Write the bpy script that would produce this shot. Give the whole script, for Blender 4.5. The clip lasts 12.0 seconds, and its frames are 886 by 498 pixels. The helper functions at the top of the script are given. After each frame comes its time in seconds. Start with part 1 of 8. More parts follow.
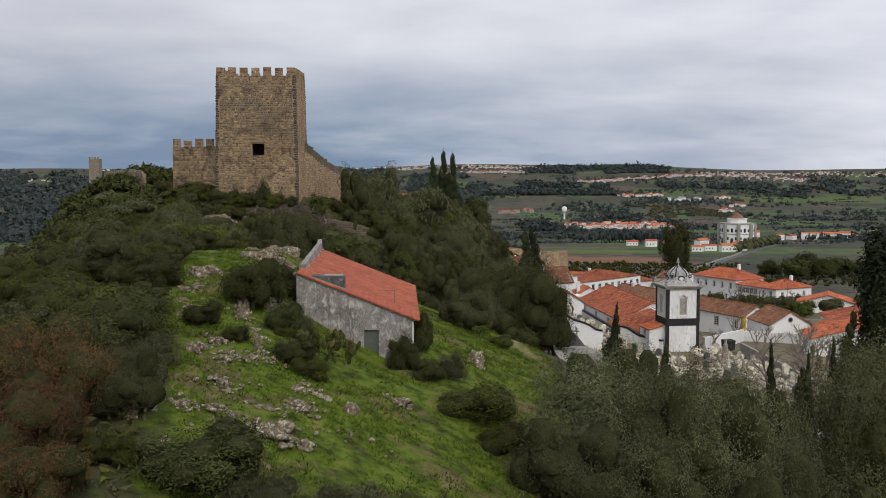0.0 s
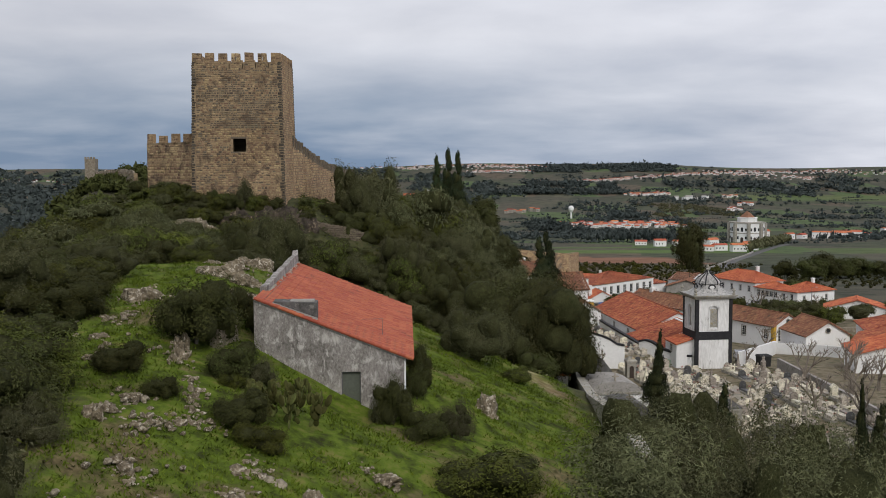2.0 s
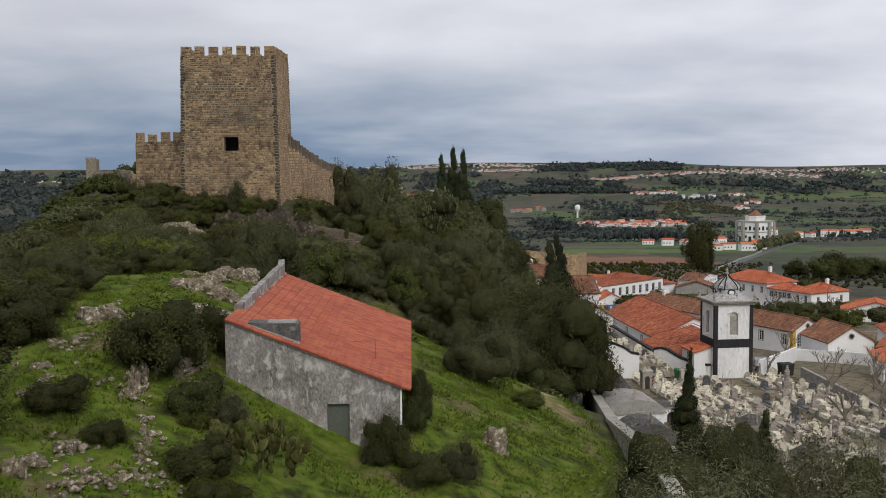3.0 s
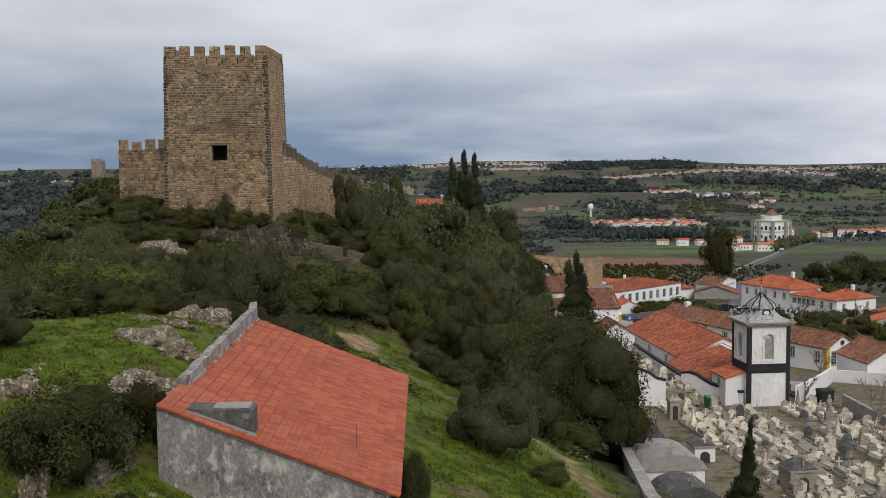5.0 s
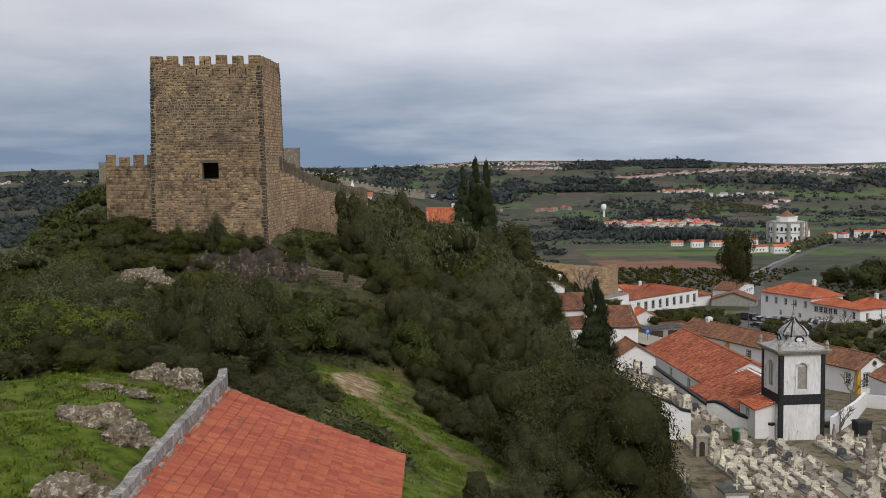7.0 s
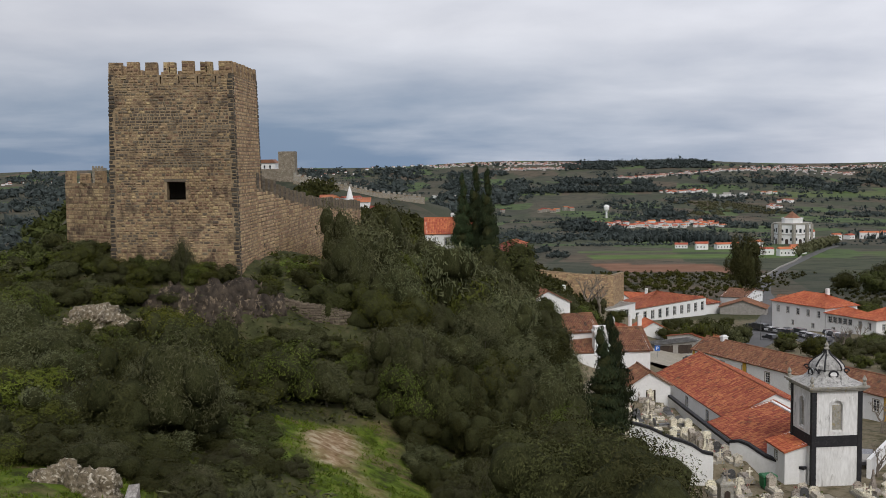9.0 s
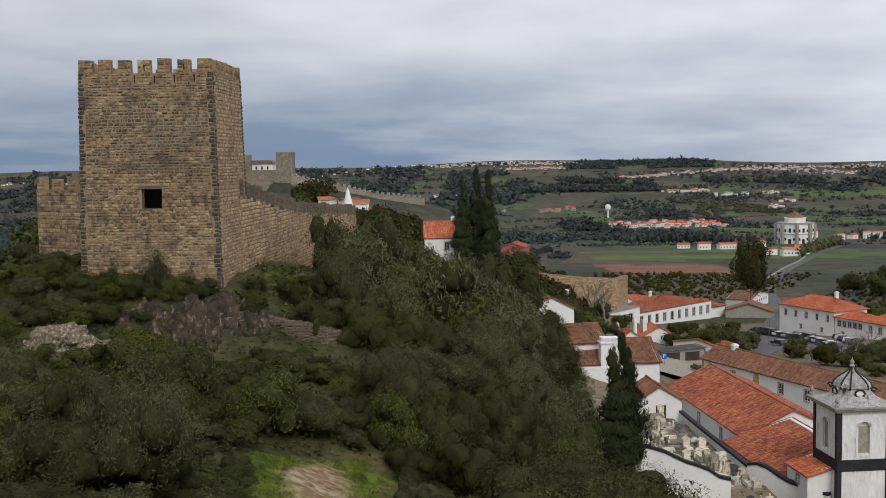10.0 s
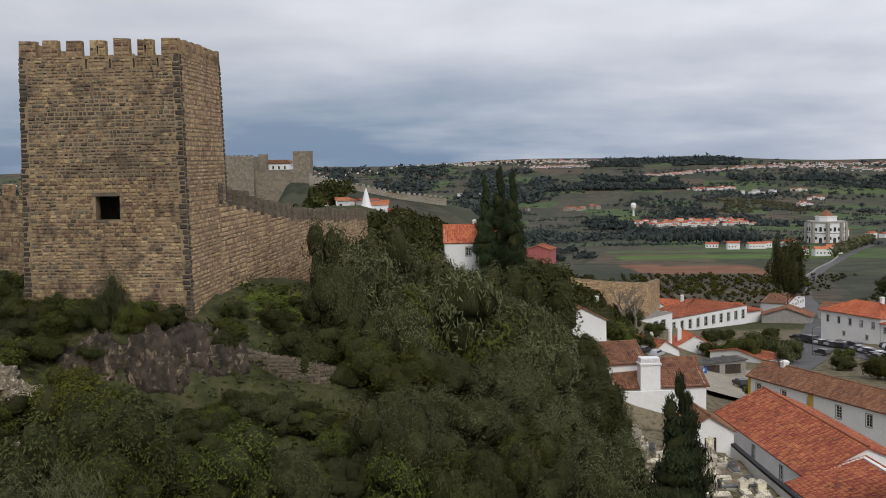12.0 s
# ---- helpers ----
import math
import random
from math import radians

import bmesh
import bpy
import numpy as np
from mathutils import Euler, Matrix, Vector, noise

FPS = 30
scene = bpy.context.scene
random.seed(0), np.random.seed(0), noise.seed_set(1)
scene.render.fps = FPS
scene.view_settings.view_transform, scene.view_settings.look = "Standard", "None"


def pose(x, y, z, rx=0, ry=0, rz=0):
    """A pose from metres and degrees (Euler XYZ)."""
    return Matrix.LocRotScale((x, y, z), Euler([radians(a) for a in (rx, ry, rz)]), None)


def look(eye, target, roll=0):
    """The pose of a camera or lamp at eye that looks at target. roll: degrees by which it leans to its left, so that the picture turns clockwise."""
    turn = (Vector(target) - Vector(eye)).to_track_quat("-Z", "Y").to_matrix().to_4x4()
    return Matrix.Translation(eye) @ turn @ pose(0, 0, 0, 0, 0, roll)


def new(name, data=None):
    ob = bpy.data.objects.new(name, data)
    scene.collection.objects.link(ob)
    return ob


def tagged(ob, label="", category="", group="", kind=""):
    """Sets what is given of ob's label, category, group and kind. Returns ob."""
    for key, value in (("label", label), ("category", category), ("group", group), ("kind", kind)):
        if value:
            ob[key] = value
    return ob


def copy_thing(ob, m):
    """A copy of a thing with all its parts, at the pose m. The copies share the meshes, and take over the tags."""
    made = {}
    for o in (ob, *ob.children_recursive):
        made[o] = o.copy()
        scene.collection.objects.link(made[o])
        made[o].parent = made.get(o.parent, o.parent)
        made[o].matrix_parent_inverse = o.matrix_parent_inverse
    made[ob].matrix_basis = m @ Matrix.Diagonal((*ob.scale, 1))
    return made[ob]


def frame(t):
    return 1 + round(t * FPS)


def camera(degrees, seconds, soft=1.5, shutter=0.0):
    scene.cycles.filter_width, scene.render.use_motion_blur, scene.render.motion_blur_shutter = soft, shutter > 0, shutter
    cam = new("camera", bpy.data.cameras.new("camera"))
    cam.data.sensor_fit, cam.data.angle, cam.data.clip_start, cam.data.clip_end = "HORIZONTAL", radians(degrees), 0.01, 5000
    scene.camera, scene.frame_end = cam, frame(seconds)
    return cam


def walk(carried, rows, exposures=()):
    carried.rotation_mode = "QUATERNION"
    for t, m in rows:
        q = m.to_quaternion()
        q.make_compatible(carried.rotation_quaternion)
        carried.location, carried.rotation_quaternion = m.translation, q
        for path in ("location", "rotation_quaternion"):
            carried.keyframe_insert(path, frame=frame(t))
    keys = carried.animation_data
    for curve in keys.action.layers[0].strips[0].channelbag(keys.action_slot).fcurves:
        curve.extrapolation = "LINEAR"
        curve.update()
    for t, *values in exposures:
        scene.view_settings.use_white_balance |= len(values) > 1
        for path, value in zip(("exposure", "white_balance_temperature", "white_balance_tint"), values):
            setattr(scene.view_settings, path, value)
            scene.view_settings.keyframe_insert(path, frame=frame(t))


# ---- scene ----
# The camera flies north along the ridge, past the old house, towards the keep.
cam = camera(44.3, 12.0, soft=0.9)
PATH = [
    (0, (2.393, 4.148, 0.04), (2.403, 6.142, -0.116), -0.1),
    (0.5, (2.468, 8.178, -0.046), (2.478, 10.172, -0.202), -0.2),
    (1, (2.547, 12.272, -0.154), (2.554, 14.266, -0.31), -0.2),
    (1.5, (2.648, 16.395, -0.244), (2.651, 18.389, -0.4), -0.3),
    (2, (2.751, 20.472, -0.311), (2.75, 22.466, -0.468), -0.3),
    (2.5, (2.852, 24.393, -0.354), (2.845, 26.387, -0.511), -0.4),
    (3, (2.952, 28.11, -0.341), (2.94, 30.103, -0.499), -0.5),
    (5, (3.352, 39.539, 0.936), (3.317, 41.532, 0.775), -0.6),
    (5.5, (3.427, 41.738, 1.407), (3.386, 43.731, 1.246), -0.7),
    (6, (3.5, 43.906, 1.853), (3.453, 45.899, 1.692), -0.7),
    (6.5, (3.563, 46.003, 2.322), (3.51, 47.996, 2.161), -0.7),
    (7, (3.649, 48.26, 2.773), (3.591, 50.253, 2.611), -0.7),
    (9, (4.024, 60.149, 4.378), (3.962, 62.141, 4.216), -0.8),
    (9.5, (4.067, 63.805, 4.667), (4.004, 65.797, 4.504), -0.8),
    (10, (4.105, 67.471, 4.835), (4.041, 69.464, 4.672), -0.9),
    (10.5, (4.095, 71.252, 4.898), (4.025, 73.244, 4.734), -0.9),
    (11, (4.172, 75.133, 4.958), (4.093, 77.124, 4.793), -1.0),
    (11.5, (4.183, 79.119, 4.992), (4.093, 81.11, 4.827), -1.1),
    (12, (4.149, 83.185, 4.928), (4.041, 85.176, 4.763), -1.1),
]
walk(cam, [(t, look(eye, target, roll)) for t, eye, target, roll in PATH], exposures=[(0.0, 0.3), (12.0, 0.3)])

# ---- the lie of the land ----
CREST_Y = [-400, -50, 40, 57, 80, 97, 115, 135, 150, 158, 176, 205, 240, 330, 430, 560, 750, 1000, 9000]
CREST_Z = [-60, -16, -12.5, -10.0, -7.6, -7.3, -9.5, -8.5, -6.0, -3.6, -3.6, -8.0, -12, -13, -9.5, -13, -60, -130, -150]
CREST_X = [-12, -12, -12, -12, -13, -13, -16, -23, -23, -22, -22, -20, -20, -26, -42, -48, -60, -80, -80]
VALE_Y = [-400, 100, 150, 170, 214, 260, 390, 600, 900, 1250, 1750, 2300, 9000]
VALE_Z = [-29, -27.5, -28.3, -28.9, -33.5, -36.5, -48.5, -62, -76, -90, -107, -112, -112]
# the cut along the west wall of the cemetery, where the hill gives way to the terrace
CUT_Y = [-400, 20, 60, 107, 125, 140, 150, 165, 172, 190, 215, 240, 9000]
CUT_X = [30, 26, 22, 14.5, 15.5, 15.6, 14.6, 13.0, 12.6, 14.5, 33, 60, 60]


def smooth_max(a, b, k):
    h = np.clip(0.5 + 0.5 * (a - b) / k, 0, 1)
    return b + (a - b) * h + k * h * (1 - h)


def hills(x, y):
    """Low hills along the horizon."""
    far = np.clip((y - 2200) / 2300, 0, 1) ** 1.5 * (1 - np.clip((y - 4560) / 600, 0, 1) * 0.5)
    roll = np.sin(x / 310 + 0.6) * 3.0 + np.sin(x / 140 + y / 700 + 1.0) * 2.0 + np.sin(y / 310 + x / 900) * 5
    top = 92 + 13 * np.exp(-((x - 420) / 600) ** 4) + 5 * np.exp(-((x - 800) / 150) ** 4)
    return far * (top + roll) + np.clip((y - 600) / 900, 0, 1) * (1 - far) * roll * 0.4


def land(x, y):
    """Height of the bare ground, without its small roughness."""
    x, y = np.asarray(x, float), np.asarray(y, float)
    cz, cx = np.interp(y, CREST_Y, CREST_Z), np.interp(y, CREST_Y, CREST_X)
    d = x - cx
    east = 0.41 * (np.sqrt(np.maximum(d, 0) ** 2 + 9) - 3)
    west = 0.40 * (np.sqrt(np.maximum(-d - 9, 0) ** 2 + 25) - 5)
    ridge = cz - np.where(d > 0, east, west)
    vale = np.interp(y, VALE_Y, VALE_Z) - 30 / (1 + np.exp((x + 95) / 14)) * np.clip((1200 - y) / 700, 0, 1)
    ridge = np.maximum(ridge, -200 + 196 * np.exp(-((x + 100) / 72) ** 2 - ((y - 390) / 258) ** 2))
    cut = np.clip((x - np.interp(y, CUT_Y, CUT_X)) / 5, 0, 1)
    ridge = ridge + (np.minimum(ridge, vale) - ridge) * cut * cut * (3 - 2 * cut)
    step = 1.2 * np.exp(-((x + 1.6) / 3.4) ** 2 - ((y - 73.6) / 2.8) ** 2)
    z = smooth_max(ridge, vale, 1.5) + hills(x, y) - step
    # the drop below the crag
    drop = np.clip((151.0 - y) / 1.6, 0, 1) * np.clip((y - 134) / 14, 0, 1) * np.exp(-((x + 18.4) / 6.2) ** 4)
    z = z - 2.6 * drop
    # the ridge that carries the far town wall
    line = np.interp(x, [-80, -63, -52, -38, -18, 0], [-3.0, -5.0, -7.2, -10.4, -13.2, -18])
    z = z + np.maximum(0, line - z) * np.exp(-((y - 526) / 26) ** 2) * np.clip((x + 92) / 10, 0, 1) * np.clip((4 - x) / 12, 0, 1)
    # the levelled graveyard west of the nave
    u, v = (x - 37) * 0.9923 + (y - 167) * 0.1236, (167 - y) * -0.9923 - (x - 37) * 0.1236
    w = np.clip((u + 20.6) / 2, 0, 1) * np.clip((-3.3 - u) / 0.8, 0, 1) * np.clip((v - 3.0) / 1.5, 0, 1) * np.clip((46.4 - v) / 1.2, 0, 1)
    return z + (-26.0 - 0.1 * (u + 19) - z) * w


def ground_z(x, y):
    return float(land(x, y))

# ---- light: an overcast morning, a veiled sun from the east-south-east ----
SUN_TURN, SUN_HIGH = 165.0, 42.0
world = bpy.data.worlds.new("overcast_sky")
scene.world = world
world.use_nodes = True


def nd(tree, kind, **values):
    n = tree.nodes.new(kind)
    for k, v in values.items():
        n.inputs[k.replace("_", " ")].default_value = v
    return n


def build_sky():
    tree = world.node_tree
    tree.nodes.clear()
    link = tree.links.new
    out = tree.nodes.new("ShaderNodeOutputWorld")
    back = tree.nodes.new("ShaderNodeBackground")
    back.inputs["Strength"].default_value = 0.1
    sky = tree.nodes.new("ShaderNodeTexSky")
    sky.sky_type, sky.sun_disc = "NISHITA", False
    sky.sun_elevation, sky.sun_rotation = radians(SUN_HIGH), radians(SUN_TURN)
    sky.dust_density, sky.air_density = 2.0, 1.0
    co = tree.nodes.new("ShaderNodeTexCoord")
    sep = tree.nodes.new("ShaderNodeSeparateXYZ")
    link(co.outputs["Generated"], sep.inputs[0])

    def maths(op, a, b=None):
        m = tree.nodes.new("ShaderNodeMath")
        m.operation = op
        for i, v in enumerate((a, b)):
            if v is None:
                continue
            if isinstance(v, (int, float)):
                m.inputs[i].default_value = v
            else:
                link(v, m.inputs[i])
        return m.outputs[0]

    high = maths("MAXIMUM", sep.outputs["Z"], 0.0)
    deep = maths("ADD", high, 0.16)
    flat = tree.nodes.new("ShaderNodeCombineXYZ")
    link(maths("DIVIDE", sep.outputs["X"], deep), flat.inputs[0])
    link(maths("DIVIDE", sep.outputs["Y"], deep), flat.inputs[1])
    # layers of cloud: wide banks, and ragged rolls within them
    banks = nd(tree, "ShaderNodeTexNoise", Scale=0.5, Detail=3.0, Roughness=0.45, Distortion=0.2)
    rolls = nd(tree, "ShaderNodeTexNoise", Scale=1.25, Detail=7.0, Roughness=0.52, Distortion=0.15)
    for n in (banks, rolls):
        link(flat.outputs[0], n.inputs["Vector"])
    both = maths("ADD", maths("MULTIPLY", banks.outputs["Fac"], 0.6), maths("MULTIPLY", rolls.outputs["Fac"], 0.45))
    shade = tree.nodes.new("ShaderNodeValToRGB")
    link(both, shade.inputs[0])
    e = shade.color_ramp.elements
    e[0].position, e[0].color = 0.36, (0.47, 0.49, 0.565, 1)
    e[1].position, e[1].color = 0.68, (0.80, 0.805, 0.86, 1)
    m = e.new(0.51)
    m.color = (0.63, 0.64, 0.70, 1)
    # towards the horizon, to the west, a bank of blue-grey rain cloud
    low = tree.nodes.new("ShaderNodeMapRange")
    low.inputs[1].default_value, low.inputs[2].default_value, low.inputs[3].default_value, low.inputs[4].default_value = 0.025, 0.115, 1.0, 0.0
    link(high, low.inputs[0])
    west = tree.nodes.new("ShaderNodeMapRange")
    west.inputs[1].default_value, west.inputs[2].default_value, west.inputs[3].default_value, west.inputs[4].default_value = 0.36, -0.12, 0.22, 1.0
    link(sep.outputs["X"], west.inputs[0])
    soft = maths("MULTIPLY", maths("MULTIPLY", low.outputs[0], west.outputs[0]), maths("ADD", maths("MULTIPLY", rolls.outputs["Fac"], -1.2), 1.6))
    soft = maths("MINIMUM", soft, 1.0)
    rain = tree.nodes.new("ShaderNodeMix")
    rain.data_type = "RGBA"
    rain.inputs["B"].default_value = (0.15, 0.235, 0.365, 1)
    link(maths("MULTIPLY", soft, 0.9), rain.inputs["Factor"])
    link(shade.outputs[0], rain.inputs["A"])
    scale = tree.nodes.new("ShaderNodeVectorMath")
    scale.operation = "SCALE"
    link(maths("ADD", maths("MULTIPLY", sep.outputs["X"], 2.2), 8.8), scale.inputs["Scale"])
    link(rain.outputs["Result"], scale.inputs[0])
    mix = tree.nodes.new("ShaderNodeMix")
    mix.data_type = "RGBA"
    mix.inputs["Factor"].default_value = 0.94
    link(sky.outputs[0], mix.inputs["A"])
    link(scale.outputs[0], mix.inputs["B"])
    link(mix.outputs["Result"], back.inputs["Color"])
    link(back.outputs[0], out.inputs[0])


build_sky()
sun = new("sun", bpy.data.lights.new("sun", "SUN"))
sun.data.energy, sun.data.angle, sun.data.color = 1.15, radians(24), (1.0, 0.95, 0.87)
az, el = radians(SUN_TURN), radians(SUN_HIGH)
sun.matrix_world = look((0, 0, 0), (-math.sin(az) * math.cos(el), -math.cos(az) * math.cos(el), -math.sin(el)))

# ---- materials ----


def surface(name, dark, light, third=None, big=0.35, fine=7.0, rough=0.88, bump=0.3, grain=0.02, random_by="", spread=0.25, third_at=0.62, metal=0.0, stretch=(1, 1, 1), spec=0.3, damp=0.0):
    """A worn, mottled surface: two sizes of variation, a third colour in patches, fine relief."""
    mat = bpy.data.materials.new(name)
    mat.use_nodes = True
    tree = mat.node_tree
    link = tree.links.new
    bsdf = tree.nodes["Principled BSDF"]
    bsdf.inputs["Metallic"].default_value, bsdf.inputs["Specular IOR Level"].default_value = metal, spec
    co = tree.nodes.new("ShaderNodeTexCoord")
    mp = nd(tree, "ShaderNodeMapping", Scale=stretch)
    link(co.outputs["Object"], mp.inputs[0])
    n1 = nd(tree, "ShaderNodeTexNoise", Scale=big, Detail=5.0, Roughness=0.6)
    n2 = nd(tree, "ShaderNodeTexNoise", Scale=fine, Detail=4.0, Roughness=0.65)
    n3 = nd(tree, "ShaderNodeTexNoise", Scale=big * 3.1, Detail=6.0, Roughness=0.7, Distortion=0.4)
    for n in (n1, n2, n3):
        link(mp.outputs[0], n.inputs["Vector"])
    add = nd(tree, "ShaderNodeMath")
    add.operation = "MULTIPLY_ADD"
    add.inputs[1].default_value = 0.5
    link(n2.outputs["Fac"], add.inputs[0])
    half = nd(tree, "ShaderNodeMath")
    half.operation = "MULTIPLY"
    half.inputs[1].default_value = 0.5
    link(n1.outputs["Fac"], half.inputs[0])
    link(half.outputs[0], add.inputs[2])
    ramp = tree.nodes.new("ShaderNodeValToRGB")
    link(add.outputs[0], ramp.inputs[0])
    e = ramp.color_ramp.elements
    e[0].position, e[0].color = 0.36, (*dark, 1)
    e[1].position, e[1].color = 0.64, (*light, 1)
    colour = ramp.outputs[0]
    if third:
        r2 = tree.nodes.new("ShaderNodeValToRGB")
        r2.color_ramp.elements[0].position, r2.color_ramp.elements[1].position = third_at - 0.06, third_at + 0.06
        link(n3.outputs["Fac"], r2.inputs[0])
        mx = tree.nodes.new("ShaderNodeMix")
        mx.data_type = "RGBA"
        mx.inputs["B"].default_value = (*third, 1)
        link(r2.outputs[0], mx.inputs["Factor"])
        link(colour, mx.inputs["A"])
        colour = mx.outputs["Result"]
    if random_by:
        src = tree.nodes.new("ShaderNodeObjectInfo" if random_by == "object" else "ShaderNodeNewGeometry")
        val = src.outputs["Random" if random_by == "object" else "Random Per Island"]
        rg = tree.nodes.new("ShaderNodeMapRange")
        rg.inputs[3].default_value, rg.inputs[4].default_value = 1 - spread, 1 + spread
        link(val, rg.inputs[0])
        hue = tree.nodes.new("ShaderNodeMapRange")
        hue.inputs[3].default_value, hue.inputs[4].default_value = 0.5 - spread * 0.05, 0.5 + spread * 0.05
        link(val, hue.inputs[0])
        hs = tree.nodes.new("ShaderNodeHueSaturation")
        link(rg.outputs[0], hs.inputs["Value"])
        link(hue.outputs[0], hs.inputs["Hue"])
        link(colour, hs.inputs["Color"])
        colour = hs.outputs[0]
    link(colour, bsdf.inputs["Base Color"])
    rr = tree.nodes.new("ShaderNodeMapRange")
    rr.inputs[3].default_value, rr.inputs[4].default_value = max(rough - 0.1, 0.02), min(rough + 0.1, 1)
    link(n3.outputs["Fac"], rr.inputs[0])
    link(rr.outputs[0], bsdf.inputs["Roughness"])
    if bump:
        b = nd(tree, "ShaderNodeBump", Strength=bump, Distance=grain)
        link(n2.outputs["Fac"], b.inputs["Height"])
        link(b.outputs[0], bsdf.inputs["Normal"])
    return mat


def leaf(name, dark, light, spread=0.13, big=0.9, by="both", rough=0.7):
    """Leaves: colour varies from leaf to leaf and from plant to plant."""
    mat = surface(name, dark, light, big=big, fine=4.0, rough=rough, bump=0, random_by="island", spread=spread, spec=0.06)
    if by == "both":
        tree = mat.node_tree
        bsdf = tree.nodes["Principled BSDF"]
        src = bsdf.inputs["Base Color"].links[0].from_socket
        info = tree.nodes.new("ShaderNodeObjectInfo")
        rg = tree.nodes.new("ShaderNodeMapRange")
        rg.inputs[3].default_value, rg.inputs[4].default_value = 0.62, 1.38
        tree.links.new(info.outputs["Random"], rg.inputs[0])
        hs = tree.nodes.new("ShaderNodeHueSaturation")
        tree.links.new(rg.outputs[0], hs.inputs["Value"])
        hue = tree.nodes.new("ShaderNodeMapRange")
        hue.inputs[3].default_value, hue.inputs[4].default_value = 0.476, 0.518
        tree.links.new(info.outputs["Random"], hue.inputs[0])
        tree.links.new(hue.outputs[0], hs.inputs["Hue"])
        tree.links.new(src, hs.inputs["Color"])
        tree.links.new(hs.outputs[0], bsdf.inputs["Base Color"])
    return mat


STONE = surface("keep_stone", (0.178, 0.117, 0.066), (0.40, 0.278, 0.166), (0.115, 0.082, 0.056), third_at=0.56, big=0.2, fine=4, random_by="island", spread=0.42, bump=0.7, grain=0.05)
STONE_PIECE = surface("keep_stone_piece", (0.178, 0.117, 0.066), (0.40, 0.278, 0.166), big=0.5, fine=4, random_by="object", spread=0.42, bump=0.7, grain=0.05)
DARK_PIECE = surface("keep_dark_stone_piece", (0.085, 0.068, 0.05), (0.18, 0.145, 0.105), big=0.5, fine=4, random_by="object", spread=0.35, bump=0.7, grain=0.05)
KEEP_QUOIN = surface("black_lichened_corner_stone", (0.04, 0.034, 0.027), (0.105, 0.088, 0.068), (0.19, 0.16, 0.12), big=0.6, fine=5, random_by="island", spread=0.3, bump=0.5, grain=0.04, third_at=0.68)
QUOIN = surface("dark_quoin_stone", (0.085, 0.068, 0.05), (0.18, 0.145, 0.105), (0.26, 0.21, 0.15), big=0.5, fine=5, random_by="island", spread=0.3, bump=0.5, grain=0.04, third_at=0.7)
MORTAR = surface("lime_mortar", (0.20, 0.145, 0.085), (0.36, 0.27, 0.165), (0.14, 0.10, 0.065), third_at=0.56, big=0.2, fine=4, bump=0.6, grain=0.05)
PALE_STONE = surface("pale_plastered_stone", (0.29, 0.185, 0.10), (0.48, 0.33, 0.20), (0.21, 0.145, 0.09), big=0.25, fine=4, random_by="island", spread=0.32, bump=0.8, grain=0.06)
RUBBLE = surface("grey_rubble", (0.11, 0.09, 0.065), (0.30, 0.255, 0.195), (0.48, 0.44, 0.375), big=0.8, fine=6, random_by="island", spread=0.3, bump=0.6, grain=0.05)
ROCK = surface("limestone_rock", (0.075, 0.058, 0.036), (0.29, 0.24, 0.165), (0.55, 0.50, 0.41), big=1.3, fine=6, bump=1.0, grain=0.12, third_at=0.58)
GREY_WALL = surface("weathered_grey_render", (0.10, 0.09, 0.08), (0.37, 0.345, 0.32), (0.48, 0.455, 0.425), big=0.75, fine=9, bump=1.0, grain=0.05, third_at=0.57, stretch=(1, 1, 0.6))
CEMENT = surface("cement_render", (0.24, 0.225, 0.205), (0.40, 0.38, 0.35), (0.16, 0.15, 0.14), big=0.8, fine=5, bump=0.3)
TILE = surface("new_clay_tile", (0.30, 0.074, 0.040), (0.43, 0.118, 0.062), (0.19, 0.075, 0.052), big=0.6, fine=9, random_by="object", spread=0.15, bump=0.2, rough=0.8, third_at=0.63)
TILE_MASS = surface("new_clay_tiles", (0.30, 0.074, 0.040), (0.43, 0.118, 0.062), (0.19, 0.075, 0.052), big=0.35, fine=9, random_by="island", spread=0.15, bump=0.2, rough=0.8, third_at=0.63)
ROOF_RED = surface("village_clay_roof", (0.24, 0.07, 0.04), (0.42, 0.135, 0.075), (0.12, 0.06, 0.045), big=0.3, fine=6, random_by="island", spread=0.34, bump=0.3, third_at=0.62)
ROOF_BRIGHT = surface("bright_clay_roof", (0.38, 0.10, 0.05), (0.53, 0.165, 0.085), (0.22, 0.085, 0.055), big=0.3, fine=6, random_by="island", spread=0.26, bump=0.3, third_at=0.68)
ROOF_BROWN = surface("old_brown_roof", (0.15, 0.072, 0.045), (0.31, 0.145, 0.085), (0.08, 0.058, 0.045), big=0.4, fine=6, random_by="island", spread=0.25, bump=0.3, third_at=0.6)
WHITE = surface("limewashed_wall", (0.74, 0.74, 0.73), (0.86, 0.86, 0.855), (0.50, 0.49, 0.47), big=0.35, fine=3, bump=0.15, third_at=0.70)
STAINED = surface("stained_limewash", (0.60, 0.595, 0.58), (0.85, 0.85, 0.84), (0.33, 0.32, 0.30), big=0.5, fine=4, bump=0.2, third_at=0.66, stretch=(1, 1, 0.25))
BLACK = surface("black_painted_trim", (0.014, 0.014, 0.016), (0.03, 0.03, 0.034), (0.06, 0.06, 0.06), big=1.2, fine=6, bump=0.2, rough=0.75)
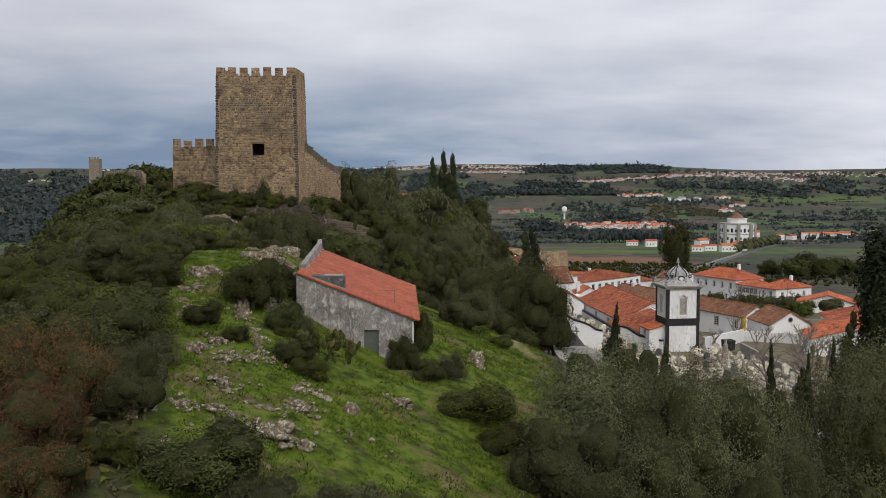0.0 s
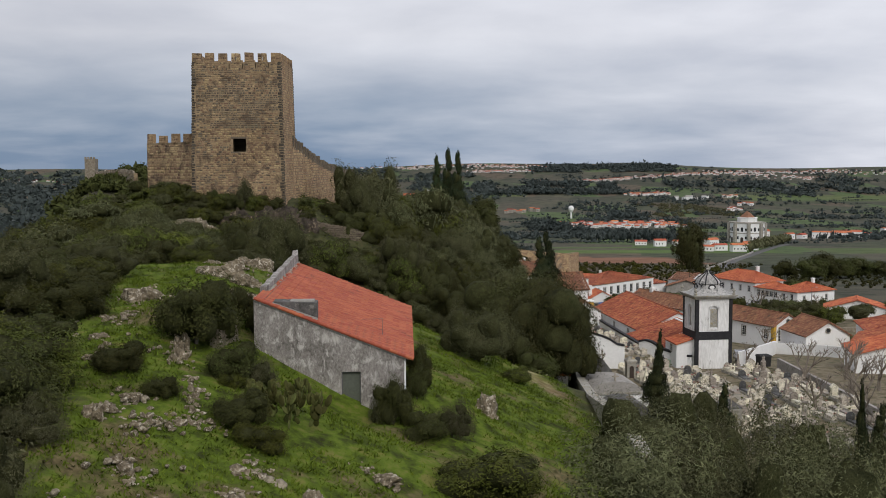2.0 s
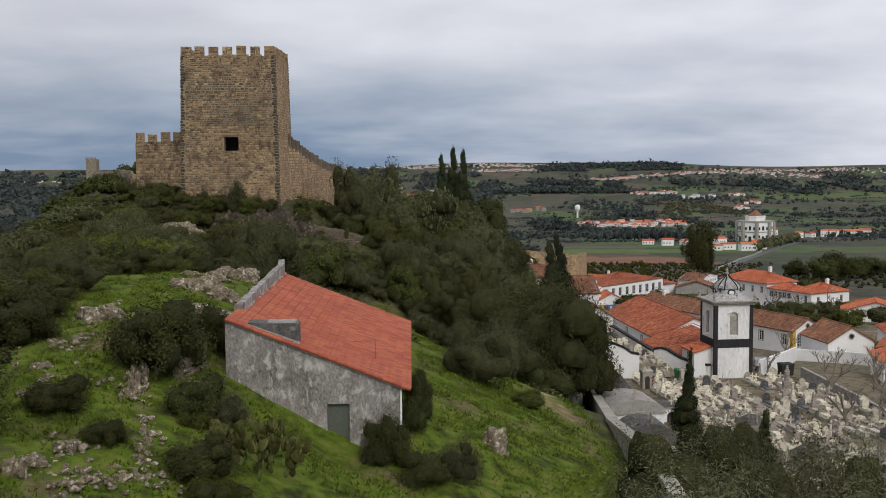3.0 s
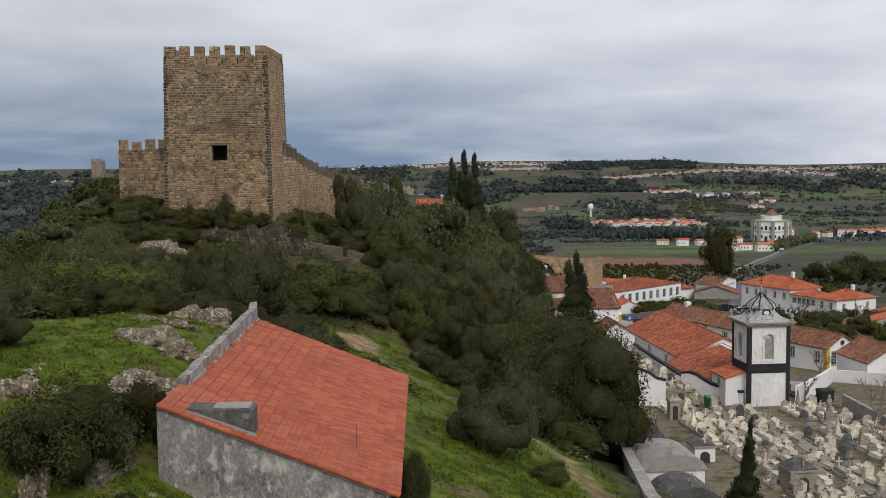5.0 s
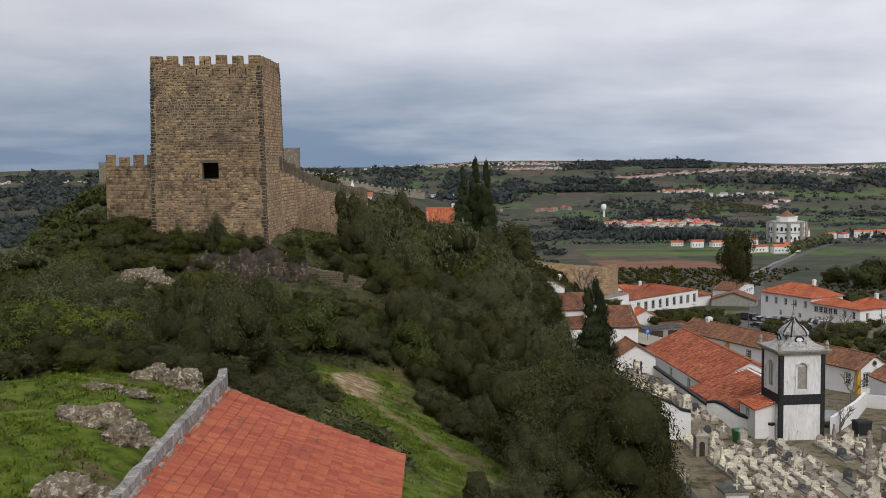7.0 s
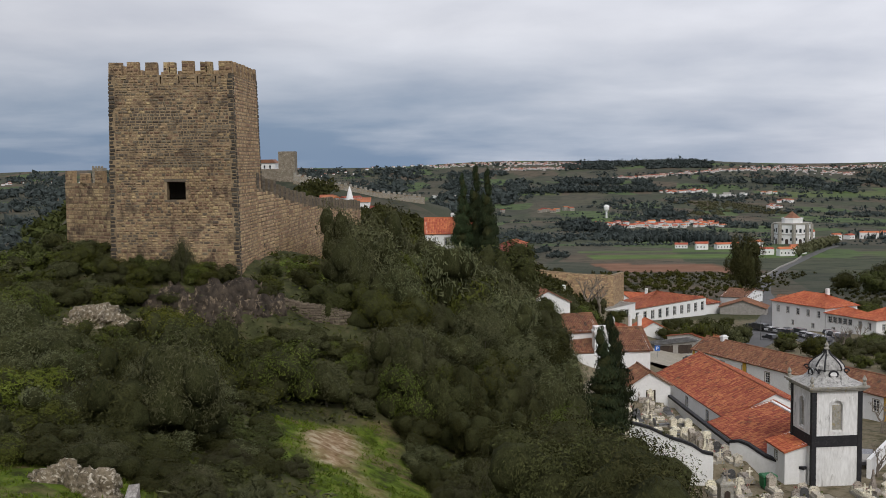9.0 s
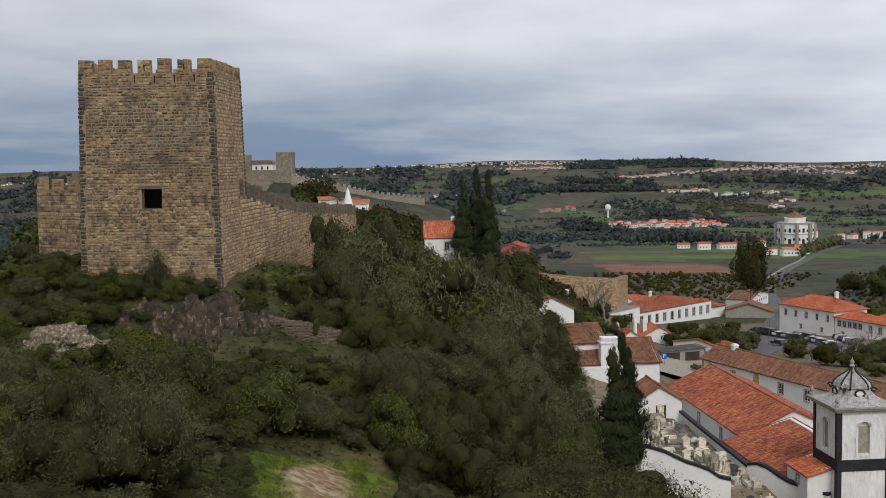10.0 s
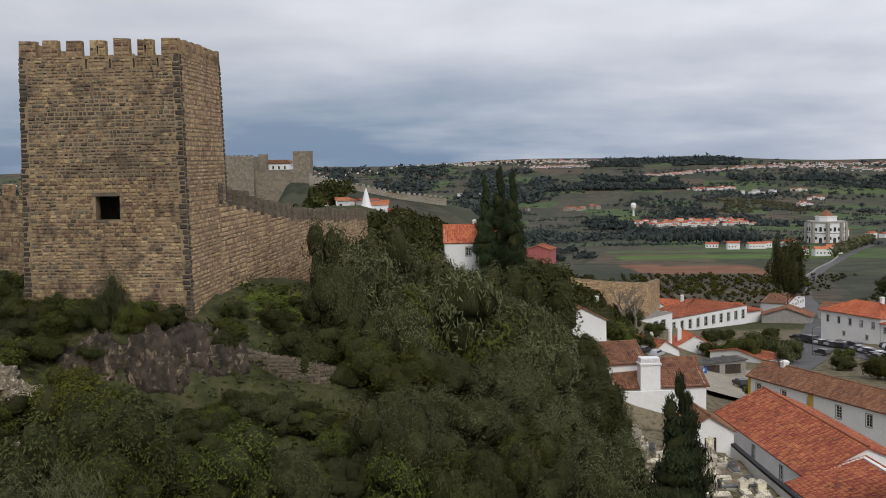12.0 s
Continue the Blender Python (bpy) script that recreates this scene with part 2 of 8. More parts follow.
YELLOW = surface("ochre_paint", (0.50, 0.29, 0.035), (0.62, 0.39, 0.06), (0.40, 0.26, 0.08), big=0.8, fine=4, bump=0.15)
PINK = surface("red_wash_wall", (0.36, 0.10, 0.09), (0.46, 0.16, 0.14), (0.30, 0.10, 0.09), big=0.5, fine=4, bump=0.15)
MARBLE = surface("tomb_marble", (0.34, 0.30, 0.23), (0.72, 0.66, 0.56), (0.13, 0.115, 0.085), big=1.5, fine=8, random_by="object", spread=0.5, bump=0.1, rough=0.6, third_at=0.58)
GRANITE = surface("tomb_granite", (0.05, 0.05, 0.052), (0.13, 0.13, 0.13), (0.25, 0.25, 0.25), big=1.5, fine=12, random_by="object", spread=0.3, bump=0.1, rough=0.4)
DOME = surface("streaked_dome_limewash", (0.22, 0.215, 0.205), (0.56, 0.55, 0.53), (0.10, 0.098, 0.095), big=0.9, fine=5, bump=0.2, third_at=0.6, stretch=(1, 1, 0.4))
LEAD = surface("weathered_vault_grey", (0.05, 0.048, 0.045), (0.15, 0.146, 0.14), (0.26, 0.25, 0.23), big=0.7, fine=5, bump=0.3)
LICHEN = surface("lichened_stone", (0.20, 0.19, 0.165), (0.44, 0.42, 0.37), (0.33, 0.25, 0.08), big=1.0, fine=6, bump=0.4)
DOOR_GREEN = surface("grey_green_door_paint", (0.085, 0.095, 0.075), (0.11, 0.12, 0.098), (0.13, 0.13, 0.11), big=1.0, fine=8, bump=0.1, rough=0.6)
DARK_WOOD = surface("dark_wood", (0.035, 0.025, 0.02), (0.075, 0.055, 0.042), big=1.0, fine=8, stretch=(1, 1, 0.2), rough=0.7)
BARK = surface("bark", (0.07, 0.06, 0.048), (0.16, 0.14, 0.115), big=2.0, fine=12, bump=0.6, grain=0.03)
PALE_BARK = surface("pale_bare_wood", (0.15, 0.125, 0.10), (0.26, 0.225, 0.185), big=2.0, fine=12, bump=0.3)
METAL = surface("painted_metal", (0.10, 0.10, 0.10), (0.16, 0.16, 0.16), big=2, fine=10, rough=0.5, metal=0.3, bump=0.05)
ASPHALT = surface("asphalt", (0.075, 0.074, 0.075), (0.125, 0.123, 0.122), (0.16, 0.155, 0.15), big=0.1, fine=3, bump=0.2)
PAVING = surface("pale_gravel_paving", (0.24, 0.215, 0.17), (0.38, 0.345, 0.28), (0.18, 0.19, 0.10), big=0.25, fine=3, bump=0.3, third_at=0.62)
GREEN_PLASTIC = surface("green_plastic", (0.02, 0.13, 0.05), (0.03, 0.17, 0.07), big=1, fine=5, rough=0.5, bump=0.05)
RUBBER = surface("rubber", (0.02, 0.02, 0.02), (0.035, 0.035, 0.035), big=2, fine=9, bump=0.1)

LEAF_OLIVE = leaf("olive_grey_leaves", (0.045, 0.050, 0.021), (0.130, 0.130, 0.066))
LEAF_DARK = leaf("dark_evergreen_leaves", (0.021, 0.025, 0.008), (0.070, 0.074, 0.023))
LEAF_GREEN = leaf("green_shrub_leaves", (0.033, 0.041, 0.008), (0.100, 0.110, 0.023))
LEAF_LIME = leaf("yellow_green_leaves", (0.050, 0.062, 0.008), (0.135, 0.145, 0.024))
LEAF_BROWN = leaf("brown_dry_foliage", (0.05, 0.028, 0.013), (0.135, 0.072, 0.032))
LEAF_CYPRESS = leaf("cypress_leaves", (0.014, 0.022, 0.010), (0.044, 0.058, 0.026))
LEAF_CACTUS = leaf("cactus_pads", (0.040, 0.045, 0.014), (0.115, 0.115, 0.038))
LEAF_OAK = leaf("oak_leaves", (0.027, 0.031, 0.011), (0.086, 0.089, 0.032))
# crown cores: a dim leaf colour stands for the shade between the sprays
INNER_SHADE = surface("inner_leaves", (0.019, 0.022, 0.008), (0.068, 0.071, 0.030), big=1.2, fine=13, rough=0.9, bump=1.0, grain=0.12, spec=0.05)
TWIG = leaf("grey_twigs", (0.048, 0.050, 0.024), (0.115, 0.112, 0.060))
GRASS = leaf("grass_blades", (0.040, 0.062, 0.008), (0.140, 0.190, 0.021), by="", big=0.28)
# distant trees: the blue of aerial haze is mixed into the leaf colour
HAZED_LEAF = leaf("far_woodland", (0.03, 0.040, 0.040), (0.074, 0.088, 0.082), by="", big=0.02)


def glass_mat():
    mat = bpy.data.materials.new("window_glass")
    mat.use_nodes = True
    b = mat.node_tree.nodes["Principled BSDF"]
    b.inputs["Base Color"].default_value = (0.03, 0.035, 0.04, 1)
    b.inputs["Roughness"].default_value = 0.08
    b.inputs["Specular IOR Level"].default_value = 0.5
    return mat


GLASS = glass_mat()
CAR_PAINT = surface("car_paint", (0.05, 0.05, 0.055), (0.06, 0.06, 0.065), big=2, fine=6, rough=0.25, bump=0, random_by="object", spread=0.9, spec=0.5)
CAR_LIGHT = surface("pale_car_paint", (0.5, 0.5, 0.52), (0.6, 0.6, 0.62), big=2, fine=6, rough=0.25, bump=0, random_by="object", spread=0.3, spec=0.5)


def ground_mat():
    """Meadow, scrub floor, bare earth and paving near; a patchwork of fields far off. Masks say where each lies."""
    mat = bpy.data.materials.new("ground")
    mat.use_nodes = True
    tree = mat.node_tree
    link = tree.links.new
    bsdf = tree.nodes["Principled BSDF"]
    bsdf.inputs["Roughness"].default_value, bsdf.inputs["Specular IOR Level"].default_value = 0.95, 0.1
    co = tree.nodes.new("ShaderNodeTexCoord")

    def noise_ramp(scale, colours, detail=5, lo=0.35, hi=0.65):
        n = nd(tree, "ShaderNodeTexNoise", Scale=scale, Detail=float(detail), Roughness=0.65)
        link(co.outputs["Object"], n.inputs["Vector"])
        r = tree.nodes.new("ShaderNodeValToRGB")
        link(n.outputs["Fac"], r.inputs[0])
        el = r.color_ramp.elements
        el[0].position, el[0].color = lo, (*colours[0], 1)
        el[1].position, el[1].color = hi, (*colours[-1], 1)
        for i, c in enumerate(colours[1:-1]):
            el.new(lo + (hi - lo) * (i + 1) / (len(colours) - 1)).color = (*c, 1)
        return r.outputs[0], n

    def blend(a, b, fac):
        m = tree.nodes.new("ShaderNodeMix")
        m.data_type = "RGBA"
        link(fac, m.inputs["Factor"])
        link(a, m.inputs["A"])
        link(b, m.inputs["B"])
        return m.outputs["Result"]

    def mask(name):
        a = tree.nodes.new("ShaderNodeAttribute")
        a.attribute_name = name
        return a.outputs["Fac"]

    meadow, _ = noise_ramp(0.9, [(0.032, 0.038, 0.010), (0.062, 0.088, 0.012), (0.096, 0.140, 0.016), (0.15, 0.15, 0.04)])
    dry, _ = noise_ramp(2.2, [(0.06, 0.05, 0.024), (0.125, 0.098, 0.05), (0.185, 0.145, 0.082)])
    bare, _ = noise_ramp(0.23, [(0, 0, 0), (0, 0, 0), (0.9, 0.9, 0.9)], detail=7, lo=0.45, hi=0.62)
    meadow = blend(meadow, dry, bare)
    scrub, _ = noise_ramp(0.6, [(0.03, 0.033, 0.016), (0.06, 0.065, 0.028), (0.09, 0.08, 0.042)])
    earth, _ = noise_ramp(1.3, [(0.16, 0.095, 0.048), (0.28, 0.195, 0.115), (0.46, 0.38, 0.265)])
    paved, _ = noise_ramp(0.45, [(0.062, 0.065, 0.030), (0.165, 0.135, 0.09), (0.25, 0.21, 0.15), (0.085, 0.085, 0.045)], detail=8)
    # fields: cells of crops, fallow and pasture, with scrub and orchards scattered over them
    mp = nd(tree, "ShaderNodeMapping", Scale=(0.0075, 0.0034, 0.0))
    mp.inputs["Rotation"].default_value = (0, 0, 0.35)
    link(co.outputs["Object"], mp.inputs[0])
    cells = nd(tree, "ShaderNodeTexVoronoi", Scale=1.6, Randomness=0.9)
    cells.distance = "CHEBYCHEV"
    link(mp.outputs[0], cells.inputs["Vector"])
    pick = tree.nodes.new("ShaderNodeValToRGB")
    pick.color_ramp.interpolation = "CONSTANT"
    link(cells.outputs["Color"], pick.inputs[0])
    el = pick.color_ramp.elements
    el[0].position, el[0].color = 0.0, (0.052, 0.060, 0.040, 1)
    el[1].position, el[1].color = 0.2, (0.095, 0.085, 0.062, 1)
    for p, c in ((0.36, (0.088, 0.145, 0.045)), (0.46, (0.060, 0.063, 0.046)), (0.58, (0.135, 0.098, 0.07)), (0.66, (0.062, 0.075, 0.042)), (0.78, (0.10, 0.095, 0.062)), (0.88, (0.045, 0.052, 0.040)), (0.95, (0.075, 0.125, 0.04))):
        el.new(p).color = (*c, 1)
    rough, _ = noise_ramp(0.02, [(0.035, 0.042, 0.033), (0.075, 0.075, 0.055), (0.112, 0.105, 0.076)], detail=9)
    half = tree.nodes.new("ShaderNodeValue")
    half.outputs[0].default_value = 0.4
    fields = blend(pick.outputs[0], rough, half.outputs[0])
    thorn, _ = noise_ramp(0.05, [(0, 0, 0), (0.8, 0.8, 0.8)], detail=8, lo=0.52, hi=0.6)
    bushy, _ = noise_ramp(0.3, [(0.026, 0.032, 0.024), (0.05, 0.056, 0.038)])
    fields = blend(fields, bushy, thorn)
    tone = blend(scrub, meadow, mask("meadow"))
    tone = blend(tone, earth, mask("earth"))
    tone = blend(tone, paved, mask("paved"))
    tone = blend(tone, fields, mask("field"))
    soil, _ = noise_ramp(0.05, [(0.17, 0.085, 0.052), (0.24, 0.13, 0.085)])
    tone = blend(tone, soil, mask("plough"))
    crop, _ = noise_ramp(0.03, [(0.07, 0.12, 0.03), (0.12, 0.18, 0.05)])
    tone = blend(tone, crop, mask("crop"))
    link(tone, bsdf.inputs["Base Color"])
    b = nd(tree, "ShaderNodeBump", Strength=0.5, Distance=0.15)
    fine = nd(tree, "ShaderNodeTexNoise", Scale=3.0, Detail=6.0, Roughness=0.7)
    link(co.outputs["Object"], fine.inputs["Vector"])
    link(fine.outputs["Fac"], b.inputs["Height"])
    link(b.outputs[0], bsdf.inputs["Normal"])
    return mat


GROUND = ground_mat()

# ---- building tools ----


def mesh_np(name, verts, faces, mats, index=None, smooth=False):
    """A mesh from arrays; faces is an array of triangles or quads, or a list of both."""
    me = bpy.data.meshes.new(name)
    groups = faces if isinstance(faces, list) else [faces]
    groups = [np.asarray(g, dtype=np.int32) for g in groups if len(g)]
    verts = np.asarray(verts, dtype=np.float32)
    me.vertices.add(len(verts))
    me.vertices.foreach_set("co", verts.ravel())
    loops = np.concatenate([g.ravel() for g in groups])
    sizes = np.concatenate([np.full(len(g), g.shape[1], dtype=np.int32) for g in groups])
    me.loops.add(len(loops))
    me.loops.foreach_set("vertex_index", loops)
    me.polygons.add(len(sizes))
    me.polygons.foreach_set("loop_start", np.concatenate([[0], np.cumsum(sizes)[:-1]]).astype(np.int32))
    me.polygons.foreach_set("loop_total", sizes)
    for m in mats if isinstance(mats, (list, tuple)) else [mats]:
        me.materials.append(m)
    if index is not None:
        me.polygons.foreach_set("material_index", np.asarray(index, dtype=np.int32))
    if smooth:
        me.polygons.foreach_set("use_smooth", np.ones(len(sizes), dtype=bool))
    me.update(calc_edges=True)
    return me


class Build:
    """Collects boxes, prisms and plates into one mesh."""

    def __init__(self):
        self.v, self.f, self.m = [], [], []

    def add(self, verts, faces, mat=0):
        n = len(self.v)
        self.v.extend(tuple(p) for p in verts)
        self.f.extend(tuple(i + n for i in f) for f in faces)
        self.m.extend([mat] * len(faces))
        return self

    def box(self, x0, x1, y0, y1, z0, z1, mat=0, inset=0.0):
        """inset: how much narrower the top is on each side."""
        i = inset
        p = [(x0, y0, z0), (x1, y0, z0), (x1, y1, z0), (x0, y1, z0), (x0 + i, y0 + i, z1), (x1 - i, y0 + i, z1), (x1 - i, y1 - i, z1), (x0 + i, y1 - i, z1)]
        return self.add(p, [(3, 2, 1, 0), (4, 5, 6, 7), (0, 1, 5, 4), (1, 2, 6, 5), (2, 3, 7, 6), (3, 0, 4, 7)], mat)

    def hexa(self, p, mat=0):
        """Eight corners: four below, four above, both counter-clockwise from above."""
        return self.add(p, [(3, 2, 1, 0), (4, 5, 6, 7), (0, 1, 5, 4), (1, 2, 6, 5), (2, 3, 7, 6), (3, 0, 4, 7)], mat)

    def prism(self, ring, y0, y1, mat=0):
        """A ring of (x, z), counter-clockwise seen from -y, drawn out along y."""
        n = len(ring)
        p = [(x, y0, z) for x, z in ring] + [(x, y1, z) for x, z in ring]
        f = [tuple(range(n)), tuple(range(2 * n - 1, n - 1, -1))] + [(i, i + n, (i + 1) % n + n, (i + 1) % n) for i in range(n)]
        return self.add(p, f, mat)

    def column(self, ring, z0, z1, mat=0, top=1.0):
        """A ring of (x, y), counter-clockwise from above, raised; top: its scale up there."""
        n = len(ring)
        cx, cy = sum(p[0] for p in ring) / n, sum(p[1] for p in ring) / n
        p = [(x, y, z0) for x, y in ring] + [(cx + (x - cx) * top, cy + (y - cy) * top, z1) for x, y in ring]
        f = [tuple(range(n - 1, -1, -1)), tuple(range(n, 2 * n))] + [(i, (i + 1) % n, (i + 1) % n + n, i + n) for i in range(n)]
        return self.add(p, f, mat)

    def lathe(self, profile, sides=12, centre=(0, 0), mat=0):
        """A profile of (radius, z) from below upwards, turned about a vertical axis."""
        p = [(centre[0] + r * math.cos(2 * math.pi * k / sides), centre[1] + r * math.sin(2 * math.pi * k / sides), z) for r, z in profile for k in range(sides)]
        f = []
        for j in range(len(profile) - 1):
            for k in range(sides):
                a, b = j * sides + k, j * sides + (k + 1) % sides
                f.append((a, b, b + sides, a + sides))
        f.append(tuple(range(sides - 1, -1, -1)))
        f.append(tuple((len(profile) - 1) * sides + k for k in range(sides)))
        return self.add(p, f, mat)

    def tube(self, path, radii, sides=6, mat=0):
        """A round rod along a path of points."""
        base = len(self.v)
        pts = [Vector(p) for p in path]
        for i, p in enumerate(pts):
            d = (pts[min(i + 1, len(pts) - 1)] - pts[max(i - 1, 0)]).normalized()
            a = d.cross(Vector((0.31, 0.17, 0.93)) if abs(d.z) < 0.9 else Vector((1, 0, 0))).normalized()
            b = d.cross(a)
            for k in range(sides):
                w = 2 * math.pi * k / sides
                self.v.append(tuple(p + (a * math.cos(w) + b * math.sin(w)) * radii[i]))
        for i in range(len(pts) - 1):
            for k in range(sides):
                q = base + i * sides
                self.f.append((q + k, q + k + sides, q + (k + 1) % sides + sides, q + (k + 1) % sides))
                self.m.append(mat)
        return self

    def mesh(self, name, mats, smooth=False, weld=False):
        me = bpy.data.meshes.new(name)
        me.from_pydata(self.v, [], self.f)
        for m in mats if isinstance(mats, (list, tuple)) else [mats]:
            me.materials.append(m)
        me.polygons.foreach_set("material_index", self.m)
        if smooth:
            me.polygons.foreach_set("use_smooth", [True] * len(self.f))
        if weld:
            bm = bmesh.new()
            bm.from_mesh(me)
            bmesh.ops.remove_doubles(bm, verts=bm.verts, dist=0.001)
            bm.to_mesh(me)
            bm.free()
        me.update()
        return me


def thing(name, m, label, category, group="", kind="", mesh=None):
    ob = new(name, mesh)
    ob.matrix_basis = m
    return tagged(ob, label, category, group, kind)


def part(name, build, mat, parent, label="", kind="", at=None, smooth=False):
    me = build.mesh(name, mat, smooth, weld=name in ("wall", "front_wall", "dome")) if isinstance(build, Build) else build
    ob = new(name, me)
    ob.parent = parent
    if at is not None:
        ob.matrix_basis = at
    return tagged(ob, label, kind=kind)


def holed_wall(b, length, z0, z1, thick, holes, mat=0, at=lambda u, n, z: (u, n, z)):
    """A wall along u with real openings (u0, u1, z0, z1); its outer face is at n = 0, its inner at n = thick."""
    us = sorted({0, length, *[v for h in holes for v in h[:2]]})
    zs = sorted({z0, z1, *[v for h in holes for v in h[2:]]})
    for i in range(len(us) - 1):
        for j in range(len(zs) - 1):
            cu, cz = (us[i] + us[i + 1]) / 2, (zs[j] + zs[j + 1]) / 2
            if any(h[0] < cu < h[1] and h[2] < cz < h[3] for h in holes):
                continue
            a, c, d, e = us[i], us[i + 1], zs[j], zs[j + 1]
            b.hexa([at(a, 0, d), at(c, 0, d), at(c, thick, d), at(a, thick, d), at(a, 0, e), at(c, 0, e), at(c, thick, e), at(a, thick, e)], mat)
    return b


def roof_sheet(b, p0, p1, p2, p3, pitch=0.26, rise=0.07, course=0.45, mat=0, rng=random):
    """Canal tiles on a slope: p0-p1 is the eave, p3-p2 the ridge above it. Each column of tiles is a run of overlapping barrels."""
    p0, p1, p2, p3 = (Vector(p) for p in (p0, p1, p2, p3))
    up = (p1 - p0).cross(p3 - p0).normalized()
    if up.z < 0:
        up = -up
    n = max(2, int((p1 - p0).length / pitch))
    slope = ((p3 - p0).length + (p2 - p1).length) / 2
    rows = max(1, int(slope / course))
    b.add([p0 - up * 0.03, p1 - up * 0.03, p2 - up * 0.03, p3 - up * 0.03, p0 - up * 0.16, p1 - up * 0.16, p2 - up * 0.16, p3 - up * 0.16], [(0, 1, 2, 3), (7, 6, 5, 4), (0, 4, 5, 1), (1, 5, 6, 2), (2, 6, 7, 3), (3, 7, 4, 0)], mat)
    for i in range(n):
        lo0, lo1 = p0.lerp(p1, i / n), p0.lerp(p1, (i + 0.86) / n)
        hi0, hi1 = p3.lerp(p2, i / n), p3.lerp(p2, (i + 0.86) / n)
        for r in range(rows):
            a, c = r / rows, (r + 1.06) / rows
            lift = rng.uniform(0, 0.02)
            q = [lo0.lerp(hi0, a) + up * 0.015, lo0.lerp(hi0, c) - up * 0.01, lo1.lerp(hi1, c) - up * 0.01, lo1.lerp(hi1, a) + up * 0.015]
            m0, m1 = (q[0] + q[3]) / 2 + up * (rise + lift), (q[1] + q[2]) / 2 + up * rise * 0.8
            b.add([q[0], q[1], m1, m0, q[2], q[3]], [(0, 1, 2, 3), (3, 2, 4, 5), (0, 3, 5)], mat)
    return b


ICO = {}


def ico(level):
    if level not in ICO:
        bm = bmesh.new()
        bmesh.ops.create_icosphere(bm, subdivisions=level, radius=1)
        ICO[level] = (np.array([v.co[:] for v in bm.verts]), np.array([[v.index for v in f.verts] for f in bm.faces]))
        bm.free()
    return ICO[level]


def foliage(name, seed, lobes, count, size, mat, core=0.8, slim=0.55, ragged=0.17, core_level=2, upright=0.0, deep=0.0, clumps=8):
    """A crown: each lobe (x, y, z, rx, ry, rz) carries rounded clumps of small leaf sprays over an inner mass coloured
    dark for shade.
    """
    rng = np.random.default_rng(seed)
    L = np.array(lobes, float)
    area = L[:, 3] * L[:, 4] + L[:, 4] * L[:, 5] + L[:, 3] * L[:, 5]
    heads = rng.normal(size=(len(L), clumps, 3))
    heads[:, :, 2] = np.abs(heads[:, :, 2]) - 0.35
    heads /= np.linalg.norm(heads, axis=2)[:, :, None]
    bulk = rng.uniform(0.36, 0.58, (len(L), clumps))
    which, clump = rng.choice(len(L), size=count, p=area / area.sum()), rng.integers(0, clumps, count)
    c = heads[which, clump]
    d = rng.normal(size=(count, 3))
    d /= np.linalg.norm(d, axis=1)[:, None]
    along = (d * c).sum(1)
    d = np.where((along < -0.2)[:, None], d - 2 * along[:, None] * c, d)
    reach = 1 + rng.normal(size=count) * ragged - deep * rng.random(count) ** 1.5 + (rng.random(count) < 0.1) * rng.random(count) * 0.5
    pos = L[which, :3] + L[which, 3:6] * (c * 0.62 + d * (bulk[which, clump] * reach)[:, None])
    hidden = np.zeros(count, bool)
    if not deep:
        for k, l in enumerate(L):
            hidden |= (((pos - l[:3]) / (l[3:6] * (0.55 if core > 0.4 else 0.3))) ** 2).sum(1) < 1
    pos, d, c = pos[~hidden], d[~hidden], c[~hidden]
    n = len(pos)
    nrm = d * 0.8 + c * 0.5 + rng.normal(size=(n, 3)) * (0.45 if deep < 0.5 else 0.6)
    nrm[:, 2] += 0.25
    nrm /= np.linalg.norm(nrm, axis=1)[:, None]
    t = np.cross(nrm, rng.normal(size=(n, 3)))
    t /= np.linalg.norm(t, axis=1)[:, None]
    if upright:
        t = t * (1 - upright) + np.array([0, 0, 1.0]) * upright
        t /= np.linalg.norm(t, axis=1)[:, None]
    w = np.cross(nrm, t)
    k = size * rng.uniform(0.55, 1.45, n)[:, None]
    verts = [np.stack([pos - t * k * 0.5 - w * k * slim * 0.5, pos - t * k * 0.5 + w * k * slim * 0.5, pos + t * k * 0.7], 1).reshape(-1, 3)]
    tris = [np.arange(3 * n).reshape(-1, 3)]
    at = 3 * n
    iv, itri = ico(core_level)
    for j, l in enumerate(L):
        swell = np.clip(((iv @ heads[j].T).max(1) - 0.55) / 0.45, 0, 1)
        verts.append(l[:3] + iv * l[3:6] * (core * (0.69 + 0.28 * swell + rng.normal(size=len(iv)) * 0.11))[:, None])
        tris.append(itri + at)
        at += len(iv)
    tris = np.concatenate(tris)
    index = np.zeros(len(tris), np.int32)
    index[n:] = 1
    return mesh_np(name, np.concatenate(verts), tris, [mat, INNER_SHADE], index=index, smooth=True)


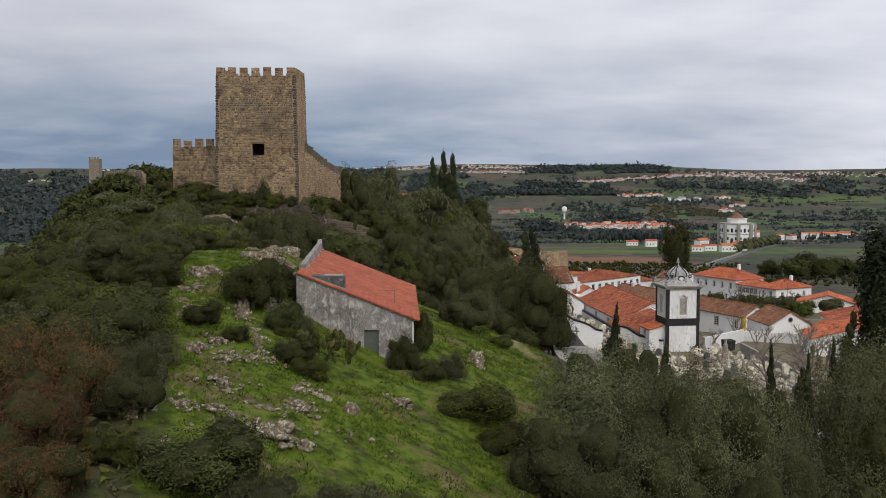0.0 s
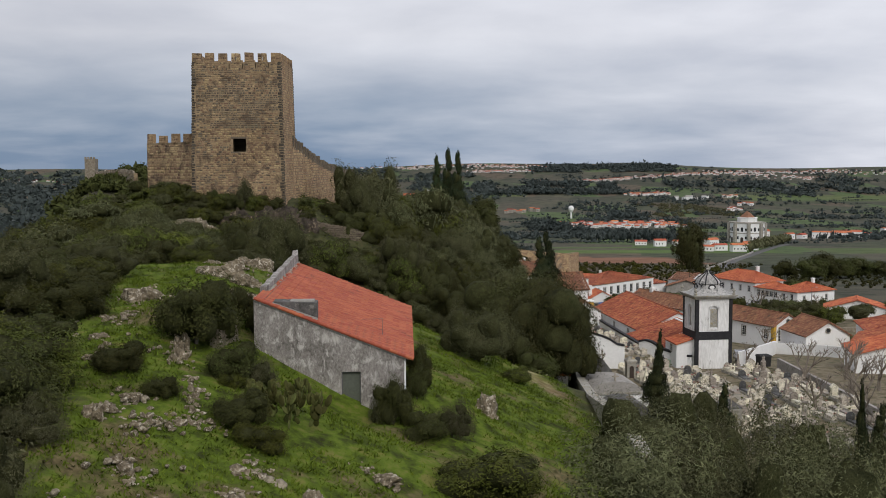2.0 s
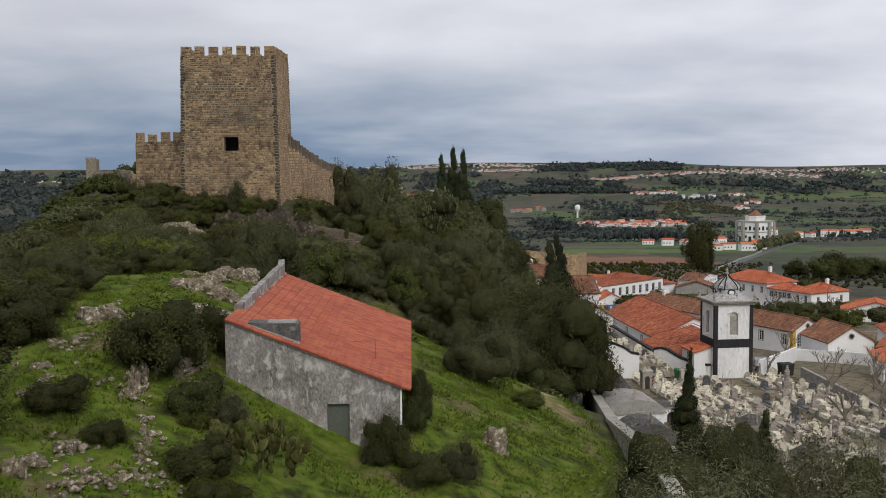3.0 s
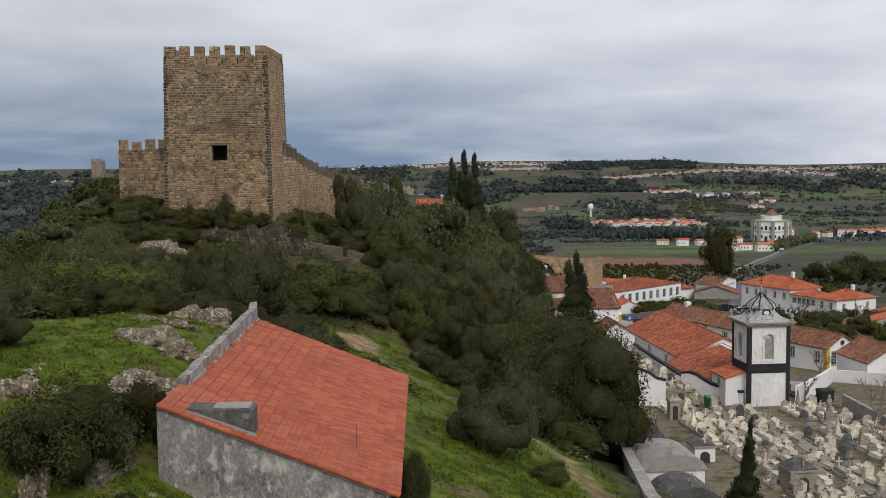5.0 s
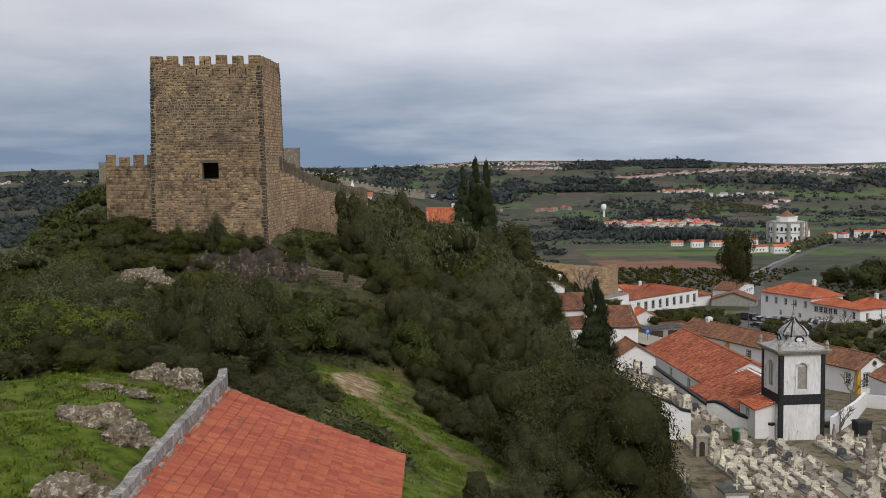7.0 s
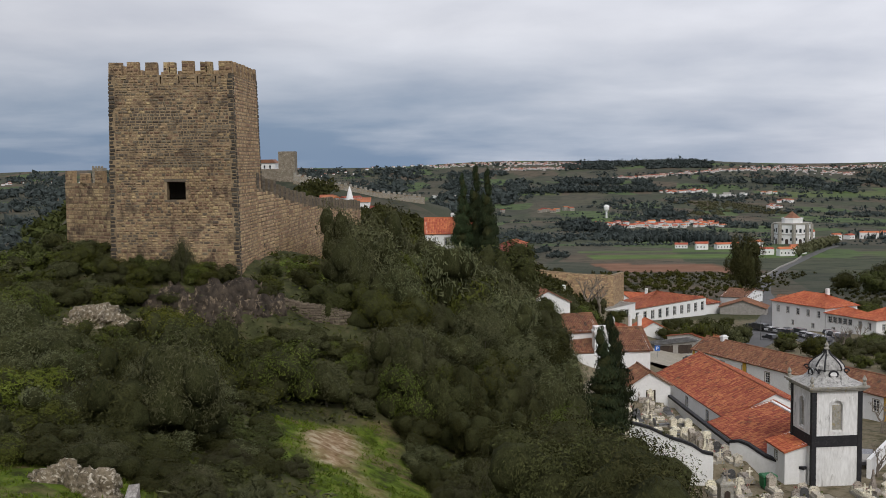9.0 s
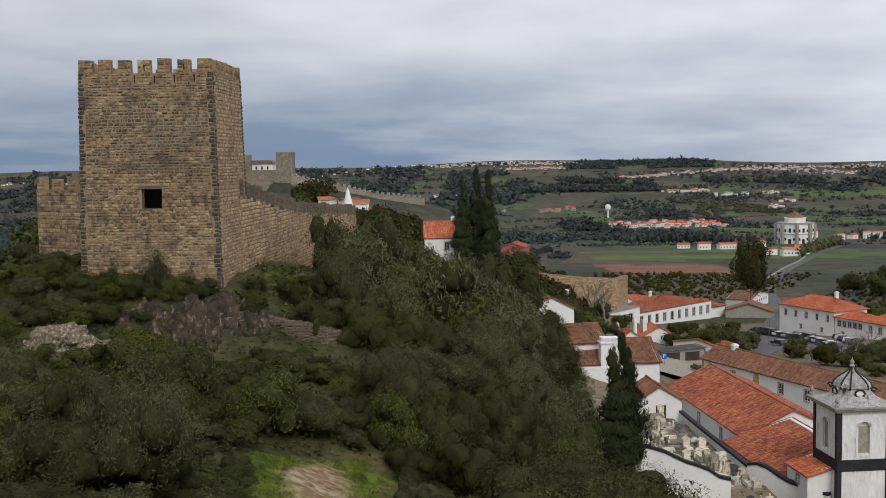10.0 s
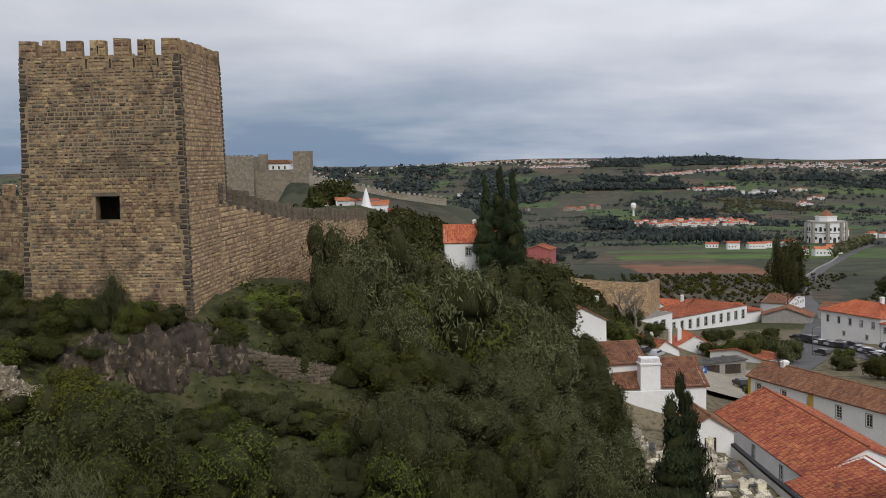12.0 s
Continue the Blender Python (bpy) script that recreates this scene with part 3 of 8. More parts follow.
def limbs(seed, height, radius, spread, forks=4, lean=0.1):
    """A tapered trunk with its main limbs."""
    rng = random.Random(seed)
    b = Build()
    top = Vector((rng.uniform(-lean, lean) * height, rng.uniform(-lean, lean) * height, height * 0.55))
    b.tube([(0, 0, -0.6), (top.x * 0.3, top.y * 0.3, height * 0.2), top], [radius * 1.25, radius, radius * 0.7], 7)
    for i in range(forks):
        w = 2 * math.pi * (i + rng.random() * 0.6) / forks
        end = Vector((math.cos(w) * spread, math.sin(w) * spread, height * rng.uniform(0.75, 1.0)))
        start = top * rng.uniform(0.6, 0.98)
        mid = start.lerp(end, 0.5) + Vector((0, 0, height * 0.06))
        b.tube([start, mid, end], [radius * 0.55, radius * 0.35, radius * 0.12], 5)
    return b


def inside(poly, x, y):
    hit = False
    for (x0, y0), (x1, y1) in zip(poly, poly[1:] + poly[:1]):
        if (y0 > y) != (y1 > y) and x < (x1 - x0) * (y - y0) / (y1 - y0) + x0:
            hit = not hit
    return hit

# ---- ground ----
MEADOW = [(-8, 38), (-10.5, 52), (-12, 62), (-16, 72), (-17, 80), (-20, 88), (-20.5, 97), (-17, 110), (-11, 111), (-8, 99), (1, 99), (0, 108), (-2, 116), (-9, 119), (-10, 132), (-3, 139), (1, 136), (4, 122), (8, 110), (11, 98), (13, 84), (12, 76), (9, 66), (7, 56), (6, 38)]
TRACK = [(-5.2, 126.5, 1.1), (-3.4, 124, 0.8), (-0.6, 120, 0.7), (3, 114, 0.7), (6, 108, 0.9), (8.4, 100, 1.0), (10, 92, 0.9)]


def clearing(x, y):
    """Below 1 on the patch of bare sand beside the track."""
    return math.hypot((x + 5.6) / 1.9, (y - 130.2) / 5.2)


def near_track(x, y):
    best = clearing(x, y)
    for (x0, y0, r0), (x1, y1, r1) in zip(TRACK, TRACK[1:]):
        k = min(1, max(0, ((x - x0) * (x1 - x0) + (y - y0) * (y1 - y0)) / ((x1 - x0) ** 2 + (y1 - y0) ** 2)))
        best = min(best, math.hypot(x - x0 - k * (x1 - x0), y - y0 - k * (y1 - y0)) / (r0 + k * (r1 - r0)))
    return best


def stepped(a, b, near, grow, far):
    """Lines that are dense between a and b and spread out towards far."""
    out, s = list(np.arange(a, b, near)), near
    while out[-1] < far:
        s *= grow
        out.append(out[-1] + s)
    return out


def make_ground():
    right = stepped(-16, 60, 1.0, 1.075, 3600)
    left = [-16 - (v + 16) for v in stepped(-16, 26, 1.0, 1.075, 3600)[1:]]
    xs = np.array(sorted(left) + right)
    back = [30 - (v - 30) for v in stepped(30, 40, 2.0, 1.25, 400)[1:]]
    ys = np.array(sorted(back) + stepped(30, 190, 0.9, 1.03, 4850))
    X, Y = np.meshgrid(xs, ys)
    Zg = land(X, Y)
    close = np.exp(-((Y - 90) / 120) ** 2) * np.exp(-((X + 5) / 60) ** 2)
    rough = np.array([[noise.noise((x * 0.35, y * 0.35, 3.1)) * 0.35 + noise.noise((x * 1.1, y * 1.1, 0.7)) * 0.14 for x in xs] for y in ys])
    flat = np.clip((X - 18) / 6, 0, 1) * np.clip((215 - Y) / 20, 0, 1)
    Zg = Zg + rough * np.clip(close * 1.5, 0, 1) * (1 - flat)
    n, m = len(ys), len(xs)
    idx = np.arange(n * m).reshape(n, m)
    quads = np.stack([idx[:-1, :-1], idx[:-1, 1:], idx[1:, 1:], idx[1:, :-1]], -1).reshape(-1, 4)
    V = np.stack([X, Y, Zg], -1).reshape(-1, 3)
    me = mesh_np("ground", V, quads, GROUND, smooth=True)
    masks = {k: np.zeros(n * m, np.float32) for k in ("meadow", "earth", "paved", "field", "plough", "crop")}
    for i, (x, y, z) in enumerate(V):
        if -24 < x < 16 and 35 < y < 142:
            jig = noise.noise((x * 0.5, y * 0.5, 9)) * 1.2
            masks["meadow"][i] = 1.0 if inside(MEADOW, x + jig, y + jig) else 0.0
            t = near_track(x + jig * 0.3, y)
            sandy = 1.0 if clearing(x + jig * 0.4, y) < 1.2 else 0.5
            masks["earth"][i] = sandy * max(0.0, min(1.0, 2.2 - 1.8 * t))
        if math.hypot((x + 13.2) / 2.6, (y - 168) / 6.5) < 1:
            masks["meadow"][i] = 1.0
        if 20 < x < 130 and 80 < y < 430 and z < -25:
            masks["paved"][i] = 0.85 if y < 175 else 0.7
        if -20 < (x - 37) * 0.9923 + (y - 167) * 0.1236 < -7 and 172 < y < 214:
            masks["paved"][i] = 0.9
        far = min(1.0, max(0.0, (y - 440) / 60), 1.0) if x > -40 else min(1.0, max(0.0, (-x - 75) / 30, (y - 440) / 60))
        masks["field"][i] = max(far, min(1.0, max(0.0, (x - 130) / 20)))
        if 92 < x + (y - 800) * 0.05 < 178 and 770 + (x - 100) * -0.3 < y < 872 - (x - 100) * 0.25:
            masks["plough"][i] = 1.0
        if 98 < x < 290 and 905 < y < 1085 and math.sin(y / 19.0) > -0.55:
            masks["crop"][i] = 0.9
        if 800 < x < 1300 and 2780 < y < 3060 or 100 < x < 230 and 2950 < y < 3170 or 175 < x < 245 and 1900 < y < 2110 or 330 < x < 560 and 930 < y < 1050:
            masks["crop"][i] = 0.55
    for k, v in masks.items():
        me.attributes.new(k, "FLOAT", "POINT").data.foreach_set("value", v)
    thing("ground", Matrix(), "grassy hill ridge falling to a valley of fields", "ground", kind="structure", mesh=me)


make_ground()


def ribbon(name, pts, width, mat, label, category, lift=0.14):
    """A road laid over the land along points (x, y)."""
    fine = []
    for (x0, y0), (x1, y1) in zip(pts, pts[1:]):
        k = max(1, int(math.hypot(x1 - x0, y1 - y0) / 6))
        fine += [(x0 + (x1 - x0) * i / k, y0 + (y1 - y0) * i / k) for i in range(k)]
    fine.append(pts[-1])
    b = Build()
    rows = []
    for i, (x, y) in enumerate(fine):
        xa, ya = fine[max(i - 1, 0)]
        xb, yb = fine[min(i + 1, len(fine) - 1)]
        d = math.hypot(xb - xa, yb - ya)
        nx, ny = -(yb - ya) / d, (xb - xa) / d
        w = width / 2
        za, zb, zc = (ground_z(x + nx * w * k, y + ny * w * k) + lift for k in (1, 0, -1))
        rows.append([(x + nx * w, y + ny * w, za), (x, y, max(zb, (za + zc) / 2)), (x - nx * w, y - ny * w, zc), (x - nx * w, y - ny * w, zc - 0.6), (x + nx * w, y + ny * w, za - 0.6)])
    for i in range(len(rows) - 1):
        p = rows[i] + rows[i + 1]
        b.add(p, [(0, 5, 6, 1), (1, 6, 7, 2), (2, 7, 8, 3), (4, 9, 5, 0)])
    return thing(name, Matrix(), label, category, kind="structure", mesh=b.mesh(name, mat))


ribbon("road", [(58, 300), (78, 345), (90, 392), (101, 424), (116, 470), (140, 580), (163, 665), (212, 800), (272, 950), (330, 1090), (372, 1180)], 7.5, ASPHALT, "grey asphalt road curving out of the village", "road")
ribbon("pavement", [(40, 268), (44, 300), (56, 318)], 12, PAVING, "pale cobbled village square", "square", 0.12)
ribbon("car_park", [(88, 392), (95, 365), (97, 332)], 15, ASPHALT, "worn asphalt car park before the white house", "car park", 0.12)
ribbon("cemetery_path", [(36.5, 164), (38.5, 150), (39.5, 130), (40, 105)], 2.6, PAVING, "pale gravel cemetery path", "path", 0.06)

# ---- the keep and the curtain walls ----


def stone(b, at, u0, u1, z0, z1, out, gap=0.025, mat=0, rng=random, chamfer=0.0):
    """One rough stone, standing proud of the joints."""
    g, c = gap, chamfer or min(0.06, (u1 - u0) * 0.16)
    a0, a1, c0, c1 = u0 + g, u1 - g, z0 + g, z1 - g
    j = lambda: rng.uniform(-0.035, 0.035)
    p = [at(a0 + j(), -0.03, c0 + j()), at(a1 + j(), -0.03, c0 + j()), at(a1 + j(), -0.03, c1 + j()), at(a0 + j(), -0.03, c1 + j()),
         at(a0 + c, out, c0 + c), at(a1 - c, out, c0 + c), at(a1 - c, out, c1 - c), at(a0 + c, out, c1 - c)]
    b.add(p, [(4, 5, 6, 7), (0, 1, 5, 4), (1, 2, 6, 5), (2, 3, 7, 6), (3, 0, 4, 7)], mat)


def courses(u0, u1, z0, z1, high, wide, rng, holes=()):
    """Rows of stones (u0, u1, z0, z1) that leave the holes free."""
    out, z = [], z0
    while z < z1 - 0.08:
        h = min(high * rng.uniform(0.75, 1.25), z1 - z)
        u = u0
        while u < u1 - 0.05:
            w = wide * rng.uniform(0.55, 1.6)
            e = u1 if u + w > u1 - 0.15 else u + w
            if not any(u < h1 and e > h0 and z < k1 and z + h > k0 for h0, h1, k0, k1 in holes):
                out.append((u, e, z, z + h))
            u = e
        z += h
    return out


def make_keep():
    W, D, H, lean = 11.5, 11.2, 16.1, 0.018
    keep = thing("castle_keep", pose(-28.35, 155.2, -3.9), "tall square castle keep of brown coursed rubble with battlements", "castle tower")
    rng = random.Random(11)

    def face(side):
        def at(u, n, z):
            i = lean * z
            k = i + u * (1 - 2 * i / (W if side in "sn" else D))
            if side == "s":
                return (k, i - n, z)
            if side == "n":
                return (W - k, D - i + n, z)
            if side == "e":
                return (W - i + n, k, z)
            return (i - n, D - k, z)
        return at

    window = (5.15, 6.85, 5.15, 6.75)
    # arrow slits under the gaps of the battlement
    step = (W - 1.25) / 6
    slits = [(i * step + (1.12 + step) / 2 - 0.06, i * step + (1.12 + step) / 2 + 0.06, H - 0.78, H - 0.16) for i in (2, 3, 4, 5)]
    for side in "snew":
        b = Build()
        L = W if side in "sn" else D
        at = face(side)
        holes = [window] + slits if side == "s" else []
        off = 0 if side in "sn" else 0.9
        holed_wall(b, L - 2 * off, -3.0, H, 0.9, [(h[0] - off, h[1] - off, h[2], h[3]) for h in holes], at=lambda u, n, z: at(u + off, -n, z))
        part("wall", b, MORTAR, keep)
    # the fighting platform and an added dark cross wall close off the light inside
    part("platform", Build().box(0.9, W - 0.9, 0.9, D - 0.9, H - 2.0, H - 1.7), MORTAR, keep)
    part("inner_wall", Build().box(0.92, W - 0.92, 4.0, 4.6, -1, H - 2.05), QUOIN, keep, "dark cross wall added to darken the opening")
    part("window_lintel", Build().box(4.8, 7.1, 0.08, 0.5, 6.75, 7.0), QUOIN, keep, "rough dark lintel over the broken opening")
    part("window_sill", Build().box(4.95, 6.0, 0.02, 0.6, 5.0, 5.16), QUOIN, keep, "broken dark sill stone")
    # battlements
    for side in "snew":
        L = W if side in "sn" else D
        at = face(side)
        n = 7
        pitch = (L - 1.25) / (n - 1)
        for i in range(n):
            if side in "ew" and i in (0, n - 1):
                continue
            u0 = i * pitch
            if i == 0 and side in "sn":
                u0, w = 0, 1.25
            else:
                w = 1.12 if 0 < i < n - 1 else 1.25
            top = H + rng.uniform(1.08, 1.2)
            low = H - 0.02
            b = Build()
            mid = u0 + w / 2
            if side == "s" and i in (3, 5):
                cells = [(u0, mid - 0.06), (mid + 0.06, u0 + w)]
                b.hexa([at(mid - 0.06, 0, low), at(mid + 0.06, 0, low), at(mid + 0.06, -0.55, low), at(mid - 0.06, -0.55, low), at(mid - 0.06, 0, low + 0.2), at(mid + 0.06, 0, low + 0.2), at(mid + 0.06, -0.55, low + 0.2), at(mid - 0.06, -0.55, low + 0.2)])
                b.hexa([at(mid - 0.06, 0, low + 0.7), at(mid + 0.06, 0, low + 0.7), at(mid + 0.06, -0.55, low + 0.7), at(mid - 0.06, -0.55, low + 0.7), at(mid - 0.06, 0, top), at(mid + 0.06, 0, top), at(mid + 0.06, -0.55, top), at(mid - 0.06, -0.55, top)])
            else:
                cells = [(u0, u0 + w)]
            for a, c in cells:
                b.hexa([at(a, 0, low), at(c, 0, low), at(c, -0.55, low), at(a, -0.55, low), at(a + 0.02, 0, top), at(c - 0.02, 0, top - rng.uniform(0, 0.06)), at(c - 0.02, -0.55, top - 0.03), at(a + 0.02, -0.55, top)])
            if side in "se":
                for a, c in cells:
                    for s in courses(a, c, low + 0.03, top - 0.04, 0.3, 0.42, rng):
                        stone(b, at, *s, rng.uniform(0.015, 0.05), rng=rng)
            part("merlon", b, STONE, keep)
    # stone faces: the south face's stones round the opening singly, the rest joined
    mass = {"s": Build(), "e": Build(), "w": Build()}
    dark = Build()
    quoins = Build()
    count = 0
    variants = []
    for k in range(10):
        vb = Build()
        stone(vb, lambda u, n, z: (u, -n, z), 0, 1, 0, 1, 0.07, 0.085, rng=random.Random(k), chamfer=0.13)
        variants.append(vb.mesh("stone", DARK_PIECE if k >= 6 else STONE_PIECE))
    for side in "sew":
        L = W if side == "s" else D
        at = face(side)
        holes = [window] + slits if side == "s" else []
        for s in courses(0.55, L - 0.5, -1.5, H, 0.25 if side != "e" else 0.3, 0.37 if side != "e" else 0.46, rng, holes):
            # older, darker stones lie in broken bands
            mid = noise.noise((s[0] * 0.35, s[2] * 0.7, 4.0 if side == "s" else 9.0)) * 0.9
            grey = rng.random() < 0.2 + (0.5 + mid if 8.0 < s[2] < 13.8 else mid * 0.4 + (0.1 if s[2] > 14 else -0.05))
            if side == "s" and 3.6 < s[2] < 8.2 and count < 300 and 2.6 < s[0] < 9.0:
                count += 1
                u0, u1, z0, z1 = s
                m = Matrix.Translation(at(u0, 0, z0)) @ Matrix.Diagonal((u1 - u0, rng.uniform(0.3, 1.3), z1 - z0, 1))
                part("stone", variants[rng.randrange(6, 10) if grey else rng.randrange(6)], None, keep, at=m)
            else:
                stone(dark if grey and side != "e" else mass[side], at, *s, rng.uniform(0.01, 0.08) if side != "e" else rng.uniform(0.005, 0.05), rng=rng, gap=rng.uniform(0.008, 0.035))
        z = -1.5
        while z < H:
            h = rng.uniform(0.26, 0.42)
            for a, c in ((-0.02, rng.uniform(0.3, 0.6)), (L - rng.uniform(0.3, 0.62), L + 0.02)):
                stone(quoins, at, a, c, z, min(z + h, H), rng.uniform(0.03, 0.09), rng=rng)
            z += h
    part("stonework", dark, QUOIN, keep, "bands of older dark stones", kind="stuff")
    part("stonework", mass["s"], STONE, keep, kind="stuff")
    part("stonework", mass["e"], PALE_STONE, keep, "paler plastered stonework", kind="stuff")
    part("stonework", mass["w"], STONE, keep, kind="stuff")
    part("quoin", quoins, KEEP_QUOIN, keep, "dark grey corner stones", kind="stuff")


def make_curtain(name, pts, label, gap, faced, stone_mat, wide=0.6, thick=1.2, merlon=1.05, crenel=0.55, rise=1.0, merlon_mat=None):
    """A wall along points (x, y, base, top) with merlons; faced: which side carries its stones."""
    wall = thing(name, Matrix(), label, "castle wall")
    rng = random.Random(len(pts) * 7)
    core, faces = Build(), Build()
    for (x0, y0, b0, t0), (x1, y1, b1, t1) in zip(pts, pts[1:]):
        L = math.hypot(x1 - x0, y1 - y0)
        dx, dy = (x1 - x0) / L, (y1 - y0) / L
        nx, ny = (dy, -dx) if faced == "right" else (-dy, dx)

        def at(u, n, z, x0=x0, y0=y0, dx=dx, dy=dy, nx=nx, ny=ny):
            return (x0 + dx * u + nx * n, y0 + dy * u + ny * n, z)

        low = t0 - rise, t1 - rise
        core.hexa([at(0, 0, b0 - 2), at(L, 0, b1 - 2), at(L, -thick, b1 - 2), at(0, -thick, b0 - 2), at(0, 0, low[0]), at(L, 0, low[1]), at(L, -thick, low[1]), at(0, -thick, low[0])] if faced == "left" else
                  [at(0, -thick, b0 - 2), at(L, -thick, b1 - 2), at(L, 0, b1 - 2), at(0, 0, b0 - 2), at(0, -thick, low[0]), at(L, -thick, low[1]), at(L, 0, low[1]), at(0, 0, low[0])])
        zmin, zmax = min(b0, b1) - 1, max(low)
        for u0, u1, z0, z1 in courses(0, L, zmin, zmax, 0.38, wide, rng):
            k = (u0 + u1) / 2 / L
            if b0 + (b1 - b0) * k - 1 < z0 and z1 < low[0] + (low[1] - low[0]) * k:
                stone(faces, at, u0, u1, z0, z1, rng.uniform(0.01, 0.06), rng=rng)
        u = 0.1
        while merlon and u + merlon < L:
            k = u / L
            z = low[0] + (low[1] - low[0]) * k
            h = rise * rng.uniform(0.8, 1.08)
            mb = Build()
            e = u + merlon * rng.uniform(0.9, 1.08)
            zz = z - 0.4
            ring = [at(u, 0, zz), at(e, 0, zz), at(e, -0.5, zz), at(u, -0.5, zz), at(u + 0.03, 0, z + h), at(e - 0.03, 0, z + h - rng.uniform(0, 0.1)), at(e - 0.03, -0.5, z + h), at(u + 0.03, -0.5, z + h)]
            if faced == "right":
                ring = [ring[3], ring[2], ring[1], ring[0], ring[7], ring[6], ring[5], ring[4]]
            mb.hexa(ring)
            for s in courses(u, e, z + 0.02, z + h - 0.08, 0.3, 0.45, rng):
                stone(mb, at, *s, rng.uniform(0.01, 0.05), rng=rng)
            part("merlon", mb, merlon_mat or stone_mat, wall)
            u = e + crenel * rng.uniform(0.9, 1.1)
    part("core", core, MORTAR, wall)
    part("stonework", faces, stone_mat, wall, kind="stuff")
    return wall


make_keep()
make_curtain("curtain_wall", [(-37.6, 169.4, -4.5, 3.8), (-28.0, 163.0, -3.6, 3.9)], "low brown rubble curtain wall with broken battlements", 0.6, "right", STONE, merlon=1.3, crenel=1.1, rise=1.2)
make_curtain("curtain_wall", [(-16.9, 163.5, -3.6, 3.4), (-16.7, 171, -4.4, 2.7), (-16.4, 178, -5.6, 1.75), (-16.2, 191, -7.4, 0.6), (-15.9, 207, -9.3, -0.4), (-15.4, 222, -11.2, -1.2), (-14.4, 233, -12.6, -1.7), (-19, 239, -13, -2.0)], "long crenellated curtain wall of warm brown rubble following the slope", 0.6, "right", PALE_STONE, wide=0.65, merlon=1.15, crenel=1.25, rise=1.35, merlon_mat=QUOIN)


def boulder(name, seed, sx, sy, sz, mat, m, label, category="rock", level=3, group="", rugged=1.0):
    """A cracked rock: steep ledges and pits."""
    v, t = ico(level)
    out = []
    for p in v:
        q = Vector(p)
        k = 1 + rugged * (0.45 * noise.noise(q * 1.3 + Vector((seed, 0, 0))) - 0.45 * abs(noise.noise(q * 2.7 + Vector((0, seed, 0)))))
        k += rugged * 0.14 - rugged * 0.28 * abs(noise.noise(q * 6.0 + Vector((0, 0, seed)))) + 0.10 * noise.noise(q * 13 + Vector((seed, 3, 0)))
        z = round(q.z * k * 5) / 5 * 0.45 + q.z * k * 0.55
        out.append((q.x * k * sx, q.y * k * sy, z * sz))
    return thing(name, m, label, category, group, mesh=mesh_np(name, out, t, mat))


def rest(x, y, down=0.3, turn=0.0):
    return pose(x, y, ground_z(x, y) - down, 0, 0, turn)


CRAG = surface("dark_fissured_crag", (0.016, 0.013, 0.010), (0.078, 0.060, 0.044), (0.25, 0.195, 0.135), big=0.45, fine=1.7, bump=1.0, grain=0.22, third_at=0.6, stretch=(1.2, 1.2, 0.7))
for i, (x, y, z, a, c, h, turn) in enumerate([(-16.6, 152.2, -8.9, 2.6, 1.8, 4.6, 8), (-18.8, 151.6, -8.6, 2.2, 1.6, 3.9, -14), (-21.4, 151.2, -8.2, 2.4, 1.6, 3.4, 12), (-14.2, 152.6, -9.2, 2.0, 1.5, 3.6, 24), (-24.2, 150.6, -8.0, 2.2, 1.5, 2.5, -8)]):
    boulder("cliff", 3 + i * 5, a * 1.25, c * 1.2, h * 0.85, CRAG, pose(x, y, z - 0.6, 0, 0, turn), "dark fissured limestone crag below the keep", "cliff", 5, rugged=0.6)
for i, (x, y, a, c, h) in enumerate([(-11.7, 91.0, 1.7, 0.9, 0.8), (-9.9, 89.5, 1.1, 0.8, 0.8), (-9.9, 82.4, 2.0, 1.2, 0.75), (-8.2, 82.6, 1.0, 1.3, 1.0), (-13.6, 79.5, 1.4, 0.9, 0.8), (-2.1, 59.6, 0.4, 0.35, 0.75), (5.0, 79, 0.6, 0.7, 1.4), (-25.6, 142.8, 2.6, 1.5, 1.5), (-19.3, 135.2, 1.6, 1.0, 1.2), (-18.0, 132.6, 1.4, 0.9, 1.1), (-23.4, 143.3, 1.6, 1.0, 1.2), (-18.6, 128.6, 1.0, 0.7, 0.8), (-26.4, 140.4, 1.2, 0.8, 0.8), (-17.0, 126.5, 1.0, 0.7, 0.7), (-11.2, 101.0, 1.5, 0.9, 0.9), (-12.8, 102.2, 1.2, 0.8, 0.8)]):
    boulder("boulder", i + 20, a, c, h, ROCK, rest(x, y, h * 0.25, i * 37), "weathered grey limestone boulder sunk in the grass", "rock", 5 if a > 0.9 else 4, "boulders on the ridge")


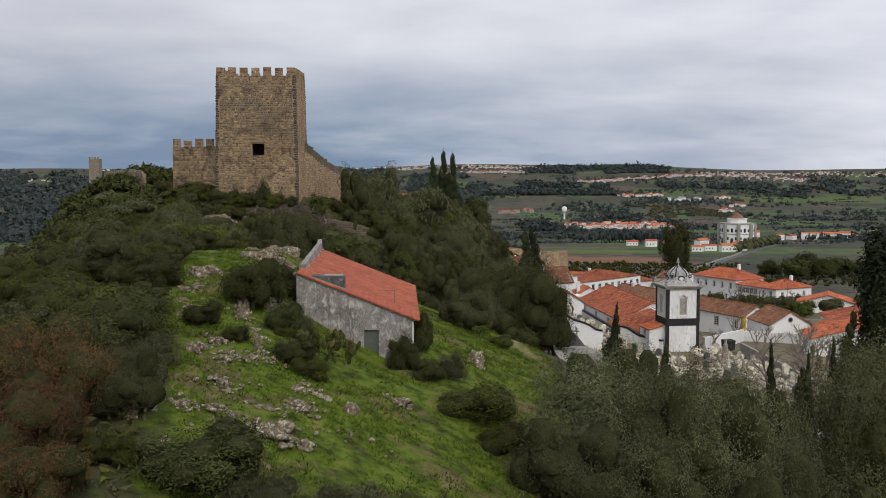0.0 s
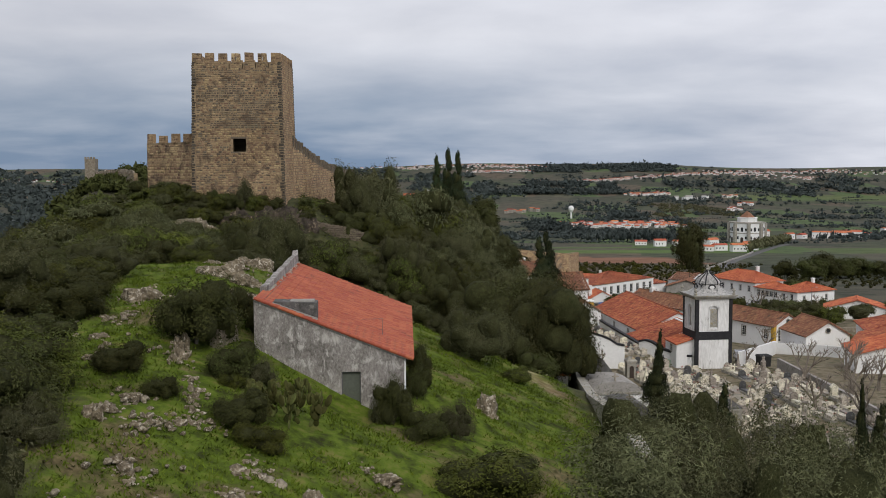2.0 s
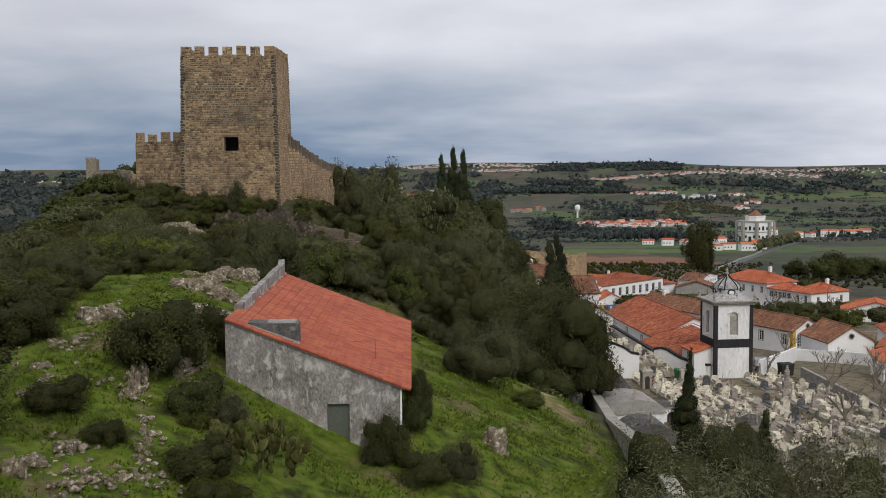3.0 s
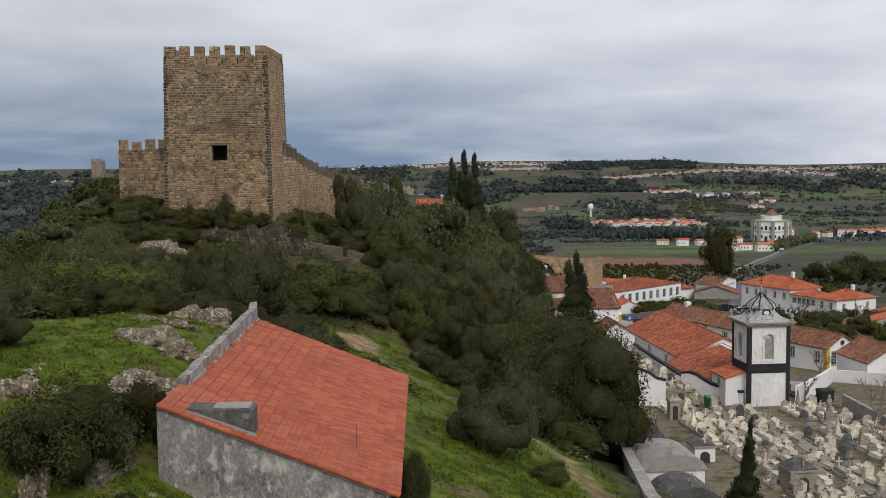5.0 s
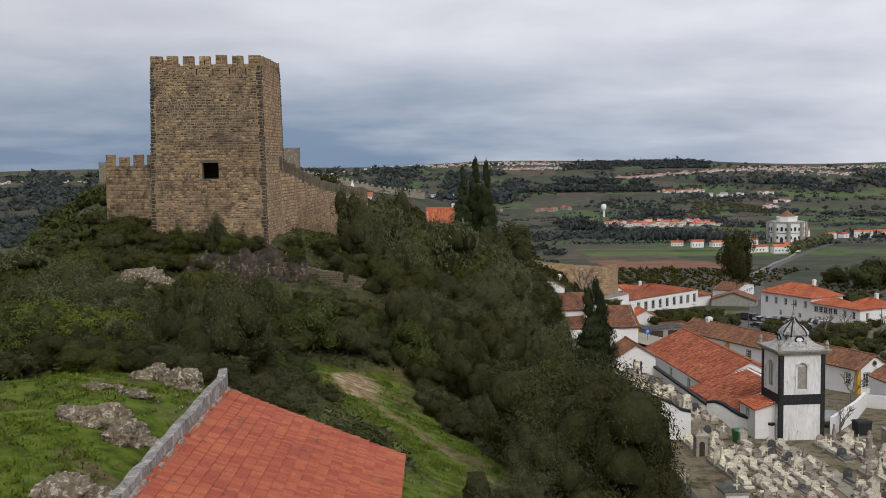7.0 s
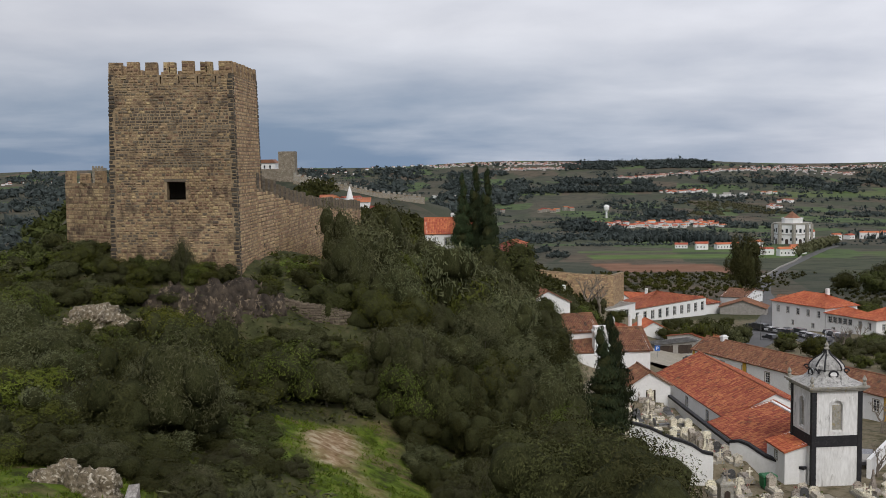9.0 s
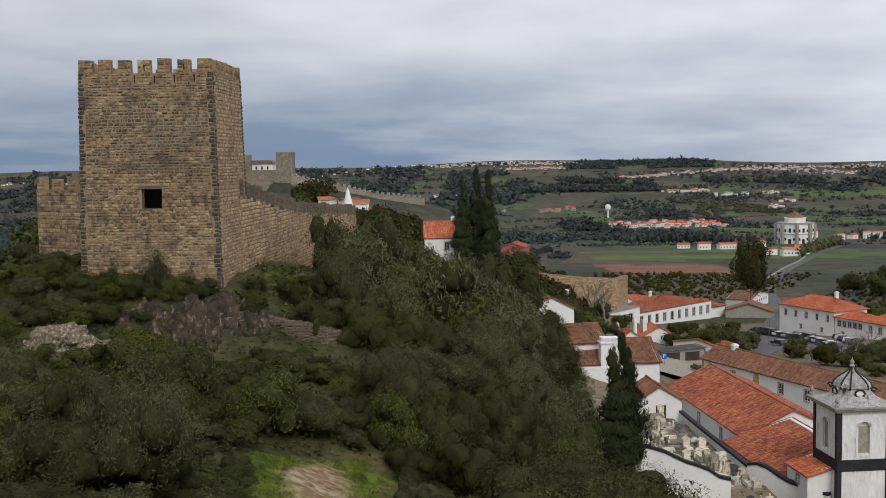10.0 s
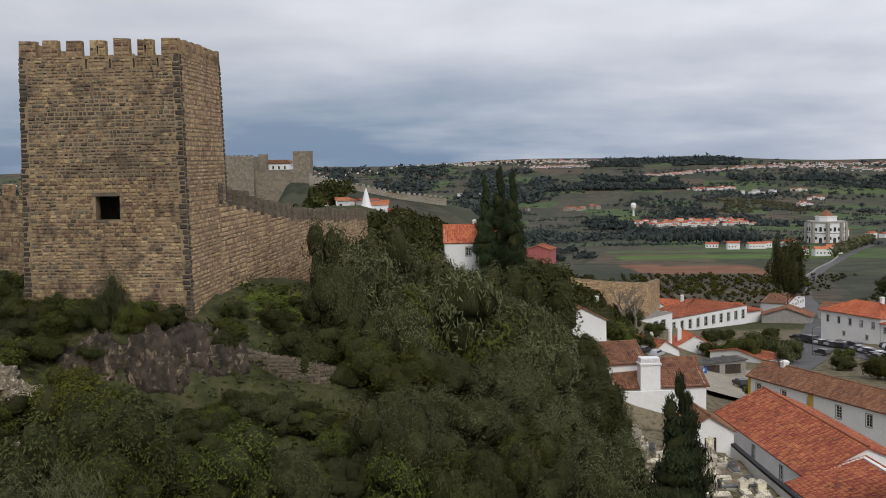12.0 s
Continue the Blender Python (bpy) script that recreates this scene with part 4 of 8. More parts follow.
def outcrop(x, y, w, seed, tall=0.4):
    """A ragged limestone outcrop: split blocks half sunk in the turf."""
    rng = random.Random(seed)
    t = thing("rock_outcrop", pose(x, y, ground_z(x, y)), "ragged pale limestone outcrop breaking through the turf", "rock", "outcrops in the meadow")
    for k in range(5 + int(w * 4)):
        v, f = ico(3 if k < 2 else 2)
        size = w * (rng.uniform(0.3, 0.42) if k < 2 else rng.uniform(0.08, 0.24))
        ox, oy = (rng.gauss(0, w * 0.2), rng.gauss(0, w * 0.15)) if k < 2 else (rng.gauss(0, w * 0.42), rng.gauss(0, w * 0.34))
        lean = (rng.uniform(0.6, 1.2), rng.uniform(0.45, 0.9), tall * rng.uniform(0.9, 1.7))
        out = []
        for q in v:
            q = Vector(q)
            r = 1 + 0.5 * noise.noise(q * 1.6 + Vector((seed + k, 0, 0))) - 0.5 * abs(noise.noise(q * 3.1 + Vector((0, seed + k, 0))))
            q = [round(c * r * 2.6) / 2.6 * 0.5 + c * r * 0.5 for c in q]
            out.append((q[0] * size * lean[0], q[1] * size * lean[1], q[2] * size * lean[2]))
        m = pose(ox, oy, ground_z(x + ox, y + oy) - ground_z(x, y) + size * 0.12, math.degrees(rng.uniform(-0.5, 0.5)), 0, rng.uniform(0, 360))
        part("rock", mesh_np("rock", out, f, ROCK), None, t, at=m)
    return t


OUTCROPS = [(-13.7, 80.2, 1.6), (-14.6, 75.2, 1.0), (-13.5, 71.7, 1.1), (-9.8, 63.8, 1.1), (-9.4, 65.0, 0.8), (-10.2, 61.9, 0.9), (-11.4, 95.7, 1.4), (-13.1, 95.9, 1.6), (-12.5, 68.1, 1.0), (-13.6, 76.1, 0.7), (-5.3, 53.8, 2.3), (-4.2, 57.6, 1.5), (0.1, 64.4, 1.3), (-9.1, 53.4, 1.1), (-8.4, 57.5, 1.1), (-12.8, 69.9, 0.9), (-6.2, 52.9, 1.5), (-8.0, 54.0, 1.1), (-4.2, 60.9, 0.6), (-1.9, 56.5, 0.4), (-4.3, 53.4, 1.5), (-9.2, 49.3, 0.8), (-8.9, 60.9, 0.8), (-8.4, 61.6, 0.7), (-7.8, 62.2, 0.8), (-7.2, 62.9, 0.8), (-6.6, 63.6, 0.6)]
for i, (x, y, w) in enumerate(OUTCROPS):
    outcrop(x, y, w, i + 3)
for i, (x, y, w) in enumerate([(-10.4, 51.9, 0.6), (-11.2, 51.3, 0.8), (-10.6, 60.9, 0.7)]):
    outcrop(x, y, w, i + 50, 1.7)
# the stumps of two drystone walls that run up the slope
for i in range(7):
    outcrop(-10.2 + 0.13 * i, 74.0 - 0.75 * i, 0.62, i + 60, 1.15)
for i in range(5):
    outcrop(-8.3 + 0.19 * i, 67.4 - 0.8 * i, 0.5, i + 70, 0.8)


def make_ruin(name, pts, thick, label, mat, seed, cap=None):
    """A drystone or ruined wall along points (x, y, height), built of separate courses of stones."""
    wall = thing(name, Matrix(), label, "ruined wall")
    rng = random.Random(seed)
    core, faces = Build(), Build()
    for (x0, y0, h0), (x1, y1, h1) in zip(pts, pts[1:]):
        L = math.hypot(x1 - x0, y1 - y0)
        dx, dy = (x1 - x0) / L, (y1 - y0) / L
        z0, z1 = ground_z(x0, y0), ground_z(x1, y1)
        at = lambda u, n, z: (x0 + dx * u + dy * n, y0 + dy * u - dx * n, z)
        back = lambda u, n, z: (x0 + dx * u - dy * (n + thick), y0 + dy * u + dx * (n + thick), z)
        core.hexa([at(0, 0, z0 - 0.6), at(L, 0, z1 - 0.6), at(L, -thick, z1 - 0.6), at(0, -thick, z0 - 0.6), at(0, 0, z0 + h0), at(L, 0, z1 + h1), at(L, -thick, z1 + h1), at(0, -thick, z0 + h0)])
        for u0, u1, a, c in courses(0, L, min(z0, z1) - 0.2, max(z0 + h0, z1 + h1), 0.24, 0.4, rng):
            k = (u0 + u1) / 2 / L
            if c < z0 + h0 + (z1 + h1 - z0 - h0) * k + 0.1:
                stone(faces, at, u0, u1, a, c, rng.uniform(0.02, 0.09), rng=rng)
        for u0, u1, a, c in courses(0, L, 0, thick, thick * 0.5, 0.4, rng):
            k = (u0 + u1) / 2 / L
            top = z0 + h0 + (z1 + h1 - z0 - h0) * k
            stone(faces, lambda u, n, z: at(u, -z, top + n), u0, u1, a, c, rng.uniform(0.03, 0.13), rng=rng)
    part("core", core, mat, wall)
    part("stonework", faces, cap or mat, wall, kind="stuff")


make_ruin("ruined_wall", [(-13.0, 153.4, 0.5), (-11.2, 153.0, 0.95), (-9.4, 153.0, 1.45), (-8.0, 153.4, 1.5), (-6.9, 154.4, 1.0), (-6.2, 155.4, 0.2)], 0.6, "curved stump of a dark grey stone wall among bushes", QUOIN, 4)
make_ruin("drystone_wall", [(-8.2, 73.0, 0.7), (-7.7, 75.2, 1.3)], 0.5, "broken rubble wall beside the house", RUBBLE, 10)


HEAPS = [(x, y, 0.35 + w * 0.45) for x, y, w in OUTCROPS] + [(-7.6, 73.4, 0.4), (-10.0, 70.5, 0.5), (-18.2, 135.0, 0.9), (-25.0, 142.0, 0.9), (-17.2, 127.0, 0.9), (-18.6, 131.0, 0.8)]


def make_loose_stones():
    rng = random.Random(5)
    kinds = [boulder("loose_stone", 60 + k, 0.36, 0.26, 0.24, ROCK if k < 3 else RUBBLE, pose(-5 + k * 0.4, 60, ground_z(-5 + k * 0.4, 60)), "pale loose stone lying in the grass", "stone", 2, "loose stones") for k in range(5)]
    # heaps where the terraces have fallen, and a few strays
    heaps = HEAPS
    for i in range(210):
        x, y, r = heaps[i % len(heaps)]
        if i % 5 == 4:
            r = r * 3.5
        x, y = x + rng.gauss(0, r), y + rng.gauss(0, r * 0.7)
        if -7.6 < x < 1 and y > 74.5:
            continue
        o = copy_thing(kinds[i % 5], pose(x, y, ground_z(x, y) + 0.05, rng.uniform(-30, 30), rng.uniform(-30, 30), rng.uniform(0, 360)))
        o.scale = [rng.choice((0.16, 0.2, 0.24, 0.3, 0.4, 0.55)) * rng.uniform(0.8, 1.2)] * 3


make_loose_stones()

# ---- the old house on the ridge ----


def make_house():
    """Local x runs along the front, y into the depth; the roof falls from the west wall to the east eave."""
    W, D = 7.55, 20.3
    house = thing("old_house", pose(-6.85, 75.0, -13.0, 0, 0, 2.0), "old grey rubble house with a new red tiled lean-to roof", "house")
    HI, LO = 5.95, 2.92
    top = lambda x: HI + (LO - HI) * x / W
    door = (4.38, 5.36, 2.15)
    b = Build()
    for a, c, low in ((0, door[0], -1.0), (door[0], door[1], door[2]), (door[1], W, -1.0)):
        b.hexa([(a, 0, low), (c, 0, low), (c, 0.55, low), (a, 0.55, low), (a, 0, top(a)), (c, 0, top(c)), (c, 0.55, top(c)), (a, 0.55, top(a))])
    part("front_wall", b, GREY_WALL, house, "mottled grey lime render")
    b = Build().hexa([(0, D - 0.5, -1), (W, D - 0.5, -1), (W, D, -1), (0, D, -1), (0, D - 0.5, HI), (W, D - 0.5, LO), (W, D, LO), (0, D, HI)])
    part("back_wall", b, GREY_WALL, house)
    part("side_wall", Build().box(0, 0.5, 0.56, D - 0.51, -1, HI - 0.1), GREY_WALL, house)
    part("side_wall", Build().box(W - 0.5, W, 0.56, D - 0.51, -1, LO - 0.02), GREY_WALL, house)
    # render band under the verge
    b = Build()
    b.hexa([(0, -0.012, HI - 0.32), (W, -0.012, LO - 0.34), (W, 0, LO - 0.34), (0, 0, HI - 0.32), (0, -0.012, HI - 0.02), (W, -0.012, LO - 0.02), (W, 0, LO - 0.02), (0, 0, HI - 0.02)])
    part("verge_band", b, GREY_WALL, house, "smooth cement band below the tiles")
    # door
    d = part("door", Build().box(door[0] + 0.06, door[1] - 0.06, 0.16, 0.21, 0.0, door[2] - 0.06), DOOR_GREEN, house, "plain grey-green metal door")
    part("handle", Build().tube([(door[0] + 0.16, 0.15, 1.02), (door[0] + 0.16, 0.09, 1.02), (door[0] + 0.27, 0.09, 1.02)], [0.014] * 3), METAL, d)
    part("panel_rib", Build().box(door[0] + 0.12, door[1] - 0.12, 0.152, 0.16, 1.0, 1.04), DOOR_GREEN, d)
    f = Build().box(door[0], door[0] + 0.06, 0.1, 0.24, 0, door[2]).box(door[1] - 0.06, door[1], 0.1, 0.24, 0, door[2]).box(door[0] + 0.06, door[1] - 0.06, 0.1, 0.24, door[2] - 0.06, door[2])
    part("door_frame", f, METAL, house)
    s = Build().box(door[0] - 0.13, door[0], -0.02, 0.1, 0, door[2] + 0.13).box(door[1], door[1] + 0.13, -0.02, 0.1, 0, door[2] + 0.13).box(door[0], door[1], -0.02, 0.1, door[2], door[2] + 0.13)
    part("door_surround", s, GREY_WALL, house, "worn grey render surround")
    part("threshold", Build().box(door[0] - 0.1, door[1] + 0.1, -0.25, 0.5, -0.3, 0.02, inset=0.02), CEMENT, house)
    # west parapet, higher towards the back
    b = Build()
    chip = random.Random(9)
    edges = [3.2 + (D - 3.7) * i / 16 for i in range(17)]
    edges.append(D + 0.05)
    tops = [HI + 0.26 + 0.34 * i / 16 + chip.uniform(-0.06, 0.05) for i in range(17)] + [HI + 0.84]
    ring = []
    for y, z in zip(edges, tops):
        w = chip.uniform(-0.03, 0.03)
        ring += [(-0.12, y, HI - 0.6), (0.3, y, HI - 0.6), (0.28 + w, y, z), (-0.1, y, z - 0.04)]
    sides = [(4 * i + j, 4 * i + (j + 1) % 4, 4 * i + 4 + (j + 1) % 4, 4 * i + 4 + j) for i in range(17) for j in range(4)]
    b.add(ring, sides + [(3, 2, 1, 0), (68, 69, 70, 71)])
    part("parapet", b, GREY_WALL, house, "grey cement parapet along the high side")
    rng = random.Random(2)
    y = 3.3
    while y < D - 0.4:
        h = rng.uniform(0.02, 0.1)
        e = y + rng.uniform(0.25, 0.5)
        part("flashing", Build().box(0.31, 0.34 + rng.uniform(0.04, 0.2), y, e, HI - 0.2, HI - 0.04 + h, inset=0.03), LICHEN if rng.random() < 0.7 else TILE, house)
        y = e + rng.uniform(0, 0.2)
    # roof deck and tiles
    slope = math.hypot(W + 0.5, (W + 0.5) * (HI - LO) / W)
    ang = math.atan2(HI - LO, W)
    ca, sa = math.cos(ang), math.sin(ang)
    b = Build()
    b.hexa([(0.02, -0.1, HI - 0.1), (W + 0.18, -0.1, LO - 0.17), (W + 0.18, D + 0.05, LO - 0.17), (0.02, D + 0.05, HI - 0.1), (0.02, -0.1, HI + 0.0), (W + 0.18, -0.1, LO - 0.07), (W + 0.18, D + 0.05, LO - 0.07), (0.02, D + 0.05, HI + 0.0)])
    part("roof_deck", b, CEMENT, house)
    tl, tw = 0.43, 0.245
    prof = [(0.0, 0.0), (0.03, 0.035), (0.085, 0.04), (0.12, 0.008), (0.15, 0.035), (0.205, 0.04), (0.24, 0.0)]

    def tile_shape(bb, x0, y0, lift, skew):
        """x0: distance down the slope; y0: along the eave."""
        def at(s, v, h):
            v2 = v + skew * s
            return (0.05 + s * ca + h * sa, v2, HI + 0.02 - s * sa + h * ca)
        p = []
        for s, extra in ((x0, 0.0), (x0 + tl * 1.06, 0.028 + lift)):
            p += [at(s, y0 + v, h + extra) for v, h in prof]
        p += [at(x0 + tl * 1.06, y0 + v, h + lift) for v, h in prof]
        k = len(prof)
        fc = [(i, i + k, i + k + 1, i + 1) for i in range(k - 1)] + [(i + k, i + 2 * k, i + 2 * k + 1, i + k + 1) for i in range(k - 1)]
        bb.add(p, fc)

    shared = []
    for k in range(6):
        bb = Build()
        tile_shape(bb, 0, 0, 0.006 * k, 0.004 * (k - 2))
        shared.append(bb.mesh("roof_tile", TILE))
    mass = Build()
    count = 0
    for j in range(int((D + 0.15) / tw)):
        for i in range(int(slope / tl)):
            x0, y0 = i * tl, -0.1 + j * tw
            if y0 < 3.6 and count < 300:
                m = Matrix.Translation((x0 * ca, y0, -x0 * sa))
                part("roof_tile", shared[rng.randrange(6)], None, house, at=m)
                count += 1
            else:
                tile_shape(mass, x0, y0, rng.uniform(0, 0.025), rng.uniform(-0.006, 0.008))
    part("roof_tiles", mass, TILE_MASS, house, "red interlocking clay tiles", kind="stuff")
    for i in range(int(slope / tl)):
        s0, s1 = i * tl, (i + 1.08) * tl
        a, c = (0.03 + s0 * ca, -0.1, HI + 0.02 - s0 * sa), (0.03 + s1 * ca, -0.1, HI + 0.05 - s1 * sa)
        part("verge_tile", Build().tube([a, c], [0.085, 0.1], 8), TILE, house)
    # the wedge of masonry that stands on the tiles near the front
    x0, x1 = 0.95, 3.15
    zt = top(x0) + 0.16
    b = Build().hexa([(x0, 0.35, top(x0) - 0.1), (x1, 0.35, top(x1) - 0.1), (x1, 1.25, top(x1) - 0.1), (x0, 1.25, top(x0) - 0.1), (x0, 0.35, zt), (x1, 0.35, zt - 0.08), (x1, 1.25, zt - 0.05), (x0, 1.25, zt + 0.03)])
    part("roof_hatch", b, LEAD, house, "grey masonry wedge on the roof")
    part("hatch_slab", Build().box(1.75, 3.0, 0.55, 1.3, zt - 0.05, zt + 0.02, inset=0.02), CEMENT, house, "pale flat capping slab")
    part("hatch_flashing", Build().hexa([(0.9, 0.28, top(0.9) + 0.02), (3.2, 0.28, top(3.2) + 0.02), (3.2, 0.36, top(3.2) + 0.02), (0.9, 0.36, top(0.9) + 0.02), (0.9, 0.28, top(0.9) + 0.12), (3.2, 0.28, top(3.2) + 0.2), (3.2, 0.36, top(3.2) + 0.2), (0.9, 0.36, top(0.9) + 0.12)]), CEMENT, house)
    part("drainpipe", Build().tube([(W + 0.06, 0.1, LO - 0.2), (W + 0.06, 0.1, 1.2), (W + 0.06, 0.1, 0.2)], [0.05] * 3, 8), WHITE, house, "pale drainpipe")
    g = Build().tube([(W + 0.2, -0.05, LO - 0.14), (W + 0.2, D, LO - 0.14)], [0.06, 0.06], 8)
    part("gutter", g, CEMENT, house)
    a = Build().tube([(6.4, 3.4, top(6.4) + 0.05), (6.4, 3.4, top(6.4) + 1.0)], [0.015, 0.015]).tube([(5.3, 3.5, top(6.4) + 0.95), (6.45, 3.4, top(6.4) + 0.98)], [0.012, 0.012])
    part("aerial", a, METAL, house, "thin bent metal aerial")


make_house()

# ---- the village below: church, cemetery, houses ----
TURN_V = 7.1


def vt(u, v):
    """Church grid to world."""
    c, s = math.cos(radians(TURN_V)), math.sin(radians(TURN_V))
    return 37.0 + u * c - v * s, 167.0 + u * s + v * c


def vpose(u, v, z, turn=0.0):
    x, y = vt(u, v)
    return pose(x, y, z, 0, 0, TURN_V + turn)


def arch_ring(x0, x1, z0, z1, n=8):
    """An opening with a round head, as (x, z) counter-clockwise seen from -y."""
    r, cx = (x1 - x0) / 2, (x0 + x1) / 2
    return [(x0, z0), (x1, z0)] + [(cx + r * math.cos(math.pi * k / n), z1 - r + r * math.sin(math.pi * k / n)) for k in range(n + 1)]


def make_bell_tower():
    S, E = 5.0, 10.2
    t = thing("bell_tower", vpose(0, 0, -28.9), "white church bell tower with black painted corners and a bell-shaped dome", "bell tower")
    b = Build()
    # each face has a tall arched recess in its upper stage
    q = 1.95
    for k in range(4):
        m = Matrix.Translation((S / 2, S / 2, 0)) @ pose(0, 0, 0, 0, 0, 90 * k) @ Matrix.Translation((-S / 2, -S / 2, 0))
        fb = Build()
        trim = 0.5 if k % 2 else 0.0
        holed_wall(fb, S - 2 * trim, -1.0, E, 0.5, [(q - trim, S - q - trim, 6.1, 9.1)], at=lambda u, n, z: (u + trim, n, z))
        fb.box(q, S - q, 0.28, 0.5, 6.1, 9.1, 0)
        r, cx = (S - 2 * q) / 2, S / 2
        for i in range(6):
            a0, a1 = math.pi * i / 6, math.pi * (i + 1) / 6
            x0, z0, x1, z1 = cx + r * math.cos(a0), 9.1 - r + r * math.sin(a0), cx + r * math.cos(a1), 9.1 - r + r * math.sin(a1)
            fb.add([(x0, 0.004, z0), (x0, 0.004, 9.1), (x1, 0.004, 9.1), (x1, 0.004, z1), (x0, 0.3, z0), (x1, 0.3, z1)], [(0, 3, 2, 1), (0, 4, 5, 3)], 0)
        fb.v = [tuple(m @ Vector(p)) for p in fb.v]
        part("wall", fb, STAINED, t)
        sr = Build()
        for x0, x1, z0, z1 in ((q - 0.22, q, 5.9, 9.0), (S - q, S - q + 0.22, 5.9, 9.0), (q - 0.3, S - q + 0.3, 5.75, 5.95)):
            sr.box(x0, x1, -0.06, 0.1, z0, z1)
        for i in range(8):
            a0, a1 = math.pi * i / 8, math.pi * (i + 1) / 8
            p = [(cx + rr * math.cos(a), y, 9.1 - r + rr * math.sin(a)) for y in (-0.06, 0.1) for rr, a in ((r, a0), (r + 0.22, a0), (r + 0.22, a1), (r, a1))]
            sr.add(p, [(0, 1, 2, 3), (1, 5, 6, 2), (3, 2, 6, 7), (0, 3, 7, 4)])
        sr.v = [tuple(m @ Vector(p)) for p in sr.v]
        part("arch_surround", sr, STAINED, t, "pale stone arch surround")
        st = Build().box(q, S - q, 0.2, 0.28, 6.1, 8.6)
        st.v = [tuple(m @ Vector(p)) for p in st.v]
        part("shutter", st, LICHEN, t, "grey closed shutter")
        bd = Build().box(0.32, S - 0.32, -0.05, 0.02, 4.45, 5.55)
        bd.v = [tuple(m @ Vector(p)) for p in bd.v]
        part("string_band", bd, BLACK, t, "black painted band")
    for x in (0, S):
        for y in (0, S):
            sx, sy = (-0.09, 0.38) if x == 0 else (S - 0.38, S + 0.09), (-0.09, 0.38) if y == 0 else (S - 0.38, S + 0.09)
            part("corner_pilaster", Build().box(sx[0], sx[1], sy[0], sy[1], -1, E - 0.2), BLACK, t, "black painted corner")
    c = Build().box(-0.25, S + 0.25, -0.25, S + 0.25, E - 0.2, E).box(-0.45, S + 0.45, -0.45, S + 0.45, E, E + 0.18).box(-0.6, S + 0.6, -0.6, S + 0.6, E + 0.18, E + 0.36)
    part("cornice", c, LICHEN, t, "weathered projecting cornice")
    # the lower roof and the bell-shaped dome
    prof = [(3.0, 0.36), (2.5, 0.52), (2.02, 0.78), (1.66, 1.12), (1.46, 1.5)]
    dome = Build()
    rings = []
    full = prof + [(1.40, 1.62), (1.52, 1.76), (1.42, 2.1), (1.1, 2.5), (0.74, 2.8), (0.44, 3.05), (0.26, 3.32), (0.18, 3.52)]
    for rr, z in full:
        a = rr * 0.42
        rings.append([(S / 2 + x, S / 2 + y, E + z) for x, y in ((-rr, -rr + a), (-rr + a, -rr), (rr - a, -rr), (rr, -rr + a), (rr, rr - a), (rr - a, rr), (-rr + a, rr), (-rr, rr - a))])
    for i in range(len(rings) - 1):
        dome.add(rings[i] + rings[i + 1], [(k, (k + 1) % 8, (k + 1) % 8 + 8, k + 8) for k in range(8)])
    dome.add(rings[-1], [tuple(range(8))])
    part("dome", dome, DOME, t, "grey streaked bell-shaped dome")
    ribs = Build()
    for k in range(8):
        ribs.tube([rings[i][k] for i in range(5, len(rings))], [0.09] * (len(rings) - 5), 5)
    part("dome_rib", ribs, BLACK, t, "black dome ribs")
    for k in range(4):
        m = Matrix.Translation((S / 2, S / 2, E + 1.3)) @ pose(0, 0, 0, 0, 0, 90 * k)
        o = Build().tube([(0.46 * math.cos(a), -1.66, 0.36 * math.sin(a)) for a in np.linspace(0, 2 * math.pi, 13)], [0.1] * 13, 5)
        part("oculus_ring", o, BLACK, t, "black ring round a small oculus", at=m)
        part("oculus", Build().prism([(0.4 * math.cos(a), 0.4 * math.sin(a)) for a in np.linspace(0, 2 * math.pi, 13)[:-1]], -1.64, -1.2), WHITE, t, at=m)
        curl = Build().tube([(1.42 + (0.22 - 0.011 * i) * math.cos(i * 0.5), -1.42 - (0.22 - 0.011 * i) * math.cos(i * 0.5), 0.3 + (0.28 - 0.013 * i) * math.sin(i * 0.5)) for i in range(14)], [0.08] * 14, 5)
        part("volute", curl, BLACK, t, "black painted scroll", at=m)
    part("finial", Build().lathe([(0.18, E + 3.5), (0.28, E + 3.66), (0.14, E + 3.82), (0.22, E + 4.02), (0.08, E + 4.25), (0.03, E + 4.5)], 10, (S / 2, S / 2)), LICHEN, t, "stone finial")
    part("cross", Build().box(S / 2 - 0.03, S / 2 + 0.03, S / 2 - 0.03, S / 2 + 0.03, E + 4.4, E + 5.5).box(S / 2 - 0.32, S / 2 + 0.32, S / 2 - 0.025, S / 2 + 0.025, E + 4.98, E + 5.05), BLACK, t, "thin iron cross")
    for x in (-0.2, S + 0.2):
        for y in (-0.2, S + 0.2):
            part("pinnacle", Build().lathe([(0.22, E + 0.36), (0.22, E + 0.6), (0.12, E + 0.7), (0.24, E + 0.95), (0.05, E + 1.35)], 8, (x, y)), LICHEN, t, "small corner urn")
    return t


make_bell_tower()


